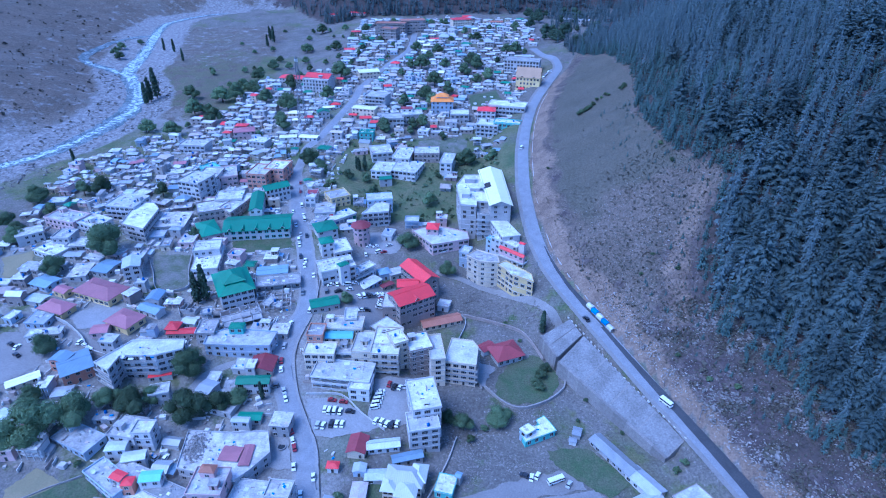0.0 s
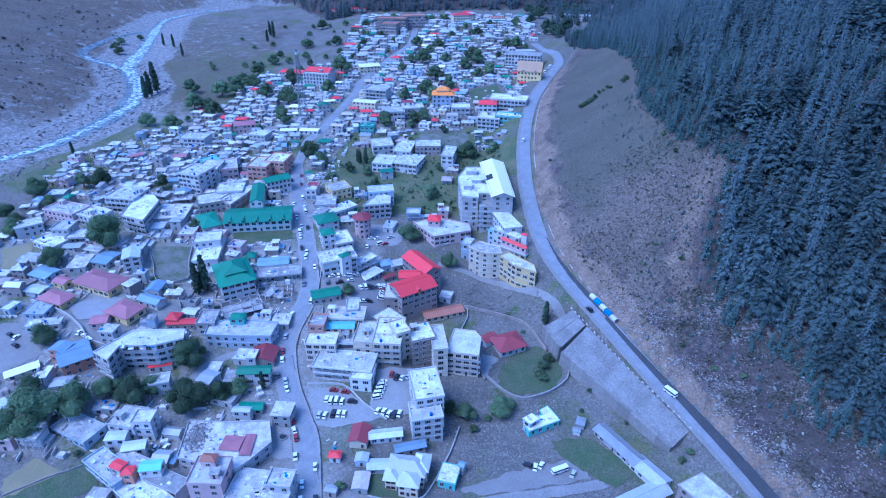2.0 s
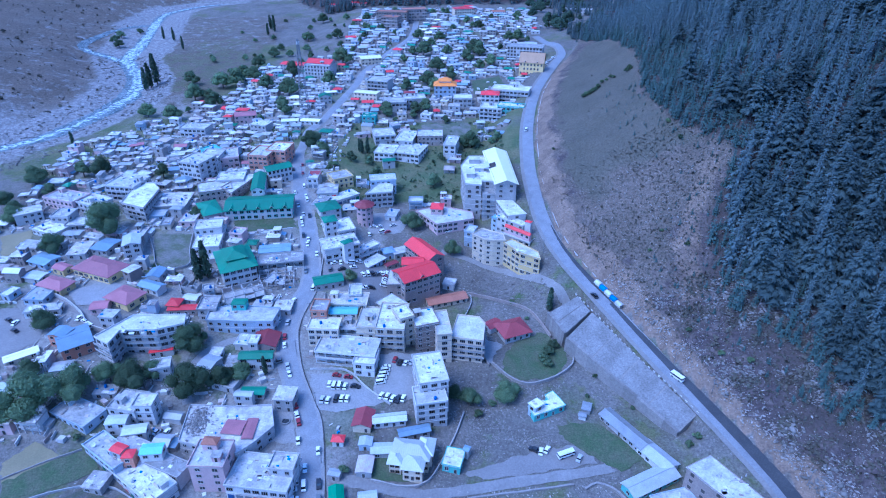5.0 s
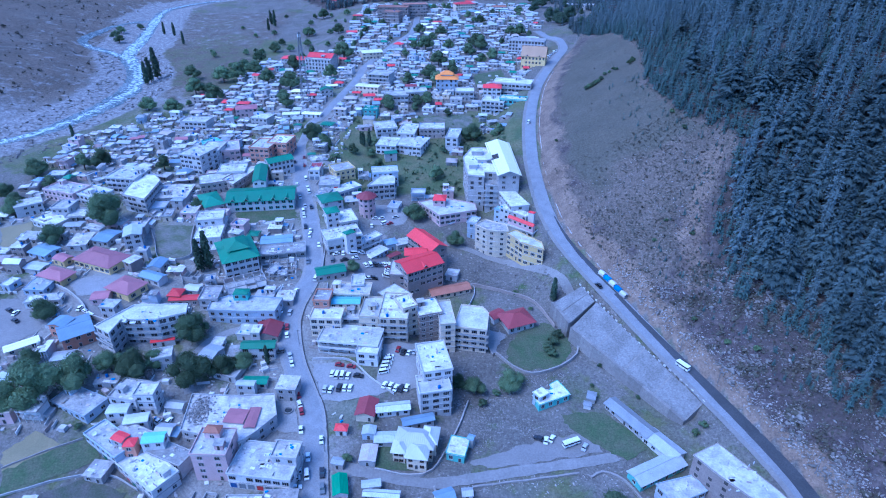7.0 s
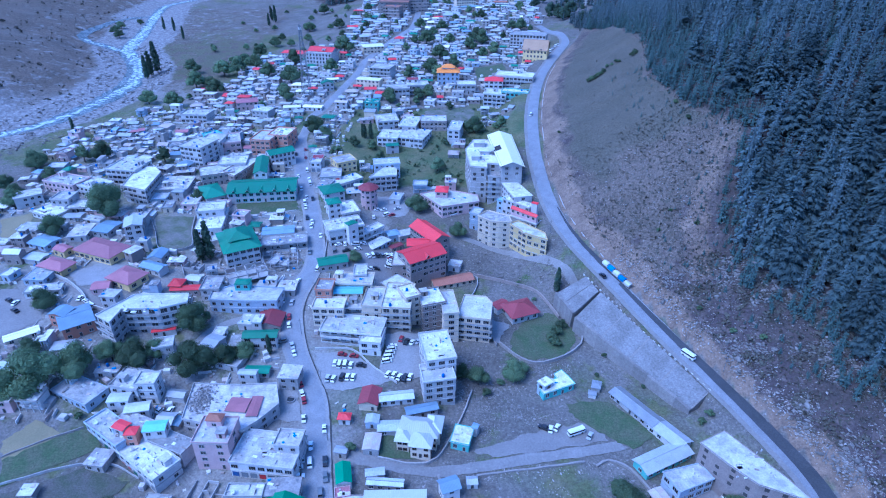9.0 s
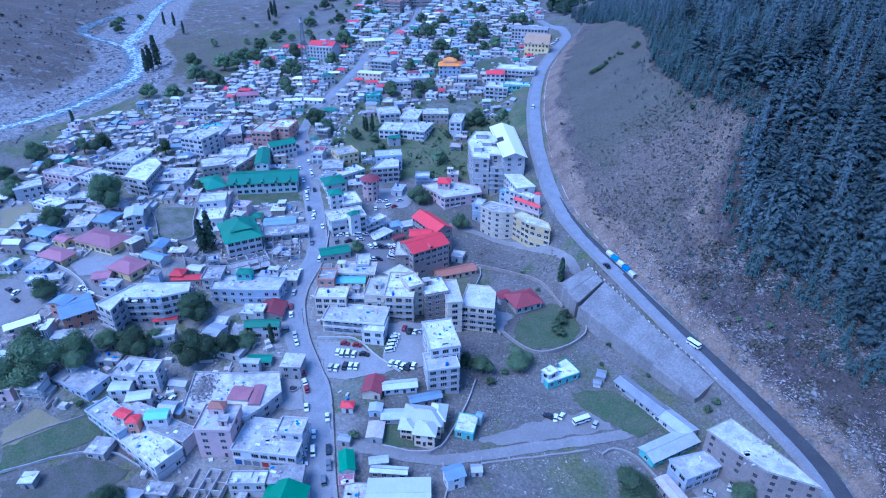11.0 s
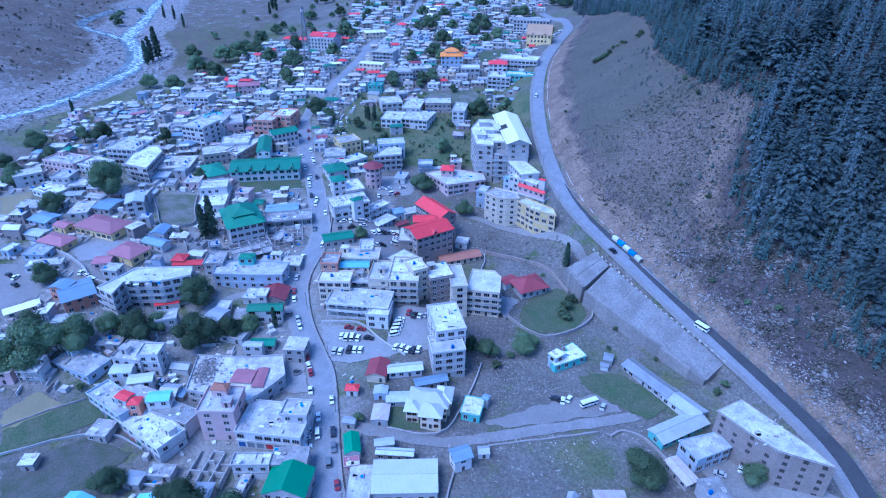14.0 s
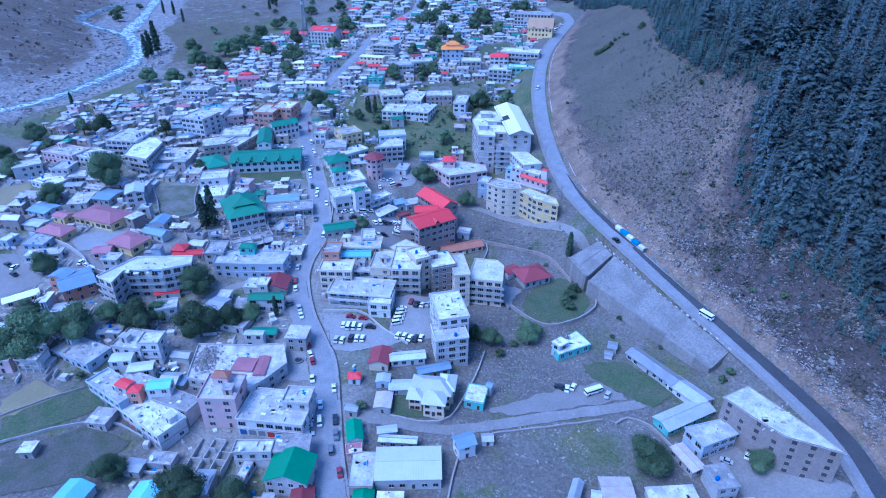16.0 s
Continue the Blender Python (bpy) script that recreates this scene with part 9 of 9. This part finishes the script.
def round_house(x, y, r, n):
    t = thing("round_house", pose(x, y, gz(x, y)), "four-storey pink round tower house with a red conical roof", "house")
    k = 10
    ring = [(r * math.cos(6.283 * i / k), r * math.sin(6.283 * i / k)) for i in range(k)]
    s = Shape()
    s.prism(ring, -3, n * 3.2)
    part("wall", s, WALLS["pink"], t)
    s = Shape()
    s.tube(0, 0, n * 3.2, n * 3.2 + 2.0, r * 1.28, r * 0.55, k)
    s.tube(0, 0, n * 3.2 + 2.0, n * 3.2 + 2.7, r * 0.5, 0.3, k)
    part("roof", s, ROOFS["maroon"], t)
    wr = random.Random(3)
    for i in range(k):
        wall_openings(t, ring[i], ring[(i + 1) % k], n, "small", 2.2, wr, skip=0.1)


round_house(-50.5, 331, 5.0, 4)


def pool(x, y, r):
    """A round basin with a raised rim."""
    t = thing("fountain_pool", pose(x, y, gz(x, y) + 0.2), "round stone-rimmed pool with dark water in a courtyard", "pool")
    n = 20
    ring = [(math.cos(6.2832 * i / n), math.sin(6.2832 * i / n)) for i in range(n)]
    s = Shape()
    parapet_ring(s, [(r * a, r * b) for a, b in ring], -0.3, 0.85, 0.35)
    part("rim", s, PAVED, t)
    s = Shape()
    s.prism([((r - 0.4) * a, (r - 0.4) * b) for a, b in ring], -0.2, 0.22)
    part("water", s, GLASS, t)


pool(-67.2, 178.9, 1.9)


def stall(x, y, rot, cloth, label):
    t = thing("market_stall", pose(x, y, gz(x, y) + 0.2, 0, 0, rot), label, "stall", "roadside stalls")
    s = Shape()
    s.solid([(-2, -1.2, 2.0), (2, -1.2, 2.0), (2, 1.2, 2.3), (-2, 1.2, 2.3), (-2, 0, 2.75), (2, 0, 2.75), (-2, -1.3, 0.9), (2, -1.3, 0.9)],
            [(0, 1, 5, 4), (4, 5, 2, 3), (6, 7, 1, 0), (0, 4, 3), (1, 2, 5)])
    part("awning", s, cloth, t)
    for a in (-1.9, 1.9):
        for b in (-1.1, 1.1):
            s = Shape()
            s.tube(a, b, -0.4, 2.1, 0.05, 0.05, 6)
            part("post", s, STEEL, t)
    s = Shape()
    s.box(-1.8, 1.8, -0.9, 0.6, 0, 0.9)
    part("counter", s, WALLS["brick"], t)


for k in range(5):
    stall(76.5 + 1.75 * k, 258.8 - 3.9 * k, -66, CLOTH[k % 2], ("pale" if k % 2 == 0 else "blue") + " tarpaulin-covered stall at the roadside below the hill")


def dish(x, y, z, turn, n):
    """A satellite dish on a short mast."""
    t = thing("satellite_dish", pose(x, y, z, 0, 0, turn), "white satellite dish on a flat roof", "satellite dish", "rooftop dishes")
    s = Shape()
    rings = []
    for k in range(4):
        r = 0.95 * k / 3
        rings.append([(r * math.cos(6.283 * i / 12), -0.22 * (1 - (r / 0.95) ** 2) * -1 - 0.1, r * math.sin(6.283 * i / 12)) for i in range(12)])
    s.v = [p for ring in rings for p in ring] + [(a, b + 0.05, c) for ring in rings for a, b, c in ring]
    for base in (0, 48):
        s.f += [(base + k * 12 + i, base + k * 12 + (i + 1) % 12, base + (k + 1) * 12 + (i + 1) % 12, base + (k + 1) * 12 + i) for k in range(3) for i in range(12)]
    s.f += [(36 + i, 36 + (i + 1) % 12, 84 + (i + 1) % 12, 84 + i) for i in range(12)]
    s.m = [0] * len(s.f)
    part("reflector", s, WHITE_PLASTIC, t, at_=pose(0, 0, 1.3, -35, 0, 0))
    s = Shape()
    s.tube(0, 0.1, -0.05, 1.3, 0.06, 0.05, 6)
    part("mast", s, STEEL, t)


rng = random.Random(14)
for k, (cx, cy, rot, w, d, z) in enumerate([r for r in ROOFTOPS if r[1] < 320 and r[3] > 8][::4]):
    c, n = math.cos(radians(rot)), math.sin(radians(rot))
    u, v = -0.3 * w, -0.28 * d
    dish(cx + c * u - n * v, cy + n * u + c * v, z, rng.uniform(-60, 60), k)
